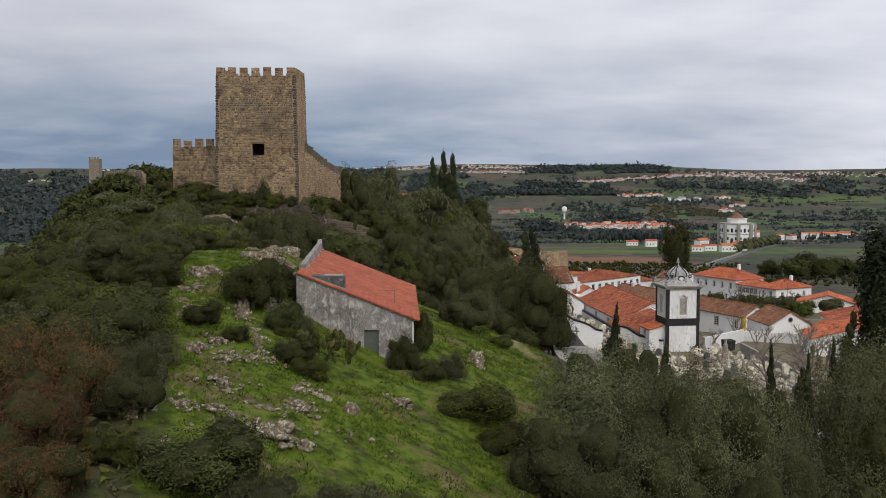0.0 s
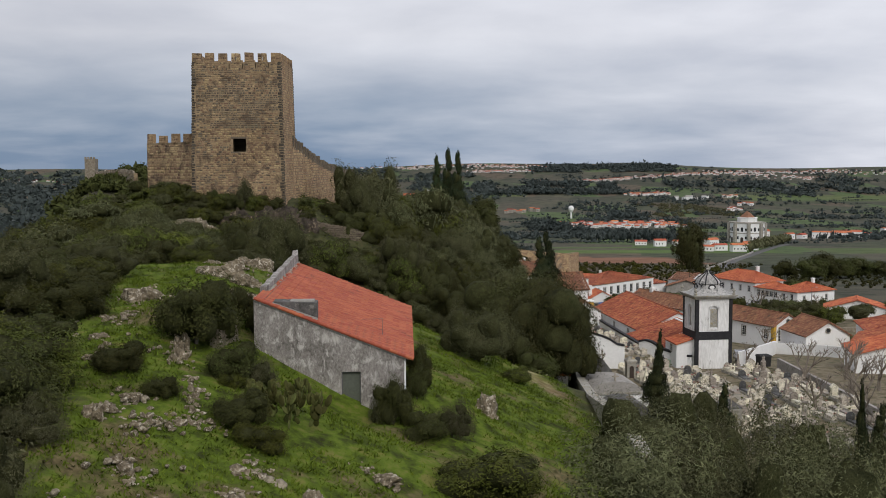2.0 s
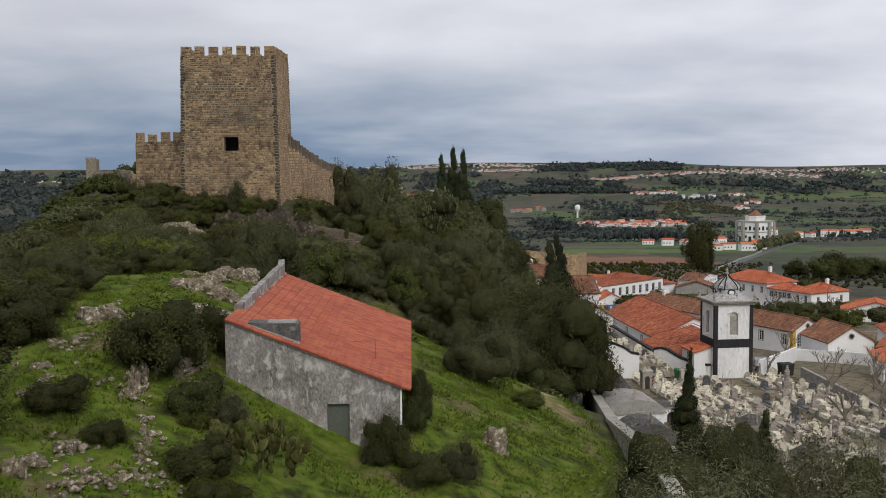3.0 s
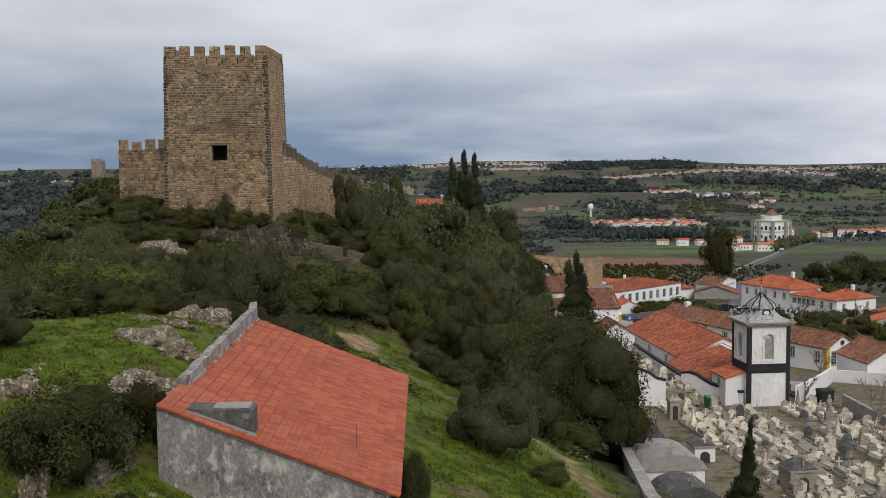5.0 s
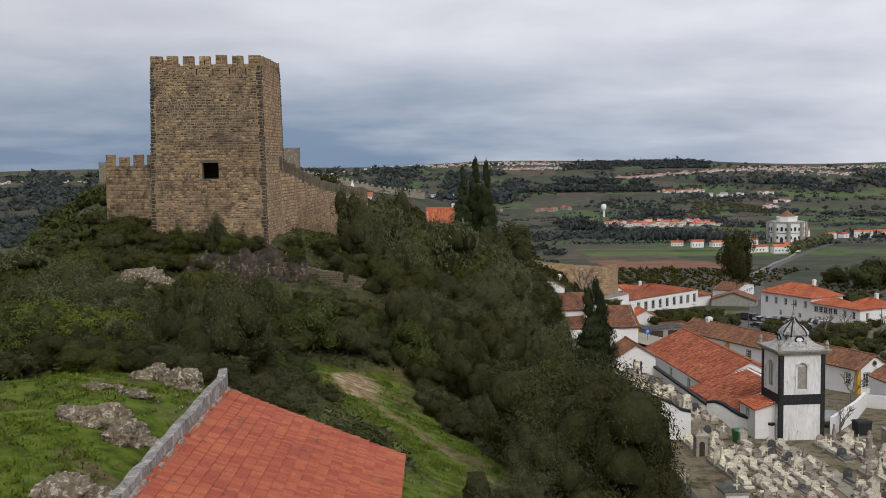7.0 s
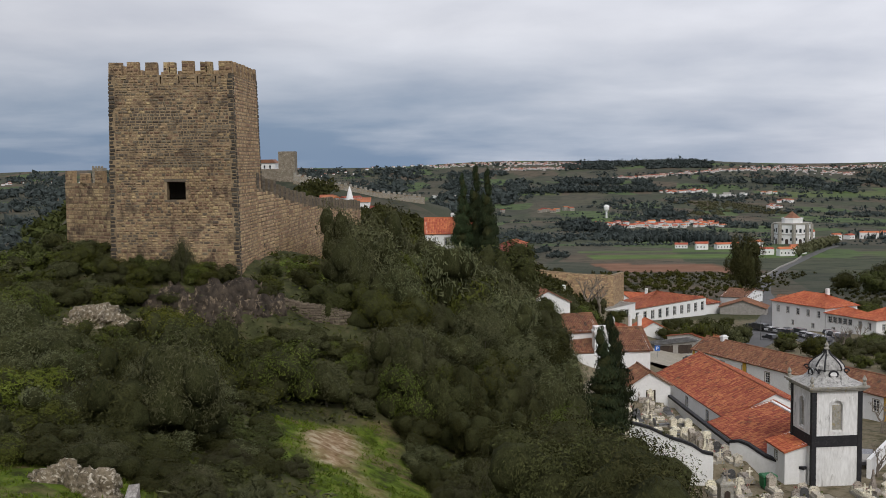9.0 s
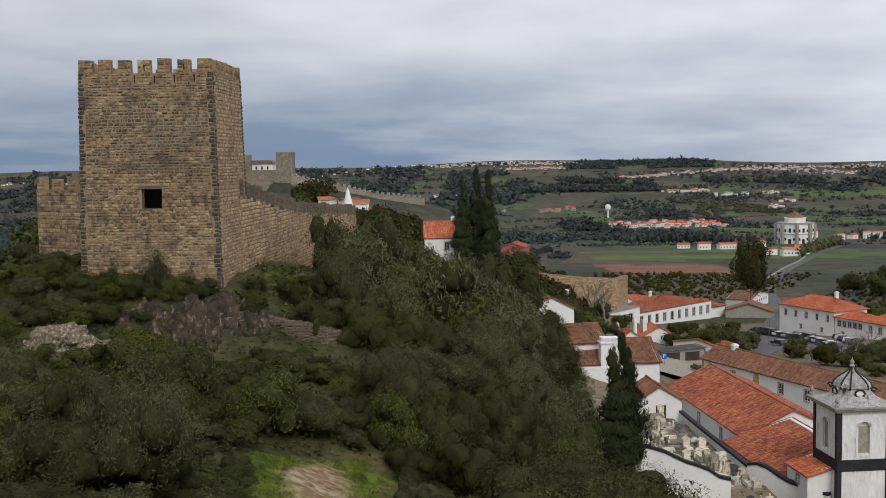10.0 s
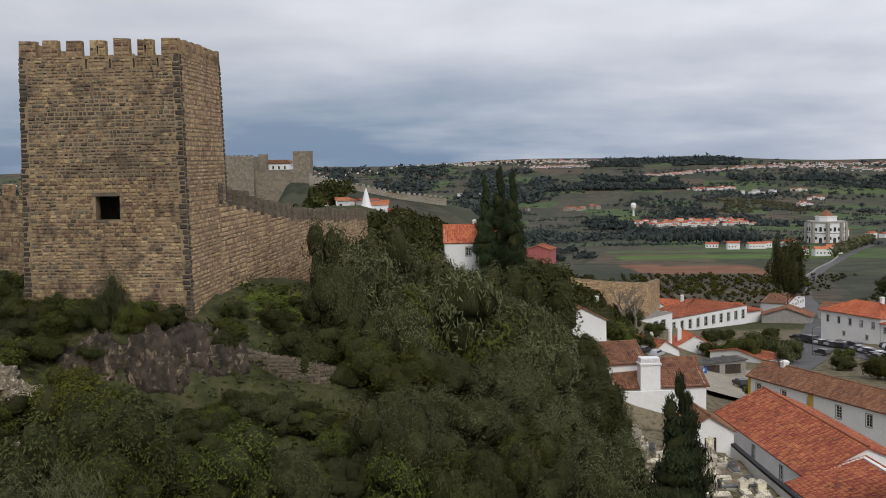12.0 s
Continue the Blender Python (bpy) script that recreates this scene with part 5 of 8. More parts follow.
def coloured_roof(b, w, d, h, rise, over=0.35, hip=0.0, shed=False, mat=0, pitch=0.3):
    """A roof over 0..w (x) by 0..d (y), its ridge along the longer way (y)."""
    o = over
    if shed:
        roof_sheet(b, (-o, -o, h), (-o, d + o, h), (w + o, d + o, h + rise), (w + o, -o, h + rise), pitch, mat=mat)
        return b
    k = rise / (w / 2) * o
    a, c = hip, d - hip
    if hip:
        roof_sheet(b, (-o, -o, h - k), (-o, d + o, h - k), (w / 2, c, h + rise), (w / 2, a, h + rise), pitch, mat=mat)
        roof_sheet(b, (w + o, -o, h - k), (w + o, d + o, h - k), (w / 2, c, h + rise), (w / 2, a, h + rise), pitch, mat=mat)
        roof_sheet(b, (-o, -o, h - k), (w + o, -o, h - k), (w / 2, a, h + rise), (w / 2, a, h + rise), pitch, mat=mat)
        roof_sheet(b, (-o, d + o, h - k), (w + o, d + o, h - k), (w / 2, c, h + rise), (w / 2, c, h + rise), pitch, mat=mat)
    else:
        roof_sheet(b, (-o, -o, h - k), (-o, d + o, h - k), (w / 2, d + o, h + rise), (w / 2, -o, h + rise), pitch, mat=mat)
        roof_sheet(b, (w + o, -o, h - k), (w + o, d + o, h - k), (w / 2, d + o, h + rise), (w / 2, -o, h + rise), pitch, mat=mat)
    return b


def sash(parent, m, w, h, frame_mat=WHITE, trim=None, bars=2):
    """A window in its opening: frame, panes, sill; local x along the wall, y into it."""
    f = Build().box(-w / 2, -w / 2 + 0.08, 0.08, 0.16, 0, h).box(w / 2 - 0.08, w / 2, 0.08, 0.16, 0, h).box(-w / 2 + 0.08, w / 2 - 0.08, 0.08, 0.16, 0, 0.08).box(-w / 2 + 0.08, w / 2 - 0.08, 0.08, 0.16, h - 0.08, h)
    f.box(-0.03, 0.03, 0.09, 0.15, 0.08, h - 0.08)
    for i in range(1, bars + 1):
        z = 0.08 + (h - 0.16) * i / (bars + 1)
        f.box(-w / 2 + 0.08, -0.03, 0.1, 0.14, z - 0.02, z + 0.02).box(0.03, w / 2 - 0.08, 0.1, 0.14, z - 0.02, z + 0.02)
    win = part("window", f, frame_mat, parent, at=m)
    part("pane", Build().box(-w / 2 + 0.05, w / 2 - 0.05, 0.115, 0.125, 0.05, h - 0.05), GLASS, win)
    s = Build().box(-w / 2 - 0.12, w / 2 + 0.12, -0.08, 0.1, -0.1, 0.0)
    if trim is not None:
        s.box(-w / 2 - 0.14, -w / 2, -0.03, 0.06, 0, h + 0.14).box(w / 2, w / 2 + 0.14, -0.03, 0.06, 0, h + 0.14).box(-w / 2, w / 2, -0.03, 0.06, h, h + 0.14)
    part("sill", s, trim or LICHEN, win)
    return win


def house(name, m, w, d, h, rise, label, roof=ROOF_RED, wall=WHITE, hip=0.0, shed=False, windows=(), doors=(), chimneys=(), yellow=(), category="house", over=0.3, pitch=0.3, oculus=False, deep=2.5, bars=2, trim=LICHEN):
    """A plain house. windows: (side, u, z, width, height), side s, n, e or w; doors alike; chimneys: (x, y, high, kind); yellow: (side, u, width)."""
    t = thing(name, m, label, category)
    k = 0.4
    top = {"s": h, "n": h, "w": h, "e": h + rise if shed else h}
    for side in "snwe":
        L = w if side in "sn" else d
        trimmed = 0.0 if side in "sn" else k
        holes = [(u - ww / 2 - trimmed, u + ww / 2 - trimmed, z, z + hh) for s, u, z, ww, hh in list(windows) + list(doors) if s == side]
        b = Build()

        def at(u, n, z, side=side, trimmed=trimmed):
            u = u + trimmed
            return {"s": (u, n, z), "n": (w - u, d - n, z), "w": (n, d - u, z), "e": (w - n, u, z)}[side]

        holed_wall(b, L - 2 * trimmed, -deep, top[side], k, holes, at=at)
        if side in "sn":
            y0, y1 = (0, k) if side == "s" else (d - k, d)
            if shed:
                b.prism([(0, h), (w, h), (w, h + rise)], y0, y1)
            elif not hip:
                b.prism([(0, h), (w, h), (w / 2, h + rise - 0.05)], y0, y1)
        part("wall", b, wall, t)
    rb = Build()
    coloured_roof(rb, w, d, h, rise, over, hip, shed, pitch=pitch)
    roof_part = part("roof", rb, roof, t, kind="")
    if not shed:
        r = Build()
        a, c = (hip, d - hip) if hip else (-over, d + over)
        r.tube([(w / 2, a, h + rise + 0.04), (w / 2, (a + c) / 2, h + rise + 0.02), (w / 2, c, h + rise + 0.04)], [0.14] * 3, 6)
        part("ridge_tiles", r, roof, roof_part)
    face = {"s": lambda u, z: pose(u, 0, z), "n": lambda u, z: pose(w - u, d, z, 0, 0, 180), "w": lambda u, z: pose(0, d - u, z, 0, 0, -90), "e": lambda u, z: pose(w, u, z, 0, 0, 90)}
    for s, u, z, ww, hh in windows:
        sash(t, face[s](u, z), ww, hh, trim=trim, bars=bars)
    for s, u, z, ww, hh in doors:
        dp = part("door", Build().box(-ww / 2, ww / 2, 0.14, 0.2, 0, hh).box(-0.02, 0.02, 0.12, 0.14, 0.1, hh - 0.1), DARK_WOOD, t, at=face[s](u, z))
        part("knob", Build().lathe([(0.02, 1.0), (0.04, 1.03), (0.02, 1.06)], 6, (ww * 0.35, 0.11)), METAL, dp)
    for x, y, hc, kind in chimneys:
        z0 = h - 0.3
        b = Build()
        if kind == "round":
            b.lathe([(0.45, z0), (0.42, hc - 0.7), (0.5, hc - 0.65), (0.38, hc - 0.5), (0.3, hc - 0.15), (0.08, hc)], 10, (x, y))
        else:
            b.box(x - 0.5, x + 0.5, y - 0.4, y + 0.4, z0, hc - 0.35).box(x - 0.6, x + 0.6, y - 0.5, y + 0.5, hc - 0.35, hc - 0.2).box(x - 0.4, x + 0.4, y - 0.3, y + 0.3, hc - 0.2, hc)
        part("chimney", b, wall if wall is not YELLOW else WHITE, t, "limewashed chimney")
    for s, u, ww in yellow:
        m2 = face[s](u, 0)
        part("pilaster", Build().box(-ww / 2, ww / 2, -0.06, 0.02, -deep, h - 0.02), YELLOW, t, "ochre painted pilaster", at=m2)
    if oculus:
        o = Build().tube([(w / 2 + 0.42 * math.cos(a), -0.04, h + rise * 0.3 + 0.42 * math.sin(a)) for a in np.linspace(0, 2 * math.pi, 13)], [0.09] * 13, 5)
        oc = part("oculus", o, LICHEN, t, "round gable window")
        part("pane", Build().prism([(w / 2 + 0.38 * math.cos(a), h + rise * 0.3 + 0.38 * math.sin(a)) for a in np.linspace(0, 2 * math.pi, 13)[:-1]], -0.02, 0.01), GLASS, oc)
    return t


# the church: nave, sacristy, porch
house("church_nave", vpose(-1.2, 21.0, -31.2), 12.0, 27.5, 4.9, 2.75, "white church nave under a long red clay tile roof", over=0.25, pitch=0.24, windows=[("w", 5, 2.6, 0.8, 1.5), ("w", 13, 2.6, 0.8, 1.5), ("w", 21, 2.6, 0.8, 1.5)], category="church", deep=3)
house("sacristy", vpose(-3.2, 6.2, -30.0), 7.6, 14.6, 3.2, 2.4, "white sacristy with a red clay tile roof beside the church", over=0.25, pitch=0.24, category="church", shed=True, roof=ROOF_RED)
house("porch", vpose(-2.3, 1.2, -29.0), 2.7, 4.6, 3.9, 0.9, "small white annex with a bright orange tile roof", roof=ROOF_BRIGHT, shed=True, category="annex", over=0.2, pitch=0.24, windows=[("w", 2.4, 2.6, 0.6, 0.8)])


def garden_wall(name, pts, label, cap=True, thick=0.4, mat=WHITE, cap_mat=BLACK):
    """A rendered wall along points (x, y, base, top) with a painted coping."""
    t = thing(name, Matrix(), label, "wall")
    b, c = Build(), Build()
    for (x0, y0, b0, t0), (x1, y1, b1, t1) in zip(pts, pts[1:]):
        L = math.hypot(x1 - x0, y1 - y0)
        nx, ny = -(y1 - y0) / L * thick / 2, (x1 - x0) / L * thick / 2

        def slab(k, za, zb, zc, zd):
            return [(x0 - nx * k, y0 - ny * k, za), (x1 - nx * k, y1 - ny * k, zb), (x1 + nx * k, y1 + ny * k, zb), (x0 + nx * k, y0 + ny * k, za), (x0 - nx * k, y0 - ny * k, zc), (x1 - nx * k, y1 - ny * k, zd), (x1 + nx * k, y1 + ny * k, zd), (x0 + nx * k, y0 + ny * k, zc)]
        b.hexa(slab(1, b0 - 1.5, b1 - 1.5, t0, t1))
        if cap:
            c.hexa(slab(1.35, t0 + 0.002, t1 + 0.002, t0 + 0.28, t1 + 0.28))
    part("wall", b, mat, t)
    if cap:
        part("coping", c, cap_mat, t, "dark painted coping")
    return t


def scroll(u0, v0, u1, v1, base, tops):
    n = len(tops) - 1
    return [(*vt(u0 + (u1 - u0) * i / n, v0 + (v1 - v0) * i / n), base, z) for i, z in enumerate(tops)]


garden_wall("churchyard_wall", scroll(-5.3, 8.2, -0.3, 0.9, -29.5, [-25.9, -25.6, -25.75, -26.2, -26.6, -26.75, -26.8, -26.9, -26.95]), "white churchyard wall with a wavy black coping")
garden_wall("churchyard_wall", scroll(-17.5, 3.6, -9.4, 2.0, -29.0, [-22.3, -22.5, -22.8, -23.3, -23.8, -24.1, -24.5, -25.2, -25.4]), "white churchyard wall with a sloping black coping")
garden_wall("churchyard_wall", scroll(-6.0, 46.6, -22.0, 46.6, -28, [-23.1, -23.05, -23.0]), "tall plain limewashed wall behind the cypresses", cap=False)
garden_wall("churchyard_wall", [(*vt(-4.3, 8.5), -29, -26.9), (*vt(-4.2, 24), -29, -26.7), (*vt(-3.6, 44), -29.5, -26.7)], "low white wall beside the nave with a black coping", thick=0.35)
garden_wall("cemetery_wall", [(12.2, 70, -17, -14.2), (12.9, 82, -17.5, -15.0), (13.0, 95, -19, -16.6), (14.4, 112, -21.5, -18.9), (16.6, 136, -24, -21.2)], "whitewashed cemetery wall streaked with lichen along the hillside", thick=0.5, mat=LICHEN, cap_mat=LICHEN)
garden_wall("roadside_wall", [(48.6, 168, -29, -27.2), (49.5, 150, -28.6, -27.2), (50.0, 120, -28.2, -26.8)], "low grey wall beside the cemetery", thick=0.4, mat=CEMENT, cap=False)
garden_wall("road_parapet", [(160, 668, -65, -63.6), (186, 736, -68.2, -66.9), (208, 796, -71, -69.7), (240, 874, -74.6, -73.3), (268, 950, -78, -76.6)], "low pale parapet along the valley road", thick=0.7, mat=CEMENT, cap=False)
garden_wall("field_wall", [(64, 235, -35, -33.4), (90, 244, -36.5, -34.6), (125, 262, -38, -36)], "long rough stone wall behind the houses", thick=0.6, mat=RUBBLE, cap=False)
garden_wall("garden_wall", [(44, 171, -29.5, -26.8), (52, 186, -31, -28.3), (57, 197, -32, -29.6)], "white yard wall beside the bell tower", cap=False)
garden_wall("garden_wall", [(57, 197, -32, -29.9), (63, 190, -31.5, -29.2), (70, 176, -30, -28.0)], "white yard wall along the lane", cap=False)

# shed by the north gate
house("cemetery_shed", vpose(-9.4, 34.3, -27.7), 5.6, 5.8, 2.8, 1.7, "small white shed with a mossy brown tile roof", roof=ROOF_BROWN, doors=[("s", 3.0, 0, 1.3, 2.0)], over=0.3, shed=False)

# the long house with ochre pilasters and the oculus gable
house("long_house", pose(61.6, 213.0, -35.4, 0, 0, 25.8), 6.6, 44.5, 5.9, 1.9, "long white two-storey house with ochre pilasters and a brown tile roof", roof=ROOF_BROWN, windows=[("w", 2.5 + i * 5.7, 3.2, 1.1, 1.7) for i in range(8)] + [("s", 1.7, 2.9, 1.1, 2.2), ("s", 4.9, 2.9, 1.1, 2.2)], yellow=[("w", 0.35, 0.6), ("w", 14.0, 0.9), ("w", 44.2, 0.6), ("s", 0.3, 0.6), ("s", 6.3, 0.6)], oculus=True, over=0.35, bars=3, chimneys=[(3.3, 40, 8.6, "square")], deep=3.0)
# big white house by the car park
house("manor_house", pose(106.8, 382.6, -48.6, 0, 0, 27.9), 13.0, 22.0, 8.2, 2.8, "large white two-storey house under a red hipped tile roof", roof=ROOF_BRIGHT, hip=6.5, windows=[("w", 2.6 + i * 4.2, 4.7, 1.0, 1.9) for i in range(5)] + [("w", 8.8, 1.4, 0.9, 1.3), ("w", 17.2, 1.4, 0.9, 1.3)], chimneys=[(8, 7, 12.6, "square")], over=0.6, deep=4, pitch=0.5)
house("manor_wing", pose(111.9, 372.9, -48.2, 0, 0, 27.9), 8.0, 10.7, 6.4, 1.6, "white wing with an orange tile roof and a glazed verandah", roof=ROOF_BRIGHT, hip=3.9, windows=[("w", 1.6 + i * 1.9, 3.6, 1.4, 1.7) for i in range(5)] + [("w", 3.0, 0.3, 1.0, 1.9)], over=0.5, pitch=0.5)
house("villa", pose(115.6, 365.6, -47.6, 0, 0, 27.9), 16.5, 8.0, 5.8, 2.6, "white villa under a bright hipped tile roof", roof=ROOF_BRIGHT, hip=3.9, windows=[("w", 2.2, 2.6, 1.0, 2.0), ("w", 5.6, 2.6, 1.0, 2.0), ("s", 3.0, 2.6, 1.0, 1.7), ("s", 13, 2.6, 1.0, 1.7)], chimneys=[(11, 4, 9.4, "square")], over=0.6, deep=4, pitch=0.5)
house("garden_house", pose(126, 352, -46.4, 0, 0, 20), 10.0, 7.0, 2.6, 1.5, "low garden house with a red tile roof beside the villa", roof=ROOF_RED, hip=3.4, over=0.5, deep=3, pitch=0.5)
# restaurant and the little houses by the square
house("restaurant", pose(84, 452, -52.8, 0, 0, 42), 12.0, 14, 4.2, 2.0, "white hall with dark window bays", roof=ROOF_RED, hip=6, over=0.6, deep=3, pitch=0.6)
house("long_hall", pose(56.3, 423.1, -51.0, 0, 0, 44.2), 42.0, 14, 4.6, 0.2, "long low white hall with tall dark windows", roof=CEMENT, shed=True, windows=[("s", 2 + i * 4.2, 0.6, 1.6, 2.9) for i in range(10)], over=0.1, deep=4, pitch=2.0)
house("hall_roof_house", pose(57.0, 424.6, -46.6, 0, 0, 44.2), 40.0, 12, 0.6, 3.6, "red hipped tile roof over the long hall", roof=ROOF_RED, hip=5.9, over=0.6, deep=0.3, pitch=0.9)
house("flat_cafe", pose(41.5, 391, -46.5, 0, 0, 50), 20, 9, 4.6, 0.3, "low white flat-roofed cafe building", roof=CEMENT, shed=True, windows=[("s", 3 + i * 4, 0.8, 2.2, 2.4) for i in range(4)], over=0.2, pitch=2.0)
house("cottage", pose(54, 346, -45.0, 0, 0, -52), 16, 6.5, 2.6, 1.5, "low white cottage with an orange tile roof", roof=ROOF_RED, windows=[("w", 3, 1.0, 0.8, 0.9), ("s", 4, 1.0, 0.8, 0.9), ("s", 10, 1.0, 0.8, 0.9)], over=0.3, deep=3, pitch=0.4)
house("cottage", pose(47, 352, -45.5, 0, 0, 8), 9, 8, 3.4, 2.4, "white gabled cottage with a bright tile roof", roof=ROOF_BRIGHT, chimneys=[(1.5, 3, 7.4, "square")], over=0.3, deep=3, pitch=0.4)
house("cottage", pose(36.5, 322, -42.0, 0, 0, 30), 8, 14, 3.5, 2.4, "white house with a weathered red roof and twin chimneys", roof=ROOF_RED, chimneys=[(1.0, 1, 8.0, "round"), (7.0, 2, 8.2, "round")], over=0.3, deep=3, pitch=0.4)
house("cottage", pose(70, 470, -54.0, 0, 0, 60), 9, 13, 4.2, 2.6, "white house with an orange tile roof behind the hall", roof=ROOF_BRIGHT, chimneys=[(1.5, 3, 9.0, "square")], over=0.3, deep=5, pitch=0.6)
house("cottage", pose(92, 486, -56.0, 0, 0, 75), 7, 14, 3.4, 2.2, "low house with an orange tile roof behind the hall", roof=ROOF_BRIGHT, over=0.3, deep=5, pitch=0.6)
house("cottage", pose(52, 446, -49.5, 0, 0, 20), 7, 8, 3.8, 2.2, "white gabled house with a brown roof beside the bastion", roof=ROOF_BROWN, windows=[("s", 3.5, 1.4, 0.9, 1.2)], over=0.3, deep=5, pitch=0.5)
house("market_shelter", pose(44, 304, -40.0, 0, 0, 14), 10, 4.5, 2.4, 0.5, "low open shelter with a grey roof by the square", roof=LEAD, wall=CEMENT, shed=True, doors=[("s", 2.6, 0.0, 3.4, 2.0), ("s", 7.2, 0.0, 3.4, 2.0)], over=0.4, pitch=1.0)
house("cottage", pose(13.4, 270, -27.6, 0, 0, 14), 9, 9, 4.2, 2.3, "white gabled house on the slope with a grey roof edge", roof=ROOF_BROWN, over=0.3, deep=6, pitch=0.4)
house("tiled_house", pose(21.5, 216.5, -24.7, 0, 0, 104), 7.5, 9.0, 4.4, 1.9, "low house with a dark mossy tile roof", roof=ROOF_BROWN, over=0.35, deep=5, pitch=0.26)
house("chimney_house", pose(28.6, 214.5, -26.4, 0, 0, 98), 10, 11.5, 3.6, 2.4, "house with a weathered red roof and a huge white chimney", roof=ROOF_BROWN, over=0.35, deep=5, pitch=0.26)
b = Build().box(-1.2, 1.2, -0.8, 0.8, -3, 6.2).box(-1.32, 1.32, -0.95, 0.95, 6.2, 6.4).box(-1.15, 1.15, -0.75, 0.75, 6.85, 7.0)
for i in range(12):
    b.box(-1.15 + i * 0.195, -1.02 + i * 0.195, -0.75, -0.62, 6.4, 6.85).box(-1.15 + i * 0.195, -1.02 + i * 0.195, 0.62, 0.75, 6.4, 6.85)
b.box(-1.0, 1.0, -0.5, 0.5, 6.4, 6.8)
thing("great_chimney", pose(21.6, 213.6, -26.3, 0, 0, 7), "very wide whitewashed kitchen chimney with a slotted head", "chimney", mesh=b.mesh("great_chimney", WHITE))
# houses east of the church, behind the cypresses
house("yellow_house", pose(66, 187, -31.2, 0, 0, -28), 17, 9, 3.4, 2.2, "ochre house with a red tile roof", roof=ROOF_RED, wall=YELLOW, over=0.4, deep=3, pitch=0.3, windows=[("s", 12, 1, 1, 1.3)])
house("gabled_house", pose(60.5, 192.5, -31.6, 0, 0, 8), 7.5, 9, 3.6, 2.2, "white gabled house with a small round window", roof=ROOF_BROWN, over=0.3, deep=3, oculus=True, pitch=0.3)
house("cottage", pose(58, 165, -29.0, 0, 0, -10), 14, 8, 3.0, 1.9, "white cottage with a bright red tile roof", roof=ROOF_BRIGHT, over=0.4, deep=3, pitch=0.3, windows=[("s", 8, 1.0, 1.1, 1.2), ("s", 11, 1.0, 1.1, 1.2)])
house("farmhouse", pose(80, 217, -34.2, 0, 0, -12), 20, 13, 3.2, 3.0, "broad low house under a weathered red tile roof", roof=ROOF_RED, hip=5, over=0.5, deep=4, pitch=0.3)
house("farmhouse", pose(104, 236, -35.6, 0, 0, 10), 13, 10, 4.0, 2.2, "lilac-edged white house with a red tile roof", roof=ROOF_BRIGHT, over=0.4, deep=4, pitch=0.4)
house("farmhouse", pose(96, 285, -39.2, 0, 0, -20), 15, 9, 3.2, 2.2, "low white farmhouse with an orange roof in the gardens", roof=ROOF_BRIGHT, over=0.4, deep=4, pitch=0.5)
house("farmhouse", pose(150, 330, -44.5, 0, 0, 15), 14, 9, 3.4, 2.0, "low white farmhouse with a red roof among trees", roof=ROOF_RED, over=0.4, deep=4, pitch=0.6)
house("white_shed", pose(112, 500, -57.0, 0, 0, 60), 26, 10, 4.6, 2.0, "long white shed with a brown roof", roof=ROOF_BROWN, windows=[("s", 2.5 + i * 3.4, 2.6, 1.6, 0.8) for i in range(7)], over=0.4, deep=5, pitch=0.6)
house("barn", pose(92, 455, -53.0, 0, 0, -20), 16, 9, 3.2, 2.6, "low open barn with a dark brown tile roof", roof=ROOF_BROWN, wall=CEMENT, over=0.6, deep=4, pitch=0.5)
house("white_shed", pose(122, 462, -53.8, 0, 0, 60), 16, 9, 4.2, 1.6, "pale shed with a grey-brown roof", roof=ROOF_BROWN, wall=CEMENT, over=0.4, deep=5, pitch=0.6)
house("hillside_house", pose(5.2, 292.5, -15.4, 0, 0, 94), 8, 12, 4.4, 3.0, "white hillside house with a red tile roof", roof=ROOF_BRIGHT, windows=[("w", 8.6, 1.6, 1.0, 1.7), ("w", 4.5, 1.6, 1.0, 1.7)], chimneys=[(4.5, 6.0, 8.4, "square")], over=0.3, deep=6, pitch=0.35)
house("pink_house", pose(11.5, 424, -26.8, 0, 0, -15), 8, 8, 3.0, 1.3, "red-washed house with a clay roof on the slope", roof=ROOF_RED, wall=PINK, over=0.3, deep=8, pitch=0.5)
house("cottage", pose(22, 340, -36.0, 0, 0, 20), 9, 7, 3.4, 2.0, "little house with an orange roof below the old wall", roof=ROOF_BRIGHT, chimneys=[(6, 3, 7.4, "square")], over=0.3, deep=6, pitch=0.4)
make_curtain("town_wall", [(14, 394, -37, -28.0), (23.4, 385, -38, -28.3), (35, 390, -41, -30.0), (46.6, 400, -43, -31.6), (52, 416, -46, -32.4)], "weathered ochre bastion of the town wall", 0.6, "right", PALE_STONE, wide=1.2, merlon=0, rise=0.4)

# ---- cemetery ----


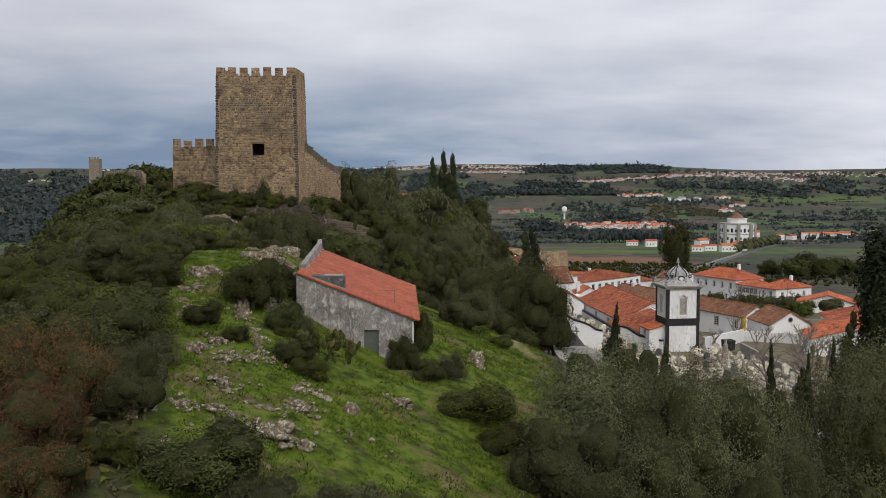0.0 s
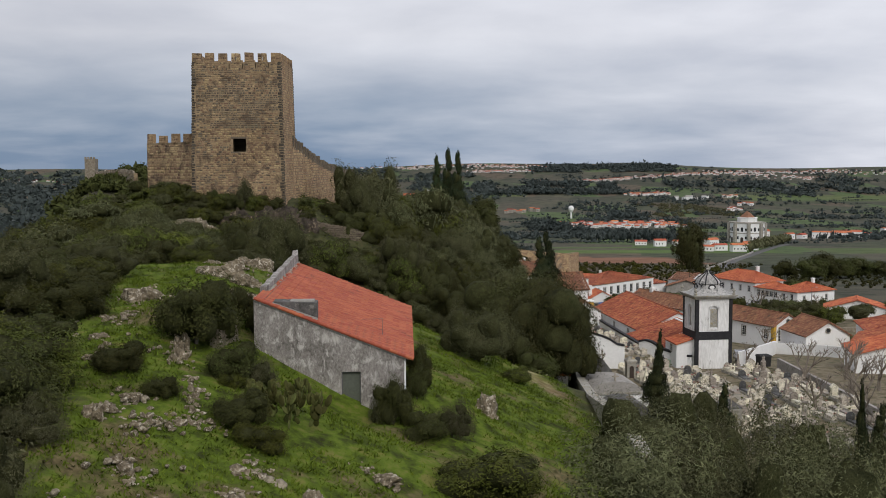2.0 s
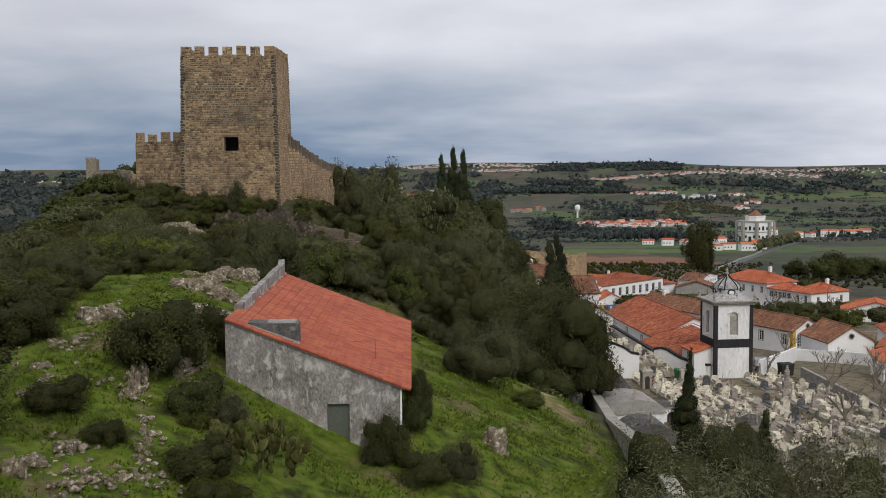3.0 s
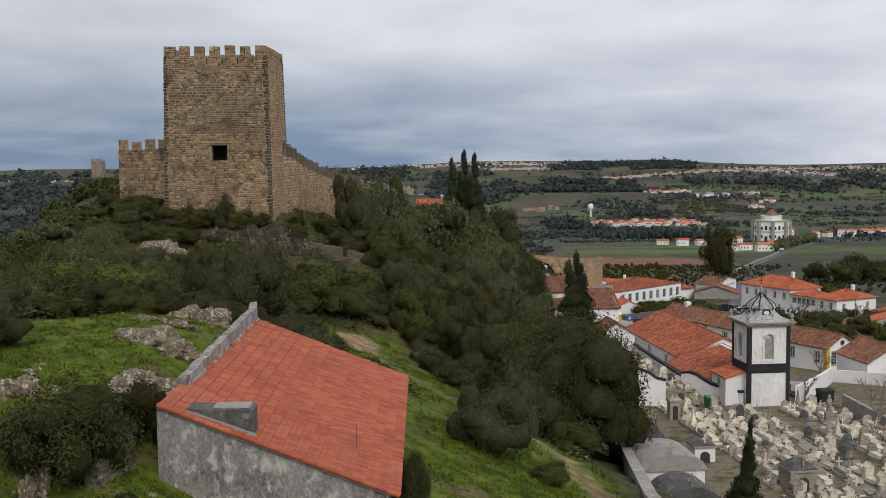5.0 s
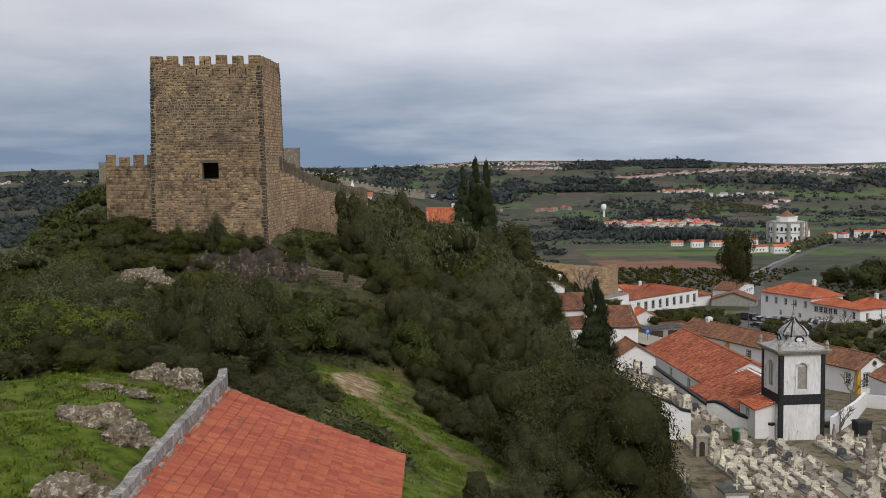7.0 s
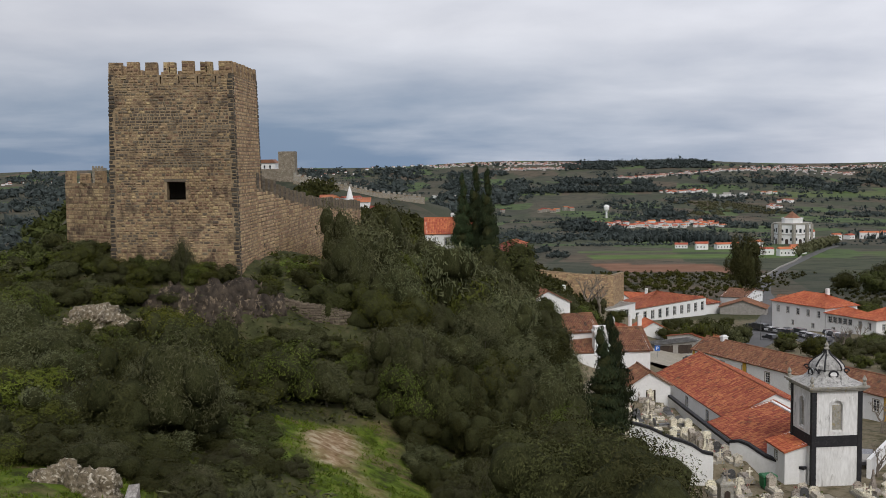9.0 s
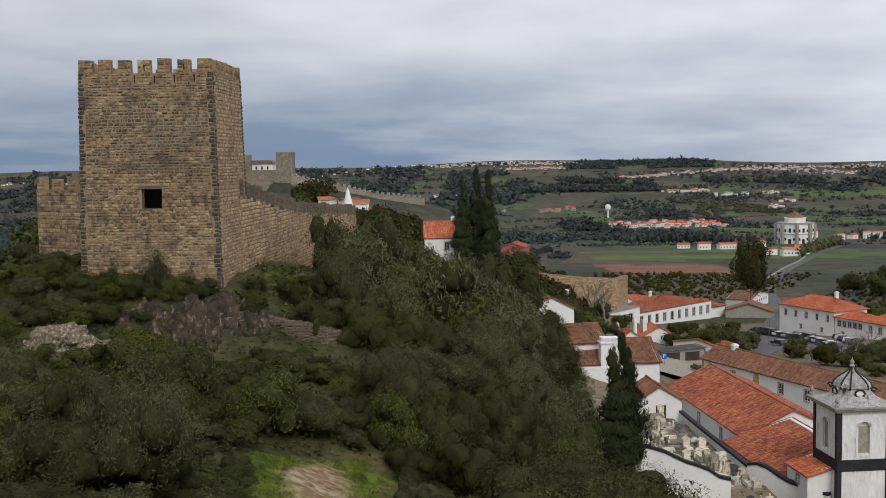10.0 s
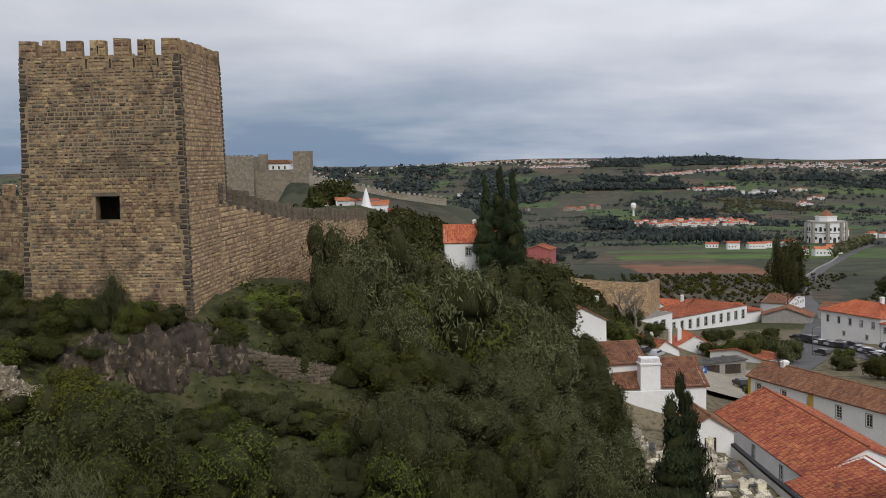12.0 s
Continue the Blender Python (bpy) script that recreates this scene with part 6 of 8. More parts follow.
def tomb_kind(k):
    """One of several kinds of grave: plinth, slab, headstone, cross, vase."""
    rng = random.Random(100 + k)
    mat = GRANITE if k in (3,) else MARBLE
    t = thing("tomb", Matrix(), ["white marble grave with a tall cross", "pale marble grave with a curved headstone", "raised marble tomb with a kerb and flowers", "dark granite grave with an upright headstone", "white marble grave with an obelisk", "low marble grave with a book and vases", "white marble grave with a small shrine"][k], "grave", "graves in the cemetery")
    w, d = 1.05, 2.2
    part("plinth", Build().box(-w / 2, w / 2, 0, d, -0.2, 0.28, inset=0.02), LICHEN, t)
    part("slab", Build().box(-w / 2 + 0.12, w / 2 - 0.12, 0.1, d - 0.12, 0.281, 0.48 + 0.1 * (k % 3), inset=0.05), mat, t)
    if k in (0, 5):
        part("cross", Build().box(-0.07, 0.07, d - 0.28, d - 0.16, 0.281, 1.5).box(-0.34, -0.07, d - 0.27, d - 0.17, 1.05, 1.18).box(0.07, 0.34, d - 0.27, d - 0.17, 1.05, 1.18), MARBLE, t)
    elif k in (1, 3):
        part("headstone", Build().prism(arch_ring(-0.45, 0.45, 0.281, 1.35, 6), d - 0.3, d - 0.14), mat, t)
    elif k == 2:
        part("headstone", Build().box(-0.5, 0.5, d - 0.4, d - 0.12, 0.281, 0.95).box(-0.35, 0.35, d - 0.36, d - 0.14, 0.95, 1.15), MARBLE, t)
        part("kerb", Build().box(-w / 2, w / 2, -0.5, -0.02, -0.2, 0.18), MARBLE, t)
    elif k == 4:
        part("obelisk", Build().box(-0.28, 0.28, d - 0.6, d - 0.1, 0.281, 0.9).box(-0.2, 0.2, d - 0.54, d - 0.16, 0.9, 2.1, inset=0.14), MARBLE, t)
    else:
        part("shrine", Build().box(-0.4, 0.4, d - 0.7, d - 0.1, 0.281, 1.3).prism([(-0.48, 1.3), (0.48, 1.3), (0, 1.7)], d - 0.76, d - 0.06), MARBLE, t)
    part("vase", Build().lathe([(0.06, 0.5), (0.1, 0.62), (0.06, 0.75), (0.1, 0.85)], 7, (0.25, 0.5)), MARBLE, t)
    fl = foliage("bouquet", k, [(0.25, 0.5, 0.95, 0.14, 0.14, 0.12)], 40, 0.1, FLOWER if k % 2 else LEAF_GREEN, core=0.6, core_level=1)
    part("bouquet", fl, None, t, "small bunch of flowers")
    return t


FLOWER = leaf("cemetery_flowers", (0.35, 0.03, 0.05), (0.55, 0.35, 0.30), spread=0.6)


def make_tombs():
    rng = random.Random(8)
    kinds = [tomb_kind(k) for k in range(7)]
    used = set()
    spots = []
    # either side of the gravel path, row upon row; and the narrow yard west of the nave
    for r in range(22):
        v = -2.6 - r * 2.55
        for c in range(14):
            u = -10.4 + c * 1.5
            if -0.4 < u + 0.035 * (v + 3) < 2.0 or u > 11:
                continue
            spots.append((u + rng.uniform(-0.12, 0.12), v + rng.uniform(-0.2, 0.2), rng.choice((0, 0, 0, 180))))
    for r in range(15):
        for c in range(8):
            if c != 2 and not (3 < c < 7 and r > 10):
                spots.append((-18.2 + c * 1.7 + rng.uniform(-0.15, 0.15), 5.0 + r * 2.6, rng.choice((0, 90, 180))))
    for r in range(5):
        for c in range(2):
            spots.append((-7.6 + c * 1.8, 3.5 + r * 3.2, 180))
    i = 0
    for u, v, turn in spots:
        x, y = vt(u, v)
        if x < 20.3 and v < 4 or rng.random() < 0.06:
            continue
        z = ground_z(x, y)
        k = rng.choice((0, 1, 1, 2, 2, 2, 3, 4, 5, 6, 6))
        m = pose(x, y, z + 0.02, 0, 0, TURN_V + turn + rng.uniform(-3, 3))
        if k not in used:
            used.add(k)
            kinds[k].matrix_basis = m
            continue
        o = copy_thing(kinds[k], m)
        s = rng.uniform(0.72, 1.0)
        o.scale = (s * 1.1, s * 1.05, s * rng.uniform(0.7, 1.25))
    for k in range(7):
        if k not in used:
            x, y = vt(4 + k, -20)
            kinds[k].matrix_basis = pose(x, y, ground_z(x, y))


make_tombs()


def mausoleum(m, w, d, h, rise, label, roof, wall, style):
    t = thing("mausoleum", m, label, "mausoleum", "mausoleums in the cemetery")
    part("wall", Build().box(0, w, 0, d, -2, h), wall, t)
    part("cornice", Build().box(-0.12, w + 0.12, -0.12, d + 0.12, h + 0.002, h + 0.2), LICHEN, t)
    b = Build()
    if style == "vault":
        ring = [(w / 2 + (w / 2 + 0.05) * math.cos(a), h + 0.2 + rise * math.sin(a)) for a in np.linspace(0, math.pi, 11)]
        b.prism(ring, -0.05, d + 0.05)
    elif style == "gable":
        b.prism([(-0.1, h + 0.2), (w + 0.1, h + 0.2), (w / 2, h + 0.2 + rise)], -0.1, d + 0.1)
    else:
        b.box(-0.1, w + 0.1, -0.1, d + 0.1, h + 0.2, h + 0.2 + rise, inset=min(w, d) * 0.42)
    part("roof", b, roof, t)
    half, top = min(0.5, w * 0.24), min(2.1, h * 0.8)
    part("door", Build().prism(arch_ring(w / 2 - half, w / 2 + half, 0, top), -0.04, 0.02), DARK_WOOD, t, "dark arched doorway")
    part("cross", Build().box(w / 2 - 0.06, w / 2 + 0.06, 0.1, 0.22, h + 0.2, h + rise + 1.0).box(w / 2 - 0.3, w / 2 + 0.3, 0.11, 0.21, h + rise + 0.55, h + rise + 0.68), MARBLE, t)


mausoleum(pose(15.4, 105.4, -24.4, 0, 0, 7), 4.2, 3.4, 3.2, 1.7, "grey mausoleum under a plain barrel vault", LEAD, CEMENT, "vault")
mausoleum(pose(14.9, 110.6, -23.8, 0, 0, 7), 4.6, 4.4, 4.0, 0.9, "large pale mausoleum with a rounded grey roof", CEMENT, STAINED, "vault")
mausoleum(pose(15.6, 116.2, -24.0, 0, 0, 7), 2.6, 4.5, 4.2, 1.8, "mausoleum with a steep dark slate roof", LEAD, WHITE, "gable")
mausoleum(pose(21.0, 107.0, -26.8, 0, 0, 7), 5.0, 3.0, 4.2, 0.4, "mausoleum front crusted with ochre lichen", LICHEN, LICHEN, "gable")
mausoleum(pose(31.4, 131.6, -28.2, 0, 0, 10), 2.4, 2.3, 2.1, 0.8, "small stone mausoleum with a dark pyramid roof", LEAD, LICHEN, "pyramid")
mausoleum(pose(33.0, 119.6, -28.0, 0, 0, 10), 2.6, 2.3, 2.0, 0.9, "small stone chapel tomb with a black pyramid roof", LEAD, LICHEN, "pyramid")
mausoleum(pose(25.2, 141.0, -28.1, 0, 0, 7), 2.0, 2.4, 1.7, 0.25, "white tomb house with a dark flat top", LEAD, WHITE, "gable")
mausoleum(pose(26.5, 160.0, -28.5, 0, 0, 7), 1.2, 1.1, 2.3, 0.5, "tall stone memorial with a pointed cap", LICHEN, LICHEN, "pyramid")
house("keeper_house", pose(14.2, 119.6, -22.0, 0, 0, 96), 3.4, 3.0, 2.4, 1.2, "tiny white house with an orange tile roof against the cemetery wall", roof=ROOF_BRIGHT, over=0.2, deep=3)

# a statue stands for a memorial figure: a plain tapered shape
thing("memorial_statue", pose(43.7, 158.5, -28.5), "white marble memorial statue on a pedestal", "statue", mesh=Build().box(-0.9, 0.9, -0.6, 0.6, -0.2, 0.5).box(-0.45, 0.45, -0.4, 0.4, 0.5, 1.4).lathe([(0.34, 1.4), (0.3, 2.0), (0.36, 2.6), (0.16, 2.95), (0.2, 3.1), (0.1, 3.35)], 9).mesh("memorial_statue", MARBLE))


def make_bin(x, y, mat, label, s=1.0):
    t = thing("waste_bin", pose(x, y, ground_z(x, y), 0, 0, 10), label, "bin")
    part("body", Build().column([(-0.55 * s, -0.45 * s), (0.55 * s, -0.45 * s), (0.55 * s, 0.45 * s), (-0.55 * s, 0.45 * s)], 0.15, 1.1 * s, top=1.12), mat, t)
    part("lid", Build().box(-0.66 * s, 0.66 * s, -0.56 * s, 0.56 * s, 1.1 * s + 0.002, 1.25 * s, inset=0.1), mat, t)
    for dx in (-0.45, 0.45):
        part("wheel", Build().tube([(dx * s - 0.05, 0.35 * s, 0.1), (dx * s + 0.05, 0.35 * s, 0.1)], [0.1, 0.1], 8), RUBBER, t)


make_bin(32.6, 166.6, GREEN_PLASTIC, "green plastic wheeled waste bin by the white wall", 1.15)
make_bin(47.6, 171.6, RUBBER, "black waste container beside the yard wall", 1.4)


def make_car(kind):
    pale = kind == 1
    t = thing("car", Matrix(), ["dark hatchback parked outside the house", "silver hatchback parked outside the house", "dark van parked outside the house"][kind], "car", "cars in the car park")
    van = kind == 2
    L, W, H = (5.0, 1.95, 2.1) if van else (4.2, 1.75, 1.48)
    paint = CAR_LIGHT if pale else CAR_PAINT
    side = [(0.05, 0.32), (L - 0.05, 0.32), (L, 0.6), (L - 0.1, 0.88), (L * 0.72, 0.96), (L * 0.62, H), (0.45, H), (0.12, 0.95), (0.0, 0.7)] if not van else [(0.05, 0.35), (L - 0.05, 0.35), (L, 0.7), (L - 0.15, 1.1), (L * 0.82, 1.2), (L * 0.72, H), (0.1, H), (0.0, 0.8)]
    part("body", Build().prism(side, 0, W), paint, t)
    g = Build().prism([(0.5, 1.0), (L * 0.68, 1.0), (L * 0.61, H - 0.1), (0.62, H - 0.1)], -0.012, W + 0.012)
    part("side_glass", g, GLASS, t)
    part("windscreen", Build().add([(L * 0.715, 0.15, 1.0), (L * 0.715, W - 0.15, 1.0), (L * 0.63, W - 0.22, H - 0.06), (L * 0.63, 0.22, H - 0.06)], [(0, 1, 2, 3)]).add([(L * 0.735, 0.15, 0.99), (L * 0.735, W - 0.15, 0.99), (L * 0.65, W - 0.22, H - 0.04), (L * 0.65, 0.22, H - 0.04)], [(0, 1, 2, 3)]), GLASS, t)
    for x in (0.8, L - 0.8):
        for y in (0.02, W - 0.2):
            w = part("wheel", Build().tube([(x, y, 0.31), (x, y + 0.18, 0.31)], [0.31, 0.31], 12), RUBBER, t)
            part("rim", Build().lathe([(0.18, -0.01), (0.16, 0.0)], 10), METAL, w, at=pose(x, y if y < 0.5 else y + 0.19, 0.31, 90))
    for y in (0.15, W - 0.45):
        part("headlight", Build().box(L - 0.1, L + 0.005, y, y + 0.3, 0.62, 0.76), CAR_LIGHT, t)
    return t


def park_cars():
    kinds = [make_car(k) for k in range(3)]
    rng = random.Random(4)
    spots = [(92 + 0.5 * i - 2.0, 396 - i * 3.1, 117, (0, 0, 2, 2, 0, 1, 0, 1, 0, 0)[i]) for i in range(10)]
    spots += [(102 - 0.3 * i, 366 - i * 3.0, 25, (0, 1, 0, 0, 1, 0)[i]) for i in range(6)]
    spots += [(96.2 - 0.1 * i, 377 - i * 3.4, 112, (0, 0, 1, 0, 2, 1, 0, 1, 0, 0, 1, 0)[i]) for i in range(12)]
    spots += [(93, 341, 110, 0), (92, 336, 112, 0), (31, 292, 60, 0), (34, 296, 60, 1), (50, 286, 100, 0), (84, 350, 115, 0), (46.8, 176.5, 80, 0)]
    seen = set()
    for x, y, turn, k in spots:
        m = pose(x, y, ground_z(x, y) + 0.16, 0, 0, turn + rng.uniform(-3, 3))
        if k not in seen:
            seen.add(k)
            kinds[k].matrix_basis = m
        else:
            copy_thing(kinds[k], m)


park_cars()


def make_sign(x, y, high, label):
    t = thing("parking_sign", pose(x, y, ground_z(x, y), 0, 0, 5), label, "sign")
    part("post", Build().tube([(0, 0, -0.3), (0, 0, high)], [0.05, 0.05], 8), METAL, t)
    part("plate", Build().box(-0.55, 0.55, -0.09, -0.05, high - 1.1, high), surface("sign_blue", (0.02, 0.10, 0.40), (0.03, 0.13, 0.45), rough=0.5, bump=0), t, "blue square plate")
    cu = bpy.data.curves.new("letter", "FONT")
    cu.body, cu.size, cu.extrude, cu.align_x = "P", 1.0, 0.01, "CENTER"
    o = new("letter", cu)
    o.data.materials.append(WHITE)
    o.parent = t
    o.matrix_basis = pose(0, -0.1, high - 0.9, 90, 0, 0)


make_sign(41.0, 283.5, 3.2, "blue parking sign with a white P on a post")


def make_lamp(x, y, high, label):
    t = thing("street_lamp", pose(x, y, ground_z(x, y)), label, "lamp post")
    part("post", Build().tube([(0, 0, -0.3), (0, 0, high * 0.5), (0, 0, high)], [0.13, 0.1, 0.07], 8), METAL, t)
    part("arm", Build().tube([(0, 0, high - 0.1), (0.6, 0, high + 0.1), (1.2, 0, high + 0.1)], [0.05] * 3, 6), METAL, t)
    part("lantern", Build().box(0.9, 1.6, -0.15, 0.15, high, high + 0.14, inset=0.03), CEMENT, t)


make_lamp(117.8, 416, 9.5, "tall grey street lamp behind the large house")
make_lamp(80, 352, 7, "grey street lamp by the car park")
make_lamp(104, 318, 7, "grey street lamp on the lane")
t = thing("gate_pillar", pose(40.2, 297, -39.4), "ochre painted gate pillar by the square", "pillar")
part("shaft", Build().box(-0.8, 0.8, -0.8, 0.8, -2, 3.6), YELLOW, t)
part("cap", Build().box(-1.0, 1.0, -1.0, 1.0, 3.602, 3.9).box(-0.8, 0.8, -0.8, 0.8, 3.9, 4.3, inset=0.6), WHITE, t)

# ---- plants ----


def lobed(rng, n, r, h, wide=0.62, low=0.26):
    """Lobes of a bushy crown of radius r and height h."""
    out = [(0, 0, h * 0.5, r * 0.78, r * 0.78, h * 0.5)]
    for i in range(n):
        w = 2 * math.pi * (i + rng.random() * 0.7) / n
        k = r * rng.uniform(0.42, 0.66)
        q = r * rng.uniform(0.36, wide)
        out.append((math.cos(w) * k, math.sin(w) * k, h * rng.uniform(low, 0.82), q * rng.uniform(0.8, 1.0), q * rng.uniform(0.8, 1.0), h * rng.uniform(0.24, 0.40)))
    return out


def plant(name, label, category, crown, stem, group="", stem_mat=None, crown_name="crown"):
    t = thing(name, Matrix(), label, category, group)
    part("trunk", stem, stem_mat or BARK, t)
    part(crown_name, crown, None, t)
    return t


def bush_kind(seed, mat, name, label, category, group="", r=2.1, h=2.9, count=3800, size=0.185, slim=0.5, n=7, core=0.8, upright=0.0, level=2, deep=0.0, clumps=8):
    rng = random.Random(seed)
    return plant(name, label, category, foliage(name + "_crown", seed, lobed(rng, n, r, h), count, size, mat, slim=slim, core=core, upright=upright, core_level=level, deep=deep, clumps=clumps), limbs(seed, h * 0.7, 0.1, r * 0.5, 4), group)


HILL = "thicket on the castle hill"
HILL_KINDS = (
    ("dark", 1, LEAF_DARK, "evergreen_shrub", "dense dark evergreen shrub on the hillside", "shrub", dict(n=7)),
    ("dark", 2, LEAF_OAK, "evergreen_shrub", "dense dark evergreen shrub on the hillside", "shrub", dict(n=9)),
    ("green", 3, LEAF_GREEN, "mastic_shrub", "rounded green mastic shrub on the hillside", "shrub", dict(n=7)),
    ("green", 4, LEAF_GREEN, "mastic_shrub", "rounded green mastic shrub on the hillside", "shrub", dict(n=9)),
    ("olive", 5, LEAF_OLIVE, "wild_olive", "grey-green wild olive on the hillside", "tree", dict(n=8, slim=0.36, h=3.3)),
    ("olive", 6, LEAF_OLIVE, "wild_olive", "grey-green wild olive on the hillside", "tree", dict(n=10, slim=0.36, h=3.3)),
    ("lime", 7, LEAF_LIME, "gorse_shrub", "yellow-green gorse shrub on the hillside", "shrub", dict(n=8)),
    ("twig", 8, TWIG, "bare_shrub", "half-bare grey twiggy shrub", "shrub", dict(n=8, slim=0.13, core=0.62, upright=0.45)),
)
BUSHES, NEAR_BUSHES = {}, {}
for kind, seed, mat, name, label, category, more in HILL_KINDS:
    thin = kind == "twig"
    BUSHES.setdefault(kind, []).append(bush_kind(seed, mat, name, label, category, HILL, count=2300, size=0.3 if thin else 0.21, **more))
    NEAR_BUSHES.setdefault(kind, []).append(bush_kind(seed + 70, mat, name, label, category, HILL, count=5000, size=0.2 if thin else 0.105 if kind == "olive" else 0.115, clumps=10, **more))
FINE = {
    "olive": bush_kind(15, LEAF_OLIVE, "olive_tree", "feathery grey-green olive tree", "tree", "olive trees on the slope", r=3.2, h=4.6, count=19000, size=0.1, slim=0.34, n=14, core=0.7, clumps=12),
    "dark": bush_kind(16, LEAF_DARK, "evergreen_shrub", "dark bushy shrub in the grass", "shrub", "shrubs in the meadow", count=7000, size=0.112, n=9, clumps=10),
    "green": bush_kind(17, LEAF_GREEN, "bramble", "sprawling bright green bramble", "shrub", "shrubs in the meadow", count=9500, size=0.11, n=9, clumps=10),
    "feather": bush_kind(19, LEAF_OLIVE, "young_olive", "thin feathery young olive tree", "tree", "olive trees on the slope", r=3.2, h=8.5, count=13000, size=0.18, slim=0.28, n=12, core=0.1, upright=0.2, level=1, deep=0.8),
    "brown": bush_kind(20, LEAF_BROWN, "dry_heather", "reddish-brown dry shrub on the ridge", "shrub", "dry shrubs on the ridge", slim=0.25, size=0.09, upright=0.3, count=15000, n=12, core=0.8, clumps=12),
    "twig": bush_kind(18, TWIG, "bare_shrub", "grey twiggy shrub in the grass", "shrub", "shrubs in the meadow", count=9000, size=0.19, slim=0.11, core=0.6, upright=0.5, n=9),
}
PLACED = set()


def put(proto, x, y, s, tall=1.0, turn=None, sink=0.15, z=None, label=""):
    """Stands a plant on the ground: the first call uses the original, the next ones its copies."""
    rng = random.Random(int(x * 31 + y * 57))
    m = pose(x, y, (ground_z(x, y) if z is None else z) - (sink + 0.22 * s if sink == 0.15 else sink), 0, 0, rng.uniform(0, 360) if turn is None else turn)
    if proto.name not in PLACED:
        PLACED.add(proto.name)
        proto.matrix_basis = m
        o = proto
    else:
        o = copy_thing(proto, m)
    o.scale = (s, s, s * tall)
    if label:
        o["label"] = label
    return o


def clear_of(x, y, r):
    """False where the thicket must leave room."""
    if -8.5 - r < x < 2 + r and 73 - r < y < 97 + r * 0.6:
        return False
    if -29 - r * 0.4 < x < -16.5 + r * 0.5 and 154.5 - r * 0.35 < y < 168:
        return False
    if -38.5 < x < -27 and 162 - r * 0.3 < y < 171.5:
        return False
    if -17.8 < x < -14.6 + r * 0.5 and 163 < y < 240:
        return False
    if -17 < x < -8 and 155 < y < 176:
        return False
    if -24.5 < x < -12.6 and 146.2 < y < 153:
        return False
    if -7.5 < x < 2.5 and 103 < y < 123:
        return False
    if -13.2 < x < -4.0 and 148.6 < y < 154.5:
        return False
    if math.hypot((x + 5.6) / 2.9, (y - 127.5) / 7.0) < 1 + r * 0.07:
        return False
    if any(inside(MEADOW, x + dx * r * 0.75, y + dy * r * 0.75) for dx, dy in ((0, 0), (1, 0), (-1, 0), (0, 1), (0, -1))):
        return False
    if math.hypot((x + 25.2) / 3.4, (y - 140.6) / 4.4) < 1 + r * 0.1 or math.hypot((x + 18.4) / 2.4, (y - 131) / 5.0) < 1 + r * 0.1:
        return False
    if x > 11 and 205 < y < 228 or x > 14 and 165 < y < 205 and x > 18:
        return False
    return True


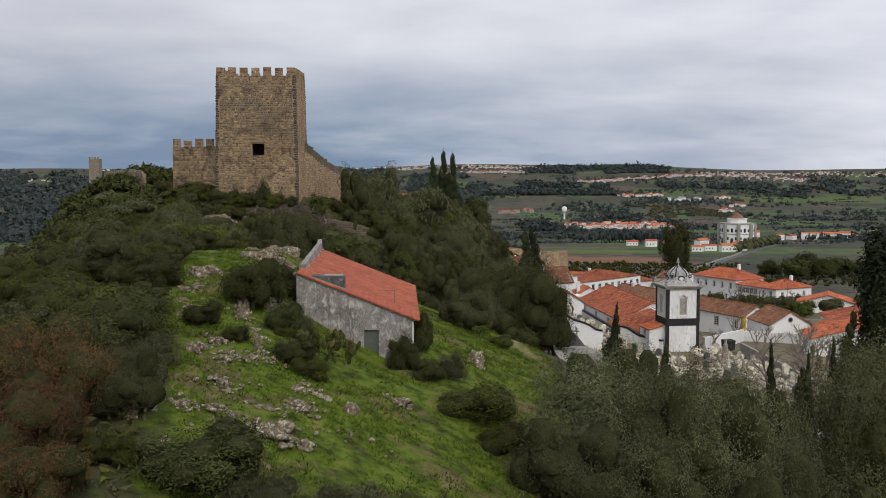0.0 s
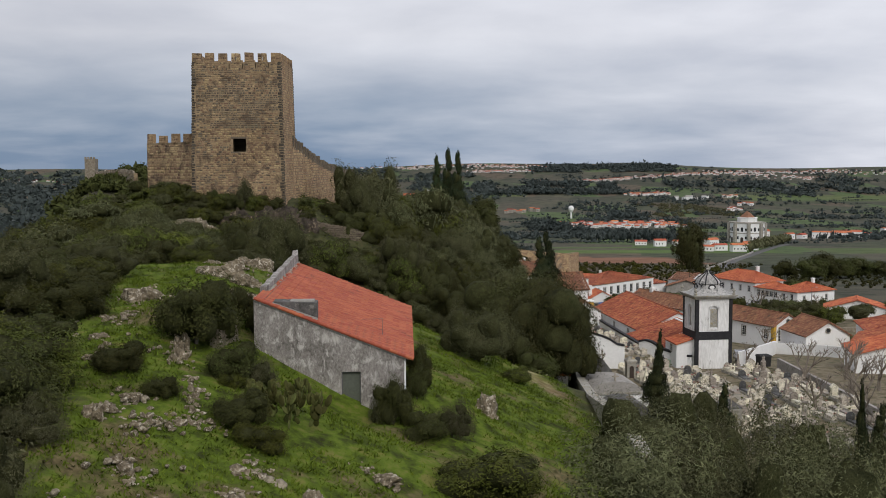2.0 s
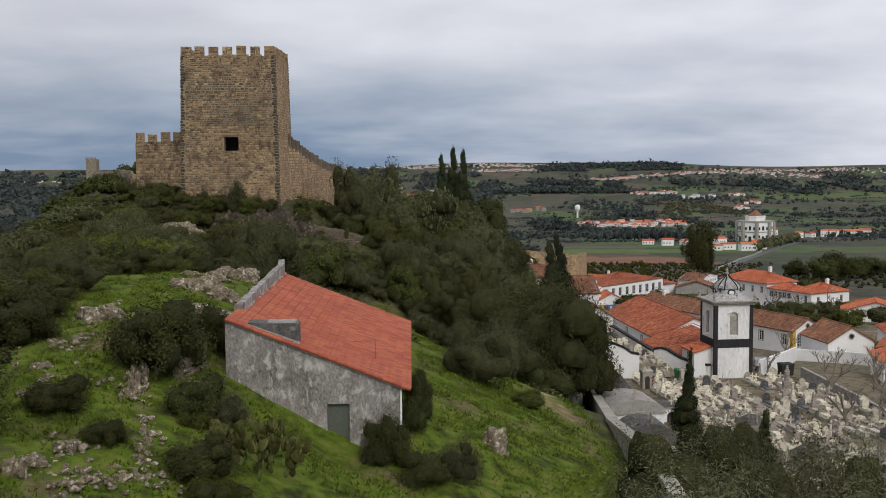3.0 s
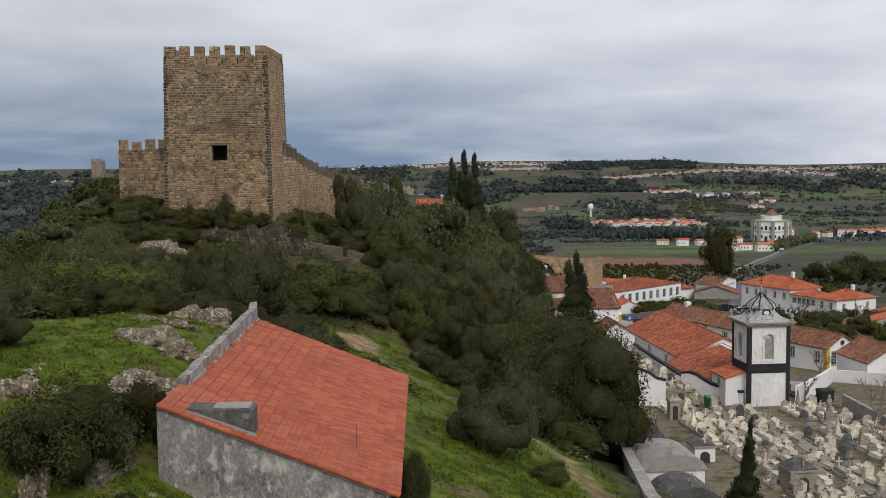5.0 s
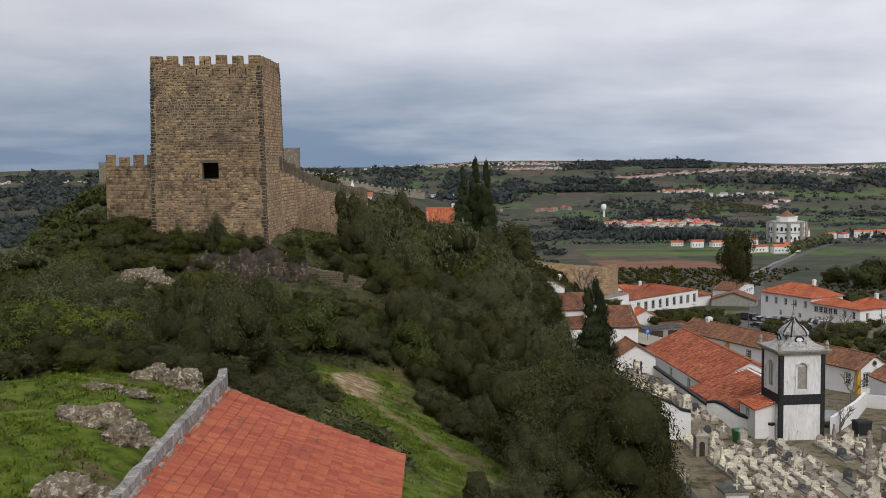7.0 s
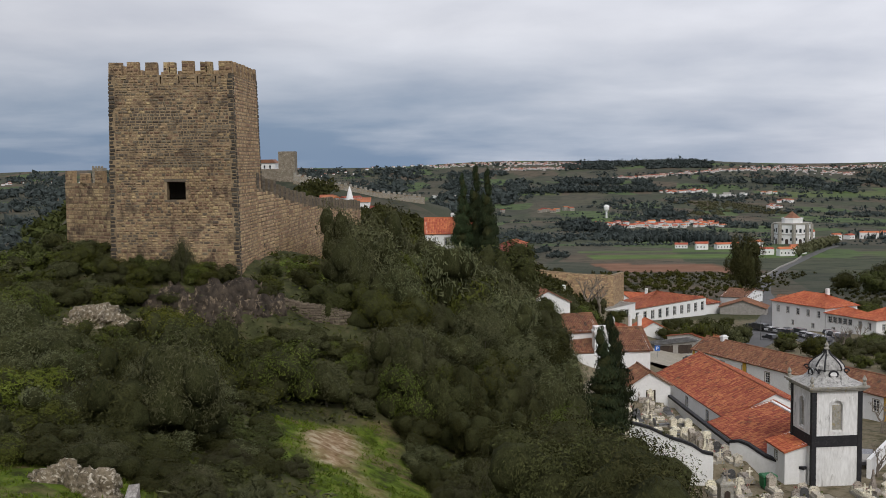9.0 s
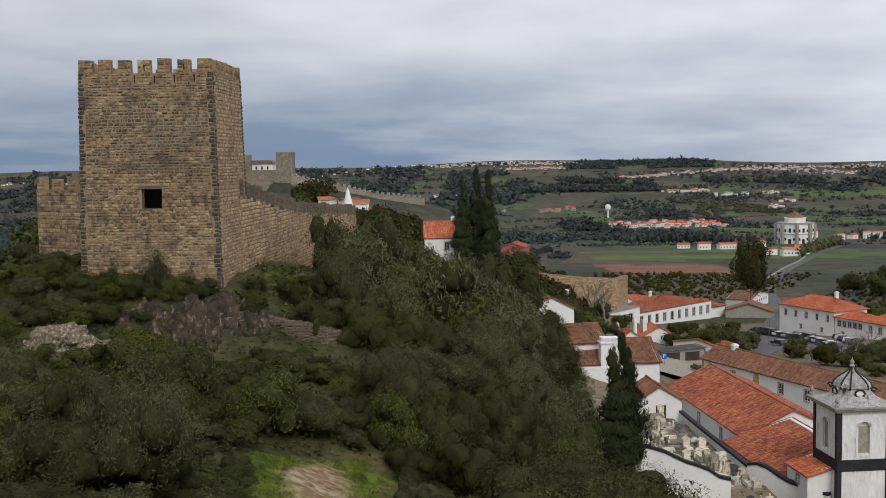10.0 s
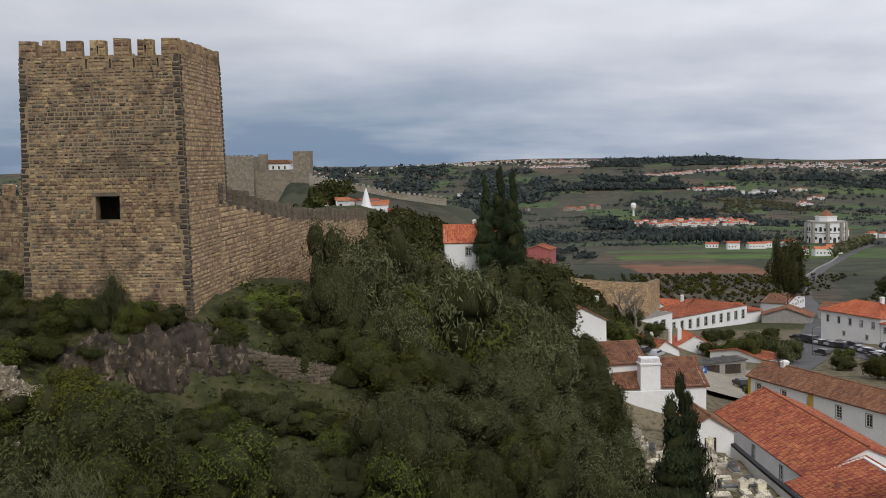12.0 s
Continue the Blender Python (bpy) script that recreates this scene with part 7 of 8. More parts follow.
def plant_thicket():
    rng = random.Random(3)
    stand = []
    y = 36.0
    while y < 262:
        x = -66.0
        step = 3.5 if y < 165 else 4.6
        while x < 30:
            px, py = x + rng.uniform(-1.4, 1.4), y + rng.uniform(-1.4, 1.4)
            x += step
            edge = np.interp(py, [36, 60, 95, 120, 135, 150, 165, 200, 262], [2, 4, 9, 8.5, 10.5, 11, 10.5, 8.5, 3])
            left = np.interp(py, [36, 60, 110, 160, 200, 262], [-34, -40, -46, -50, -48, -44])
            if px > edge or px < left or (py < 48 and px > -12):
                continue
            if py > 172 and px < -18:
                continue
            r = rng.uniform(1.7, 2.9)
            tall = rng.uniform(0.8, 1.15)
            east = px > -9
            if 112 < py < 152 and -16 < px < 13:
                r, tall = rng.uniform(1.8, 3.0), rng.uniform(1.0, 1.7)
            if py > 158 and px > -12:
                r, tall = rng.uniform(2.2, 3.4), rng.uniform(1.1, 1.8)
            if 142 < py < 170 and px < -28:
                r, tall = rng.uniform(0.9, 1.4), rng.uniform(0.6, 0.8)
            if 140 < py < 150 and -13 <= px < -3:
                r, tall = rng.uniform(1.6, 2.1), rng.uniform(0.65, 0.85)
            if 138 < py < 156 and -32 < px < -13:
                r, tall = rng.uniform(1.2, 1.9), rng.uniform(0.75, 1.0)
            if py < 100 and px < -14:
                r, tall = rng.uniform(1.5, 2.5), rng.uniform(0.65, 0.95)
            if not clear_of(px, py, r):
                continue
            if py > 150 and east:
                kind = rng.choices(("olive", "dark", "green", "twig"), (8, 1.5, 2.5, 1))[0]
            elif east:
                kind = rng.choices(("dark", "olive", "green", "twig"), (2.5, 6, 3, 1))[0]
            else:
                kind = rng.choices(("dark", "green", "olive", "lime", "twig"), (4, 5, 3, 1.2, 1.5))[0]
            if kind == "twig" and py > 134:
                kind = "olive"
            if kind == "lime" and px < -27 and py > 125:
                kind = "green"
            if 108 < py < 122 and -32 < px < -18 and rng.random() < 0.55:
                kind = "lime"
            if py < 57 and px < -9 and px > -22:
                continue
            near = px > -32 and py < 160
            put(rng.choice((NEAR_BUSHES if near else BUSHES)[kind]), px, py, r / 2.1, tall)
            stand.append((px, py, r))
        y += step
    # low growth in the gaps
    for _ in range(1500):
        px, py, r = rng.uniform(-34, 12), rng.uniform(100, 160), rng.uniform(1.1, 1.7)
        if px > np.interp(py, [100, 120, 135, 150, 160], [8.5, 8.5, 10.5, 11, 10.5]) or not clear_of(px, py, r):
            continue
        if any(math.hypot(px - a, py - c) < 0.62 * q + 0.5 * r for a, c, q in stand):
            continue
        put(rng.choice(BUSHES[rng.choices(("dark", "green", "olive"), (4, 4, 3))[0]]), px, py, r / 2.1, rng.uniform(0.6, 0.9))
        stand.append((px, py, r))


plant_thicket()

# plants that stand by themselves in the meadow and below it
for kind, x, y, r, h in (("brown", -13.6, 45.5, 2.6, 3.8), ("brown", -16.6, 49.0, 2.8, 4.6), ("brown", -13.4, 50.6, 2.2, 3.6), ("brown", -19.5, 52.5, 2.8, 4.2), ("brown", -16.0, 53.6, 2.4, 3.6), ("brown", -11.8, 42.8, 1.8, 2.4), ("green", -10.8, 46.6, 1.2, 1.3), ("dark", -9.4, 73.2, 2.3, 3.3), ("dark", -8.2, 77.6, 1.4, 2.4), ("dark", 0.2, 74.0, 1.15, 2.5), ("twig", -0.4, 73.9, 0.7, 1.6), ("green", 4.6, 66.6, 2.6, 2.3), ("green", 6.6, 63.5, 2.2, 1.9), ("dark", 5.6, 69.5, 1.7, 1.8), ("dark", 1.9, 72.2, 1.2, 1.5),
                         ("twig", 3.1, 73.6, 1.2, 1.9), ("olive", 4.9, 92.6, 2.4, 3.7), ("olive", 7.6, 111.0, 2.6, 4.6), ("dark", 10.4, 107.6, 1.8, 2.4), ("olive", -11.2, 51.2, 2.0, 3.2), ("dark", -7.0, 46.5, 2.8, 2.8), ("twig", -4.4, 46.0, 2.3, 2.0), ("twig", -1.2, 48.0, 2.6, 2.0), ("twig", 2.0, 49.5, 2.2, 1.9), ("dark", -11.2, 66.5, 1.3, 1.5), ("dark", -9.0, 64.8, 0.9, 1.0),
                         ("green", -4.6, 63.0, 1.1, 1.1), ("dark", -5.6, 64.4, 1.3, 1.7), ("green", -6.8, 68.8, 0.8, 0.8), ("dark", -13.6, 60.0, 2.2, 2.6), ("green", -14.6, 64.0, 2.4, 2.6), ("dark", -15.4, 68.0, 2.0, 2.2), ("twig", -12.2, 58.0, 1.6, 1.6),
                         ("olive", 13.4, 70.0, 3.0, 5.2), ("green", 7.6, 92.0, 1.1, 0.9), ("green", 6.0, 102.5, 1.2, 1.0), ("green", -17.5, 112.0, 2.2, 2.2), ("dark", -20.0, 110.0, 2.2, 2.2), ("dark", -14.8, 114.0, 2.0, 2.2), ("olive", -18.5, 107.0, 2.2, 2.0), ("green", -18.5, 84.5, 2.2, 2.0), ("dark", -17.0, 80.5, 1.8, 1.8), ("olive", -19.0, 89.0, 2.4, 2.4), ("dark", -16.5, 75.5, 2.2, 2.2), ("green", -19.5, 78.0, 2.2, 2.2), ("dark", -20.5, 83.0, 2.4, 2.4), ("feather", 4.5, 156.0, 2.6, 5.5), ("feather", 8.0, 153.5, 2.8, 6.0), ("olive", 10.6, 152.0, 2.8, 4.5), ("feather", 6.2, 163.0, 2.8, 6.5), ("olive", 9.2, 168.0, 3.0, 5.0), ("olive", 11.4, 162.5, 2.6, 4.0), ("olive", 11.2, 172.0, 2.4, 3.6), ("olive", 4.2, 172.0, 3.2, 7.0), ("olive", 9.4, 184.0, 2.6, 4.0), ("dark", 11.8, 147.0, 2.0, 2.6), ("olive", 13.6, 66.0, 3.0, 5.6), ("olive", 16.4, 69.0, 3.0, 6.4), ("feather", 20.4, 72.0, 3.4, 8.0), ("olive", 22.6, 76.0, 3.4, 8.0), ("feather", 23.0, 71.0, 3.2, 7.5), ("feather", 26.5, 66.0, 3.4, 8.0), ("feather", 30.0, 72.0, 3.6, 9.0), ("feather", 24.0, 80.0, 3.0, 8.5), ("feather", 29.0, 85.0, 3.4, 11.0), ("feather", 34.0, 89.0, 3.8, 12.5), ("feather", 38.5, 95.0, 4.0, 13.5), ("feather", 42.0, 100.0, 4.0, 13.5), ("olive", 9.2, 58.0, 3.2, 5.0), ("olive", 12.6, 57.5, 3.4, 5.6), ("olive", 17.5, 64.0, 4.0, 8.0), ("olive", 20.0, 57.0, 3.8, 7.2), ("olive", 22.0, 70.0, 3.6, 8.5), ("olive", 14.0, 63.0, 3.0, 7.0), ("feather", 9.6, 61.0, 3.2, 8.0), ("feather", 12.8, 65.0, 3.0, 7.0), ("olive", 24.5, 63, 4.0, 8.0), ("dark", 29, 68, 3.6, 8.5), ("feather", 26.0, 74, 3.0, 8.5), ("dark", 33.0, 73.0, 3.6, 9.5), ("feather", 34.0, 82, 3.0, 8.5), ("dark", 36.0, 66, 3.6, 8), ("dark", 31.5, 78.0, 3.0, 9.5), ("dark", 37.5, 80.0, 3.2, 10),
                         ("olive", 13.6, 77.0, 3.5, 5.2), ("olive", 16.8, 79.5, 2.8, 5.6), ("feather", 21.4, 82.0, 3.2, 12.0), ("olive", 23.6, 81.0, 3.4, 11.6), ("olive", 26.8, 84.0, 3.4, 11.0), ("feather", 25.0, 78.0, 3.2, 11.5),
                         ("olive", -9.4, 138.4, 1.7, 2.0), ("dark", -7.4, 140.0, 1.7, 2.1), ("olive", -5.0, 141.4, 1.8, 2.4), ("dark", -2.6, 142.2, 1.8, 2.4), ("green", -8.6, 147.3, 1.4, 1.2), ("dark", -8.4, 150.4, 1.1, 0.8), ("green", -6.6, 150.6, 1.2, 0.8), ("dark", -4.9, 149.8, 1.5, 1.5), ("dark", -10.6, 150.0, 1.1, 0.8), ("olive", -11.6, 148.4, 1.3, 1.2), ("green", -6.4, 148.0, 1.4, 1.4),
                         ("dark", -14.6, 105.4, 1.8, 1.8), ("olive", -12.2, 105.0, 1.7, 1.7), ("dark", -10.0, 105.0, 1.6, 1.6), ("green", -16.6, 104.6, 1.7, 1.6), ("dark", -13.2, 108.0, 1.9, 2.0), ("dark", -9.2, 125.0, 1.3, 1.3), ("dark", -8.6, 120.6, 1.6, 1.5), ("dark", -7.6, 116.4, 1.7, 1.6), ("twig", -6.4, 118.6, 1.3, 1.2), ("olive", 0.2, 133.0, 1.7, 2.0), ("dark", -0.4, 138.0, 1.9, 2.3), ("dark", 1.0, 128.4, 1.6, 1.9), ("olive", 2.4, 124.4, 1.6, 1.9), ("dark", -12.4, 149.6, 1.2, 1.3), ("green", -13.4, 147.6, 1.4, 1.3), ("dark", -9.6, 148.6, 1.2, 1.0), ("dark", -15.6, 147.0, 1.4, 1.2), ("olive", -18.0, 147.4, 1.4, 1.2), ("dark", 1.3, 77.2, 0.7, 1.9), ("dark", 1.35, 79.6, 0.8, 2.1), ("dark", 1.3, 82.4, 0.7, 1.8), ("dark", -6.9, 69.4, 1.3, 2.0), ("twig", -5.8, 70.0, 1.0, 1.6),
                         ("dark", -10.6, 117, 1.6, 1.8), ("twig", -8.9, 113, 1.6, 1.6), ("twig", -6.4, 107.6, 1.5, 1.5), ("dark", -10.8, 108, 1.8, 2.0), ("twig", -7.9, 104.0, 1.5, 1.8),
                         ("dark", -22.6, 151.6, 1.5, 1.8), ("green", -20.0, 152.4, 1.3, 1.7), ("dark", -14.2, 153.4, 1.3, 1.6), ("green", -24.6, 150.8, 1.5, 1.7), ("olive", -26.6, 150.6, 1.5, 1.9), ("dark", -15.4, 148.0, 0.8, 0.9), ("twig", -21.4, 152.6, 1.2, 3.4), ("dark", -25.3, 153.3, 1.0, 1.8), ("dark", -23.0, 153.0, 1.2, 1.5), ("dark", -27.4, 153.0, 1.6, 1.8), ("dark", -18.0, 153.6, 1.3, 1.8), ("green", -19.4, 152.6, 1.4, 1.5), ("green", -13.5, 164.5, 1.3, 0.9), ("green", -12.4, 169, 1.5, 0.9), ("green", -14.3, 171, 1.1, 0.8), ("green", -13.0, 160.5, 1.0, 0.8), ("dark", -14.6, 157.6, 1.1, 1.3), ("dark", -11.6, 158.2, 1.4, 1.8), ("dark", -19.6, 148.2, 0.9, 1.0), ("green", -14.0, 149.0, 0.9, 1.0), ("dark", -16.6, 154.0, 1.0, 1.2), ("dark", -21.8, 150.2, 1.1, 1.2)):
    base = FINE[kind]
    r0, h0 = (3.2, 8.5) if kind == "feather" else (3.2, 4.6) if kind == "olive" else (2.1, 2.9)
    put(base, x, y, r / r0, (h / h0) / (r / r0))

# the big evergreen oaks below the track
OAK = bush_kind(31, LEAF_OAK, "holm_oak", "broad dark holm oak below the track", "tree", "oaks below the track", r=4.2, h=6.6, count=24000, size=0.15, n=20, core=0.78, clumps=14)
for x, y, s, tall in ((12.0, 113.2, 1.02, 1.38), (8.6, 118.0, 0.98, 1.3), (12.4, 119.5, 0.9, 1.3), (13.2, 126, 0.95, 1.25), (14.2, 133, 0.9, 1.2), (9.6, 127, 0.95, 1.2), (15.0, 139, 0.8, 1.15), (8.4, 134, 0.95, 1.05), (11.6, 137, 0.9, 1.1)):
    put(OAK, x, y, s, tall)
MAGNOLIA = bush_kind(33, LEAF_DARK, "magnolia", "glossy dark broad-leaved tree", "tree", r=4.6, h=12, count=14000, size=0.34, n=14, core=0.88)
put(MAGNOLIA, 7.8, 194, 0.92, 0.98)
put(MAGNOLIA, 10.2, 158, 0.55, 0.75)
put(MAGNOLIA, 10.6, 178, 0.6, 0.75)


def cypress_kind(seed, name, label, high, r, count, size, tip=0.18):
    rng = random.Random(seed)
    lobes = []
    n = 11
    for i in range(n):
        k = i / (n - 1)
        w = r * (0.75 + 0.3 * math.sin(math.pi * min(1, k * 1.2))) * (1 - max(0, k - 0.45) / 0.55 * (1 - tip))
        lobes.append((rng.uniform(-0.18, 0.18) * r, rng.uniform(-0.18, 0.18) * r, high * (0.09 + 0.86 * k), w, w, high * 0.085))
    return plant(name, label, "tree", foliage(name + "_crown", seed, lobes, count, size, LEAF_CYPRESS, slim=0.4, core=0.86, upright=0.6, ragged=0.13), Build().tube([(0, 0, -0.5), (0, 0, high * 0.3)], [0.28, 0.2], 7), "cypresses")


CYP = [cypress_kind(40, "cypress", "tall slender dark cypress", 12, 1.35, 9000, 0.24), cypress_kind(41, "cypress", "tall slender dark cypress", 12, 1.5, 9000, 0.24, 0.3)]
TALL_CYP = cypress_kind(43, "cypress", "very tall narrow cypress on the village slope", 20, 2.2, 15000, 0.34, 0.4)
for k, x, y, s, tall in ((1, 13.9, 145.8, 1.2, 0.82), (1, 15.1, 149.3, 1.08, 0.96), (0, 16.2, 88.2, 0.6, 1.05), (0, 26.0, 80.0, 0.72, 1.7), (0, 31.3, 88, 0.6, 1.75), (1, 19.3, 84, 0.62, 1.0), (1, 20.6, 86, 0.55, 0.95), (0, 38.0, 101, 0.75, 1.3), (1, 41.5, 106, 1.0, 1.15), (0, 24.0, 88, 0.55, 1.3), (1, 33.5, 96, 0.75, 1.1), (0, 29.0, 84.0, 0.6, 1.2)):
    put(CYP[k], x, y, s, tall)
for x, y, top in ((1.2, 288, 1.0), (4.0, 288.3, 2.6), (6.3, 284, 1.9)):
    g = ground_z(x, y)
    put(TALL_CYP, x, y, 1.0, (top - g) / 20, label="very tall narrow cypress on the village slope")
# the great dark conifer beside the cemetery
PINE = bush_kind(45, LEAF_CYPRESS, "cedar", "tall dark spreading conifer", "tree", r=3.4, h=15, count=13000, size=0.42, n=16, core=0.8)
put(PINE, 46.0, 107, 1.15, 1.1)
put(PINE, 50.5, 112, 1.1, 0.95)


def bare_tree(name, seed, high, spread, label, group, depth=4):
    rng = random.Random(seed)
    b = Build()

    def grow(p, d, length, r, level):
        q = p + d * length
        mid = p.lerp(q, 0.5) + Vector((rng.uniform(-1, 1), rng.uniform(-1, 1), rng.uniform(-0.4, 0.6))) * length * 0.08
        b.tube([p, mid, q], [r, r * 0.82, r * 0.62], 5 if level < 2 else 3)
        if level >= depth:
            return
        for _ in range(3 if level < 3 else 4):
            e = (d + Vector((rng.uniform(-1, 1), rng.uniform(-1, 1), rng.uniform(-0.15, 0.8))) * spread).normalized()
            grow(p.lerp(q, rng.uniform(0.6, 1.0)), e, length * rng.uniform(0.55, 0.8), r * 0.55, level + 1)

    grow(Vector((0, 0, -0.4)), Vector((0, 0, 1)), high * 0.34, high * 0.036, 0)
    t = thing(name, Matrix(), label, "tree", group)
    part("crown", b, PALE_BARK, t)
    return t


BARE = bare_tree("bare_tree", 3, 9, 0.85, "leafless tree with a fan of pale twigs", "bare trees in the village")
for x, y, s in ((57.5, 203.5, 0.75), (48.0, 155.5, 1.0), (52.0, 150, 1.0), (55, 160, 0.95), (50.5, 143, 1.0), (53.5, 137, 1.0), (56, 152, 0.9), (45.5, 172.5, 0.6), (44, 140, 0.8), (47, 134, 0.85), (41, 98, 1.0), (36, 92, 0.9), (44, 120, 0.9), (33, 345, 1.7), (37, 352, 1.5), (66, 214, 0.7), (60.0, 240, 0.6), (84, 300, 1.2), (104, 345, 0.8), (112, 336, 0.8), (72, 196, 0.7)):
    put(BARE, x, y, s)
# garden trees and hedges among the houses
rng = random.Random(21)
for x, y, s, tall, kind in ((62, 340, 1.7, 1.2, "green"), (65, 344, 1.9, 1.3, "dark"), (59, 345, 1.6, 1.1, "green"), (70, 335, 1.5, 1.1, "olive"), (55, 350, 1.4, 1.0, "green"), (78, 300, 1.6, 1.1, "green"), (82, 296, 1.4, 1.0, "dark"), (88, 303, 1.5, 1.0, "olive"), (37, 357, 1.5, 1.1, "olive"), (41, 350, 1.4, 1.0, "green"), (28, 300, 1.5, 1.1, "green"), (33, 305, 1.2, 1.0, "olive"), (66, 358, 1.5, 1.0, "green"), (71, 361, 1.7, 1.0, "green"), (76, 356, 1.5, 0.9, "dark"), (64, 398, 1.6, 0.8, "dark"), (69, 402, 1.5, 0.8, "dark"), (81, 330, 1.3, 1.0, "green"), (77, 318, 1.4, 0.9, "dark"), (60, 300, 1.5, 0.9, "green"), (20, 232, 1.6, 0.9, "green"), (13, 234, 1.5, 0.9, "dark"), (25, 240, 1.3, 0.8, "green"), (30, 262, 1.2, 0.8, "dark"), (68, 224, 1.2, 0.7, "green"), (71, 205, 1.3, 0.9, "dark"), (90, 262, 1.6, 0.9, "green"), (100, 272, 1.7, 0.8, "olive"), (112, 280, 1.8, 0.9, "green"), (120, 300, 1.8, 0.9, "dark"), (128, 290, 2.0, 1.0, "green"), (104, 300, 1.6, 0.8, "olive"), (92, 310, 1.4, 0.8, "green"), (140, 310, 2.2, 1.0, "dark"), (118, 322, 1.5, 0.8, "green"), (24, 310, 1.8, 0.9, "olive"), (17, 330, 1.9, 1.0, "dark"), (12, 320, 2.2, 1.0, "green"), (8, 345, 2.4, 1.0, "olive"), (2, 330, 2.2, 1.0, "dark"), (-4, 352, 2.5, 1.0, "green"), (10, 372, 2.3, 1.0, "dark"), (45, 414, 2.0, 1.0, "green"), (38, 430, 2.2, 1.0, "olive"), (30, 420, 2.2, 1.0, "dark"), (84, 410, 1.4, 0.7, "dark"), (135, 420, 2.0, 1.0, "green"), (140, 440, 2.2, 1.1, "dark"), (132, 405, 1.8, 0.9, "olive"), (48, 270, 1.2, 0.9, "green"), (57, 262, 1.2, 0.9, "twig"), (62, 252, 1.1, 0.8, "green"), (79, 246, 1.3, 0.8, "twig"), (70, 240, 1.2, 0.7, "green"), (93, 305, 1.3, 0.9, "dark"), (94.6, 290, 1.4, 0.9, "olive"), (111, 325, 1.5, 0.9, "dark"), (81, 278, 1.2, 0.8, "green"), (84, 269, 1.2, 0.8, "dark"), (90.7, 316, 1.2, 1.0, "twig"), (92, 276, 1.4, 0.8, "green"), (115, 352, 1.2, 0.8, "dark"), (105, 334, 1.3, 0.9, "twig"), (99, 324, 1.3, 0.9, "green"), (86, 296, 1.2, 0.8, "twig"), (102, 296, 1.5, 0.9, "dark"), (88, 284, 1.3, 0.7, "green"), (97, 312, 1.2, 0.9, "olive"), (107, 342, 1.1, 0.9, "dark")):
    put(rng.choice(BUSHES[kind]), x, y, s, tall)
EUC = bush_kind(51, LEAF_OAK, "eucalyptus", "tall loose-crowned eucalyptus behind the houses", "tree", r=6.0, h=17, count=14000, size=0.5, n=14, core=0.5, deep=0.4)
put(EUC, 107, 480, 1.15, 1.15, sink=-4.5)
DARKWOOD = bush_kind(52, LEAF_DARK, "stone_pine", "dark rounded pine beyond the village", "tree", "pines beyond the village", r=6, h=9, count=5000, size=0.6, n=9)
for x, y, s in ((186, 560, 1.3), (198, 575, 1.4), (211, 580, 1.3), (222, 590, 1.2), (205, 600, 1.5), (236, 600, 1.0), (182, 590, 1.1), (246, 560, 0.9), (228, 565, 1.0)):
    put(DARKWOOD, x, y, s, 0.9)


def make_cactus(x, y):
    """A prickly pear: flat pads growing out of one another."""
    t = thing("prickly_pear", pose(x, y, ground_z(x, y) - 0.1), "large prickly pear cactus with stacked flat pads", "cactus")
    t.scale = (1.25, 1.25, 1.45)
    rng = random.Random(14)
    v, f = ico(2)
    pads = [mesh_np("pad", v * np.array([0.13, 0.03, 0.21]) * s + np.array([0, 0, 0.19 * s]), f, LEAF_CACTUS, smooth=True) for s in (0.6, 0.78, 0.95)]
    tips = [(Vector((rng.uniform(-1.3, 1.2), rng.uniform(-0.7, 0.7), 0.0)), 0) for _ in range(15)]
    n = 0
    while tips and n < 299:
        p, level = tips.pop(0)
        for _ in range(1 if level == 0 else 2):
            m = Matrix.Translation(p) @ pose(0, 0, 0, rng.uniform(-38, 38), rng.uniform(-38, 38), rng.uniform(0, 360))
            part("pad", pads[rng.randrange(3)], None, t, at=m)
            n += 1
            if level < 6:
                tips.append((m @ Vector((rng.uniform(-0.05, 0.05), 0, 0.28)), level + 1))


make_cactus(-4.2, 66.4)


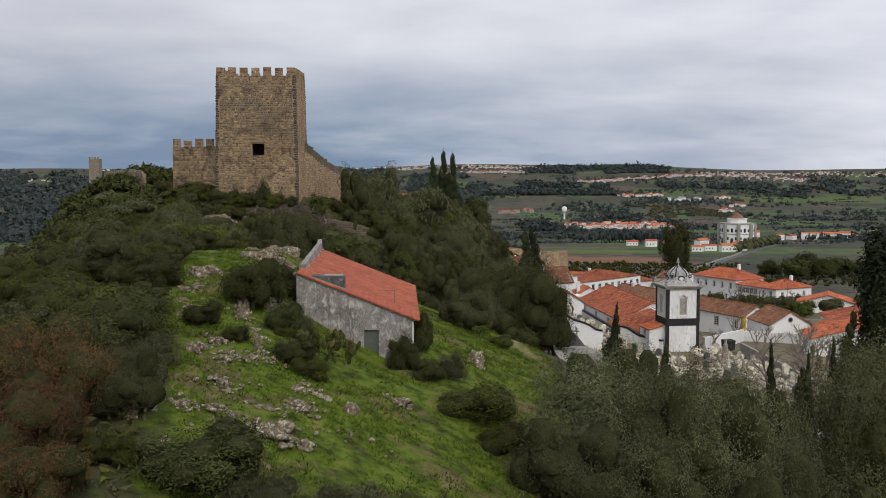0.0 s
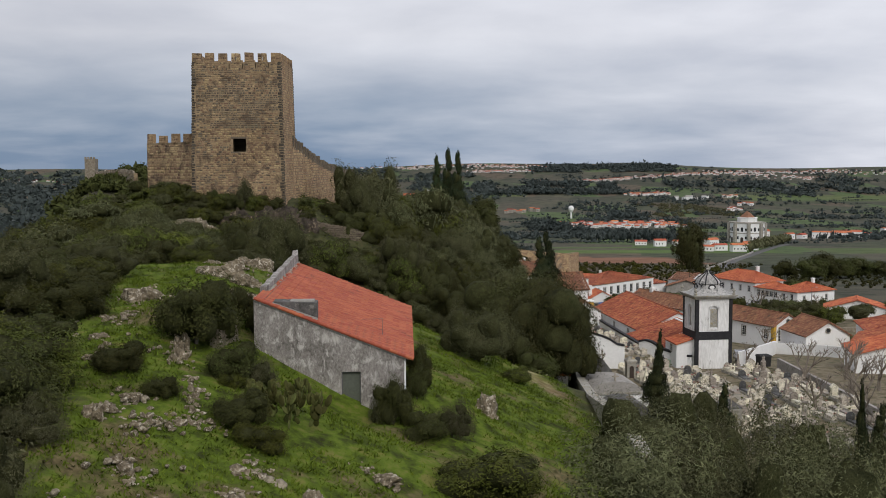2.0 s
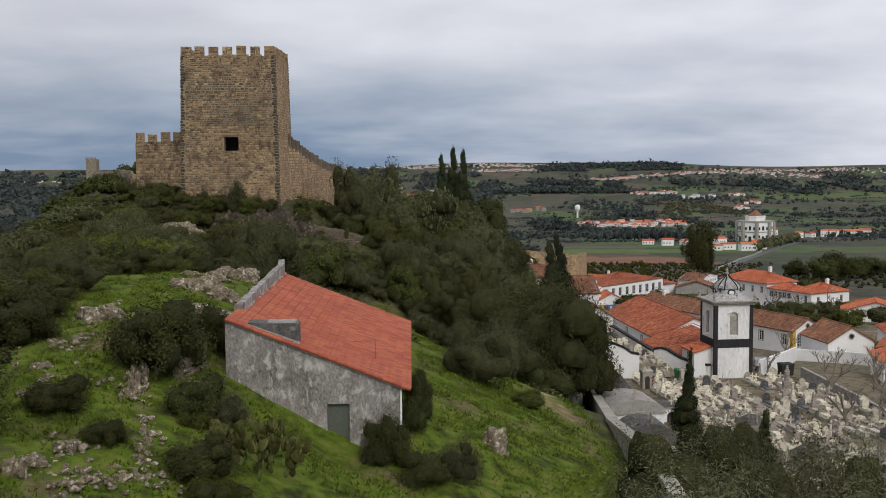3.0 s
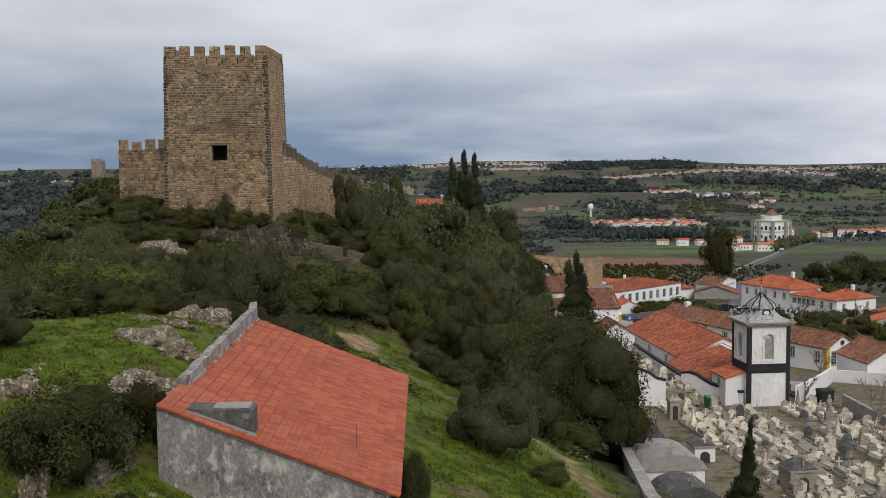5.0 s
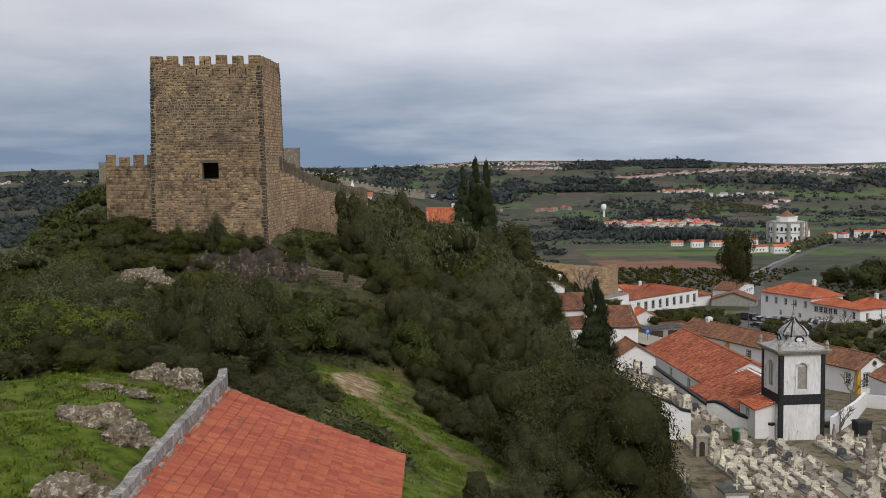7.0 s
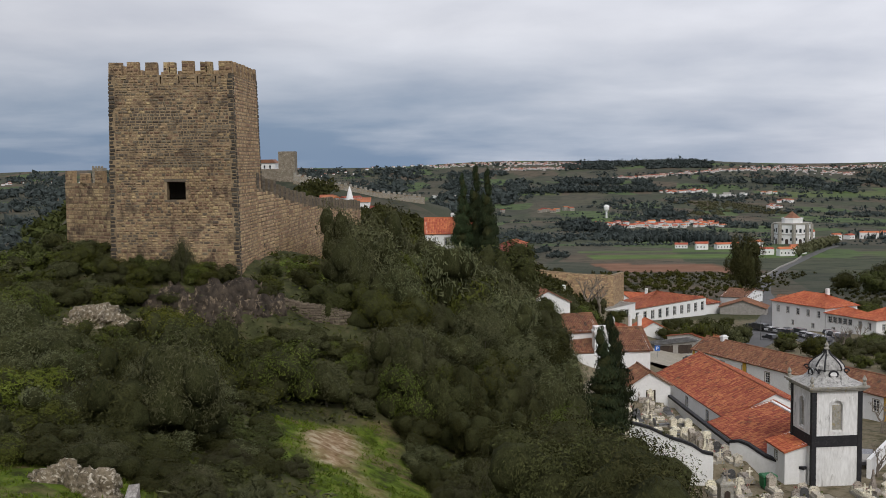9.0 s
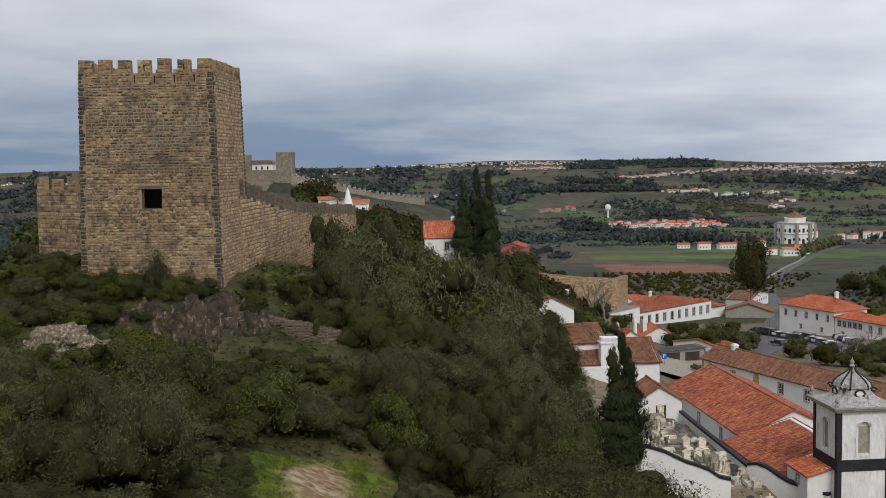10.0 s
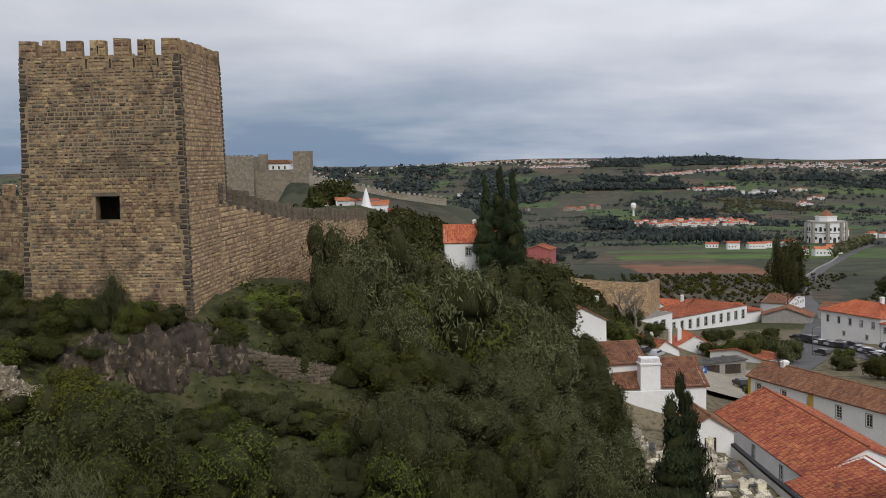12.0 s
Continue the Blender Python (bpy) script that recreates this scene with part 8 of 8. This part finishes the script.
def make_grass():
    """Tufts of grass and weeds over the meadow."""
    rng = np.random.default_rng(6)
    n = 90000
    x, y = rng.uniform(-20, 13, n), rng.uniform(42, 140, n)
    keep = np.array([inside(MEADOW, a, c) and not (-7.3 < a < 0.9 and 74.8 < c < 95.5) and near_track(a, c) > 0.95 for a, c in zip(x, y)])
    worn = np.array([noise.noise((a * 0.28, c * 0.28, 5.2)) + 0.5 * noise.noise((a * 0.9, c * 0.9, 2.2)) for a, c in zip(x, y)])
    keep &= rng.random(len(x)) > np.clip((worn - 0.02) * 4.0, 0, 0.92)
    x, y = x[keep], y[keep]
    n = len(x)
    z = np.array([ground_z(a, c) for a, c in zip(x, y)]) + np.array([noise.noise((a * 0.35, c * 0.35, 3.1)) * 0.35 + noise.noise((a * 1.1, c * 1.1, 0.7)) * 0.14 for a, c in zip(x, y)])
    verts, k = [], 3
    for j in range(k):
        w = rng.uniform(0, 2 * np.pi, n)
        h, r = rng.uniform(0.03, 0.15, n) * (1 + (rng.random(n) < 0.06)), rng.uniform(0.025, 0.06, n)
        lean = rng.normal(size=(n, 2)) * 0.12
        ox, oy = rng.normal(size=n) * 0.12, rng.normal(size=n) * 0.12
        a = np.stack([x + ox + np.cos(w) * r, y + oy + np.sin(w) * r, z - 0.05], -1)
        b = np.stack([x + ox - np.cos(w) * r, y + oy - np.sin(w) * r, z - 0.05], -1)
        c = np.stack([x + ox + lean[:, 0], y + oy + lean[:, 1], z + h], -1)
        verts.append(np.stack([a, b, c], 1).reshape(-1, 3))
    v = np.concatenate(verts)
    thing("grass", Matrix(), "lush green winter grass and weeds on the ridge", "grass", kind="stuff", mesh=mesh_np("grass", v, np.arange(len(v)).reshape(-1, 3), GRASS))


make_grass()


def make_rubble():
    """Loose stones of fallen terrace walls, strewn along their old lines in the grass."""
    rng = random.Random(77)
    verts, faces = ico(1)
    base = np.array(verts)
    b = Build()
    for x0, y0, x1, y1 in LINES:
        for _ in range(int(9 + 6 * math.hypot(x1 - x0, y1 - y0))):
            k = rng.random()
            x, y = x0 + k * (x1 - x0) + rng.gauss(0, 0.28), y0 + k * (y1 - y0) + rng.gauss(0, 0.28)
            if -7.4 < x < 1.0 and 74.6 < y < 95.6:
                continue
            r = rng.uniform(0.05, 0.16)
            z = ground_z(x, y) + noise.noise((x * 0.35, y * 0.35, 3.1)) * 0.35 + noise.noise((x * 1.1, y * 1.1, 0.7)) * 0.14
            q = base * np.array([r * rng.uniform(0.8, 1.5), r * rng.uniform(0.7, 1.2), r * rng.uniform(0.5, 0.9)])
            q = q * np.array([[rng.uniform(0.8, 1.2)] for _ in q])
            b.add(q + np.array([x, y, z + r * 0.2]), [tuple(f) for f in faces])
    thing("rubble", Matrix(), "pale loose stones of fallen terrace walls in the grass", "rubble", kind="stuff", mesh=b.mesh("rubble", ROCK))


LINES = [(-9.5, 61.2, -6.6, 64.0), (-10.4, 74.0, -9.4, 69.1), (-10.4, 61.2, -9.7, 63.7), (-4.9, 56.0, -4.3, 61.8), (-0.9, 65.1, 0.5, 64.2), (-6.6, 55.5, -5.2, 55.6), (-9.6, 53.1, -8.3, 54.2), (-8.4, 68.2, -7.5, 64.7), (-9.0, 57.2, -7.6, 56.7), (-13.4, 73.9, -14.3, 84.0)]
make_rubble()


def make_undergrowth():
    """Low brambles and litter that close the ground between the shrubs of the hill."""
    rng = np.random.default_rng(12)
    n = 150000
    x, y = rng.uniform(-62, 15, n), rng.uniform(40, 235, n)
    right = np.interp(y, [40, 60, 95, 120, 150, 165, 200, 235], [2, 4, 10, 12, 15, 14, 11, 6])
    left = np.interp(y, [40, 60, 110, 160, 235], [-34, -42, -58, -62, -56])
    ok = (x < right) & (x > left) & ~((x > -9) & (x < 2) & (y > 73) & (y < 97)) & ~((x > -29) & (x < -16) & (y > 154) & (y < 167)) & ~((y > 172) & (x < -14))
    x, y = x[ok], y[ok]
    ok = np.array([not inside(MEADOW, a, c) and near_track(a, c) > 1.1 for a, c in zip(x, y)])
    x, y = x[ok], y[ok]
    n = len(x)
    lump = np.array([noise.noise((a * 0.6, c * 0.6, 1.7)) for a, c in zip(x, y)])
    c = np.stack([x, y, land(x, y) + rng.random(n) * (0.35 + 0.5 * np.clip(lump + 0.3, 0, 1))], -1)
    tri = c[:, None, :] + rng.normal(size=(n, 3, 3)) * np.array([0.15, 0.15, 0.10])
    thing("undergrowth", Matrix(), "low brambles and dry litter under the shrubs", "undergrowth", kind="stuff", mesh=mesh_np("undergrowth", tri.reshape(-1, 3), np.arange(3 * n).reshape(-1, 3), [LEAF_GREEN, LEAF_DARK, TWIG], index=rng.integers(0, 3, n)))


make_undergrowth()

# ---- the distance ----


def make_sanctuary():
    """A round-cornered baroque church in the plain."""
    t = thing("sanctuary", pose(348, 1256, -91.0, 0, 0, 12), "white octagonal baroque church with stone corners and a brown pyramid roof", "church")
    R, H = 19.8, 21.5
    ring = [(R * math.cos(math.pi / 8 + k * math.pi / 4), R * math.sin(math.pi / 8 + k * math.pi / 4)) for k in range(8)]
    part("wall", Build().column(ring, -3, H), WHITE, t)
    part("cornice", Build().column([(x * 1.04, y * 1.04) for x, y in ring], H + 0.01, H + 1.2).column([(x * 1.03, y * 1.03) for x, y in ring], 10.2, 10.9), LICHEN, t, "grey stone cornice")
    for k in range(8):
        x, y = ring[k]
        part("pilaster", Build().column([(x * 1.012 + 2.4 * math.cos(a), y * 1.012 + 2.4 * math.sin(a)) for a in np.linspace(0, 2 * math.pi, 7)[:-1]], -3, H - 0.1), LICHEN, t, "ashlar corner pilaster")
        a = k * math.pi / 4 + math.pi / 4
        d = R * math.cos(math.pi / 8)
        m = pose(d * math.sin(a), -d * math.cos(a), 0, 0, 0, math.degrees(a))
        for u in (-4.6, 4.6):
            for z in (4.0, 13.0):
                part("window", Build().box(u - 0.9, u + 0.9, -0.25, 0.1, z, z + 3.0), GLASS, t, at=m)
        part("door", Build().prism(arch_ring(-1.6, 1.6, -1, 6.0), -0.3, 0.1), DARK_WOOD, t, at=m)
        part("window", Build().box(-1.2, 1.2, -0.25, 0.1, 12.5, 17.0), GLASS, t, at=m)
    up = [(11 * math.cos(math.pi / 8 + k * math.pi / 4), 11 * math.sin(math.pi / 8 + k * math.pi / 4)) for k in range(8)]
    part("upper_tier", Build().column(up, H + 1.2, H + 5.6), WHITE, t)
    part("balustrade", Build().column([(x * 1.06, y * 1.06) for x, y in up], H + 5.61, H + 6.4), WHITE, t)
    part("roof", Build().column([(x * 0.8, y * 0.8) for x, y in up], H + 6.4, H + 13.5, top=0.03), ROOF_BROWN, t, "brown tiled pyramid roof")
    part("terrace", Build().box(-34, 34, -48, -26, -8, -2.0), PAVING, t, "sandy forecourt")


make_sanctuary()


def far_houses(name, label, spots, seed, roof=ROOF_BRIGHT, big=1.0, wall=WHITE):
    """A hamlet: simple walls, roofs and window bays."""
    rng = random.Random(seed)
    b = Build()
    for x, y, dz in spots:
        w, d, h = rng.uniform(6, 13) * big * rng.choice((0.8, 1, 1, 1.4)), rng.uniform(6, 9) * big, rng.uniform(3.2, 6.5) * big
        z = ground_z(x, y) + dz
        m = pose(x, y, z, 0, 0, rng.uniform(-30, 40))
        n = len(b.v)
        b.box(-w / 2, w / 2, -d / 2, d / 2, -6, h, 0)
        r = h + d * rng.uniform(0.16, 0.26)
        b.add([(-w / 2 - 0.4, -d / 2 - 0.4, h), (w / 2 + 0.4, -d / 2 - 0.4, h), (w / 2 + 0.4, 0, r), (-w / 2 - 0.4, 0, r), (w / 2 + 0.4, d / 2 + 0.4, h), (-w / 2 - 0.4, d / 2 + 0.4, h)], [(0, 1, 2, 3), (3, 2, 4, 5), (0, 3, 5), (1, 4, 2)], 1)
        for k in range(int(w / 3)):
            b.box(-w / 2 + 1 + k * 3, -w / 2 + 2 + k * 3, -d / 2 - 0.06, -d / 2 + 0.02, h * 0.35, h * 0.35 + 1.3, 2)
        for i in range(n, len(b.v)):
            b.v[i] = tuple(m @ Vector(b.v[i]))
    return thing(name, Matrix(), label, "village", kind="stuff", mesh=b.mesh(name, [wall, roof, GLASS]))


rng = random.Random(77)


def clustered(seed, x0, x1, y0, y1, clumps, each, wide=60, deep=40):
    r = random.Random(seed)
    out = []
    for _ in range(clumps):
        cx, cy = r.uniform(x0, x1), r.uniform(y0, y1)
        out += [(cx + r.gauss(0, wide), cy + r.gauss(0, deep), 0) for _ in range(r.randint(each // 2, each))]
    return out


far_houses("housing_estate", "terracotta-roofed housing estate across the fields", [(212 + 15 * i + rng.uniform(-5, 5), 1790 + 26 * (j + (i % 2) * 0.4) + rng.uniform(-6, 6), 0) for i in range(13) for j in range(5)], 1, big=0.95, wall=STAINED)
far_houses("farm_cluster", "red-roofed farm buildings beside the road", [(238, 985, 0), (252, 1000, 0), (262, 975, 0), (282, 1008, 0), (246, 1130, 0), (262, 1150, 0), (284, 1160, 0), (222, 1120, 0), (210, 1160, 0)], 2, ROOF_BRIGHT, 1.0)
far_houses("farm_cluster", "white works with red roofs beyond the church", [(420, 1330, 0), (440, 1345, 0), (465, 1350, 0), (490, 1350, 0), (512, 1360, 0), (405, 1400, 0), (530, 1370, 0)], 3, ROOF_BRIGHT, 1.25)
far_houses("hamlet", "beige houses standing in the trees", [(138 + i * 9, 2350 + (i % 3) * 20, 0) for i in range(5)] + [(196, 2400, 0), (206, 2390, 0), (-6, 2300, 0), (60, 2380, 0)], 4, ROOF_RED, 1.2, LICHEN)


def strung(seed, x0, y0, x1, y1, n, wide, deep):
    """Houses strung along a line."""
    r = random.Random(seed)
    out = []
    for _ in range(n):
        k = r.random()
        out.append((x0 + (x1 - x0) * k + r.gauss(0, wide), y0 + (y1 - y0) * k + r.gauss(0, deep), 0))
    return out


far_houses("hamlet", "white houses below the wooded hill", strung(5, 520, 3010, 625, 3060, 42, 8, 22), 5, ROOF_RED, 0.95)
far_houses("hamlet", "scattered red-roofed farms in the valley", strung(6, 600, 2360, 665, 2450, 9, 8, 15) + strung(16, 745, 2930, 800, 2950, 9, 8, 12) + strung(26, 690, 2590, 740, 2640, 8, 8, 12) + strung(36, 560, 1500, 900, 1900, 12, 40, 60), 15, ROOF_RED, 0.95)
far_houses("works", "large white works in the valley", [(600, 2810, 0), (625, 2815, 0), (650, 2812, 0), (675, 2818, 0), (640, 2840, 0)], 28, CEMENT, 1.6)
far_houses("hill_town", "white houses strung along the hills", strung(7, 460, 3600, 970, 3935, 260, 12, 25), 7, ROOF_RED, 0.62)
far_houses("hill_town", "white houses strung along the hills", strung(27, 1011, 4021, 1540, 4220, 190, 40, 45) + strung(37, 1050, 3960, 1340, 3680, 100, 50, 30) + strung(47, 1500, 4000, 2100, 4200, 120, 60, 60), 17, ROOF_RED, 0.65)
far_houses("hill_town", "pale town on the far ridge", strung(8, -170, 4330, 420, 4270, 330, 20, 45), 8, ROOF_RED, 0.62)
far_houses("hill_town", "pale town on the far ridge", strung(18, 118, 4030, 375, 4045, 150, 15, 24), 18, ROOF_RED, 0.62)
far_houses("hill_town", "pale town on the far ridge", clustered(9, -800, -200, 4000, 4400, 8, 9, 50, 50), 19, ROOF_RED, 0.9)
far_houses("hill_town", "pale town far off in the plain", clustered(10, -2000, -1000, 3400, 4400, 8, 10, 60, 60), 9, ROOF_RED, 0.9)
far_houses("works", "white quarry works on the western plain", clustered(11, -600, -520, 1550, 1700, 2, 6, 25, 25), 10, CEMENT, 1.1)
far_houses("warehouse", "long white warehouse in the fields", [(-100, 2900, 0), (-75, 2905, 0), (-50, 2910, 0), (-25, 2915, 0)], 11, CEMENT, 1.4)
far_houses("old_town", "white houses of the old town under the castle", [(-63, 436, -2), (-58, 446, -1.5), (-47, 440, -2), (-44, 450, -1.5), (-40, 442, -2), (-36, 438, -2), (-33, 450, -1.5), (-29, 446, -2), (-21, 442, -2.5), (-50, 452, -1), (-38, 458, -1)], 12, ROOF_RED, 0.62)
t = thing("spire", pose(-39.5, 434, -17.0), "small white conical church spire", "spire")
part("base", Build().box(-2, 2, -2, 2, -3, 6), WHITE, t)
part("cone", Build().lathe([(2.1, 6.0), (1.3, 8.5), (0.6, 11.5), (0.1, 13)], 8), WHITE, t)
t = thing("water_tank", pose(250, 2125, -112), "white water tower on a slender stem", "tower")
part("stem", Build().lathe([(2.4, 0), (1.6, 8), (1.8, 16)], 10), WHITE, t)
part("tank", Build().lathe([(1.8, 16), (5.0, 20), (5.2, 25), (3.5, 28), (0.5, 29)], 12), WHITE, t)


def make_far_castle():
    t = thing("far_castle", Matrix(), "grey stone castle with a square tower on the ridge", "castle")
    part("tower", Build().box(-80.6, -73.6, 526, 533, -22, 9.2), RUBBLE, t, "square stone tower")
    part("wall", Build().box(-97.5, -80.7, 527, 528.5, -25, 1.8), RUBBLE, t)
    part("wall", Build().box(-108.5, -96.6, 524, 534, -25, 7.4), RUBBLE, t)
    part("turret", Build().box(-97.2, -93.8, 536, 540, -10, 8.3), RUBBLE, t)
    h = part("hall", Build().box(-98.4, -84.7, 541, 549, -10, 4.4), WHITE, t, "white castle hall")
    part("roof", Build().prism([(-98.8, 4.4), (-84.3, 4.4), (-86, 5.9), (-97, 5.9)], 540.5, 549.5), ROOF_BROWN, h)
    for i in range(5):
        part("window", Build().box(-97.4 + i * 2.5, -96.7 + i * 2.5, 540.9, 541.1, 1.9, 3.3), GLASS, h)
    for i in range(7):
        part("merlon", Build().box(-108.5 + i * 1.75, -107.4 + i * 1.75, 524, 524.6, 7.401, 8.1), RUBBLE, t)


make_far_castle()
make_curtain("town_wall", [(-73.5, 521, -16, 0.2), (-63.3, 520, -17, -2.2), (-51.9, 520, -19, -4.5), (-38.2, 520, -23, -7.7), (-17.8, 520, -28, -10.1)], "pale town wall running down the far ridge", 1, "right", LICHEN, wide=2.4, merlon=1.2, crenel=1.0, rise=0.8)
t = thing("wall_tower", pose(-184, 600, -16), "small crenellated wall tower on the western ridge", "tower")
part("shaft", Build().box(-2.7, 2.7, -2.7, 2.7, ground_z(-184, 600) + 14, 19.0), RUBBLE, t)
for i in range(4):
    part("merlon", Build().box(-2.7 + i * 1.5, -1.8 + i * 1.5, -2.7, -2.1, 19.001, 20.0), RUBBLE, t)
make_curtain("town_wall", [(-116, 392, -14, -2.5), (-104, 380, -14, -1.5), (-95, 365, -14, -2.0)], "ruined town wall on the western ridge", 1, "right", RUBBLE, wide=2.0)


def make_woods(name, label, spots, seed, mat=HAZED_LEAF, sprays=26, size=0.34):
    """Trees too far to count: a ragged mass of sprays round each core."""
    rng = np.random.default_rng(seed)
    v0, f0 = ico(1)
    vs, fs, at = [], [], 0
    for x, y, r, h in spots:
        z = ground_z(x, y)
        k = 0.85 + rng.normal(size=len(v0)) * 0.2
        vs.append(v0 * k[:, None] * np.array([r, r, h * 0.5]) * 0.85 + np.array([x, y, z + h * 0.45]))
        fs.append(f0 + at)
        at += len(v0)
        d = rng.normal(size=(sprays, 3))
        d /= np.linalg.norm(d, axis=1)[:, None]
        d[:, 2] = np.abs(d[:, 2]) * 1.2 - 0.3
        c = d * rng.uniform(0.75, 1.2, (sprays, 1)) * np.array([r, r, h * 0.52]) + np.array([x, y, z + h * 0.45])
        tri = c[:, None, :] + rng.normal(size=(sprays, 3, 3)) * r * size
        vs.append(tri.reshape(-1, 3))
        fs.append(np.arange(3 * sprays).reshape(-1, 3) + at)
        at += 3 * sprays
    return thing(name, Matrix(), label, "woodland", kind="stuff", mesh=mesh_np(name, np.concatenate(vs), np.concatenate(fs), mat))


def wood_spots(seed, count, y0, y1):
    """Belts and clumps between the fields."""
    rng = random.Random(seed)
    out = []
    for _ in range(count * 12):
        if len(out) >= count:
            break
        y = y0 * math.exp(rng.random() * math.log(y1 / y0))
        x = (rng.uniform(-0.46, 0.50)) * y
        if noise.noise((x * 0.004, y * 0.0055, 5)) + 0.45 * noise.noise((x * 0.013, y * 0.021, 2)) < 0.16:
            continue
        if -40 < x < 340 and y < 780 or 85 < x < 300 and 620 < y < 1110 or 300 < x < 400 and 1100 < y < 1300:
            continue
        r = rng.uniform(2.2, 4.6) * (1 + y / 6000)
        out.append((x, y, r, r * rng.uniform(1.0, 1.7)))
    return out


def wood_block(seed, x0, x1, y0, y1, n, r, h, edge=0.0):
    """A closed wood with an uneven border."""
    rng = random.Random(seed)
    out = []
    for _ in range(n * 2):
        x, y = rng.uniform(x0, x1), rng.uniform(y0, y1)
        if len(out) < n and noise.noise((x * 0.009, y * 0.006, seed + 0.5)) > edge - 0.1:
            k = rng.uniform(0.7, 1.3)
            out.append((x, y, r * k, h * k * rng.uniform(0.8, 1.2)))
    return out


def hedge_spots(seed, count, y0, y1):
    """Hedges along the field edges: short rows of low trees."""
    rng = random.Random(seed)
    out = []
    for _ in range(count):
        y = y0 * math.exp(rng.random() * math.log(y1 / y0))
        x = rng.uniform(-0.44, 0.5) * y
        if x < 340 and y < 1110:
            continue
        turn = 0.35 + rng.choice((0, 0, 0, math.pi / 2)) + rng.gauss(0, 0.12)
        step = 3.2 * (1 + y / 3500)
        for k in range(rng.randint(8, 26)):
            if rng.random() < 0.8:
                r = rng.uniform(0.9, 2.2) * (1 + y / 5000)
                out.append((x + math.cos(turn) * k * step + rng.gauss(0, 1), y + math.sin(turn) * k * step + rng.gauss(0, 1.5), r, r * rng.uniform(1.1, 2.0)))
    return out


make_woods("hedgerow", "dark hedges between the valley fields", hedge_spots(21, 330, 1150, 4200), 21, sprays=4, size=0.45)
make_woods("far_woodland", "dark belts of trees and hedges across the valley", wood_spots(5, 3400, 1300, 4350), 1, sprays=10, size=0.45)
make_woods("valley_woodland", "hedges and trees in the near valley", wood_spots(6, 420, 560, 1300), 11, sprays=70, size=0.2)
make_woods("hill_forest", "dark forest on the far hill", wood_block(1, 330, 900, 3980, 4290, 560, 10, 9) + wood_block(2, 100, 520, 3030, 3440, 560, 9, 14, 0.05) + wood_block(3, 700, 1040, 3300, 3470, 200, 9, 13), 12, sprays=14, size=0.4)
make_woods("hill_forest", "forest tinted blue for haze west of the valley", wood_block(4, -90, 110, 2300, 3900, 420, 9, 12, 0.1) + wood_block(5, -1700, -200, 1500, 4300, 1900, 12, 13, 0.02) + wood_block(7, 950, 1900, 3000, 3650, 420, 10, 12, 0.15), 13, sprays=12, size=0.4)
make_woods("valley_scrub", "brown scrub and copses on the valley floor", wood_block(6, 330, 620, 2150, 2620, 260, 4, 4, 0.1), 14, TWIG, sprays=12, size=0.4)
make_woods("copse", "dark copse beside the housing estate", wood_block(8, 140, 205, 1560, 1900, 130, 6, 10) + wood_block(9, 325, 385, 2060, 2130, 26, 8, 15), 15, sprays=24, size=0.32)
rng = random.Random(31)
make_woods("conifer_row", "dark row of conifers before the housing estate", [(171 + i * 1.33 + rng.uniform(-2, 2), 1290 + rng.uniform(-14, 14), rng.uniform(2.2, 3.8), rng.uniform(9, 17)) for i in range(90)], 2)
make_woods("orchard", "rows of low dark orchard trees beyond the village", [(60 + i * 5.2 + j * 0.9 + rng.gauss(0, 0.5), 500 + j * 13 - i * 0.8 + rng.gauss(0, 0.7), rng.uniform(0.8, 1.4), rng.uniform(1.3, 2.3)) for j in range(20) for i in range(52) if abs(60 + i * 5.2 - (116 + j * 4.6)) > 12 and rng.random() < 0.85], 33, LEAF_DARK, 12, 0.4)
make_woods("plane_avenue", "brown leafless avenue beside the road", [(268 + i * 5.2, 960 + i * 11.5 + rng.uniform(-4, 4), 4.5, 11) for i in range(22)], 3, TWIG, 60, 0.22)
make_woods("valley_scrub", "scrub and orchards below the village", wood_block(10, -40, 330, 470, 760, 420, 1.7, 2.4, 0.2), 4, LEAF_GREEN, sprays=60, size=0.22)
make_woods("town_trees", "trees among the old town houses", [(rng.uniform(-30, 32), rng.uniform(300, 440), rng.uniform(1.6, 3.2), rng.uniform(2.5, 5.5)) for _ in range(230)] + [(rng.uniform(-70, -54), rng.uniform(478, 500), 3.4, rng.uniform(5, 9)) for _ in range(22)], 6, LEAF_DARK, 150, 0.17)
make_woods("ridge_scrub", "low scrub on the western ridge", [(rng.uniform(-150, -50), rng.uniform(260, 440), rng.uniform(2, 4), rng.uniform(2.5, 4.5)) for _ in range(420)], 7, LEAF_DARK, 110, 0.2)
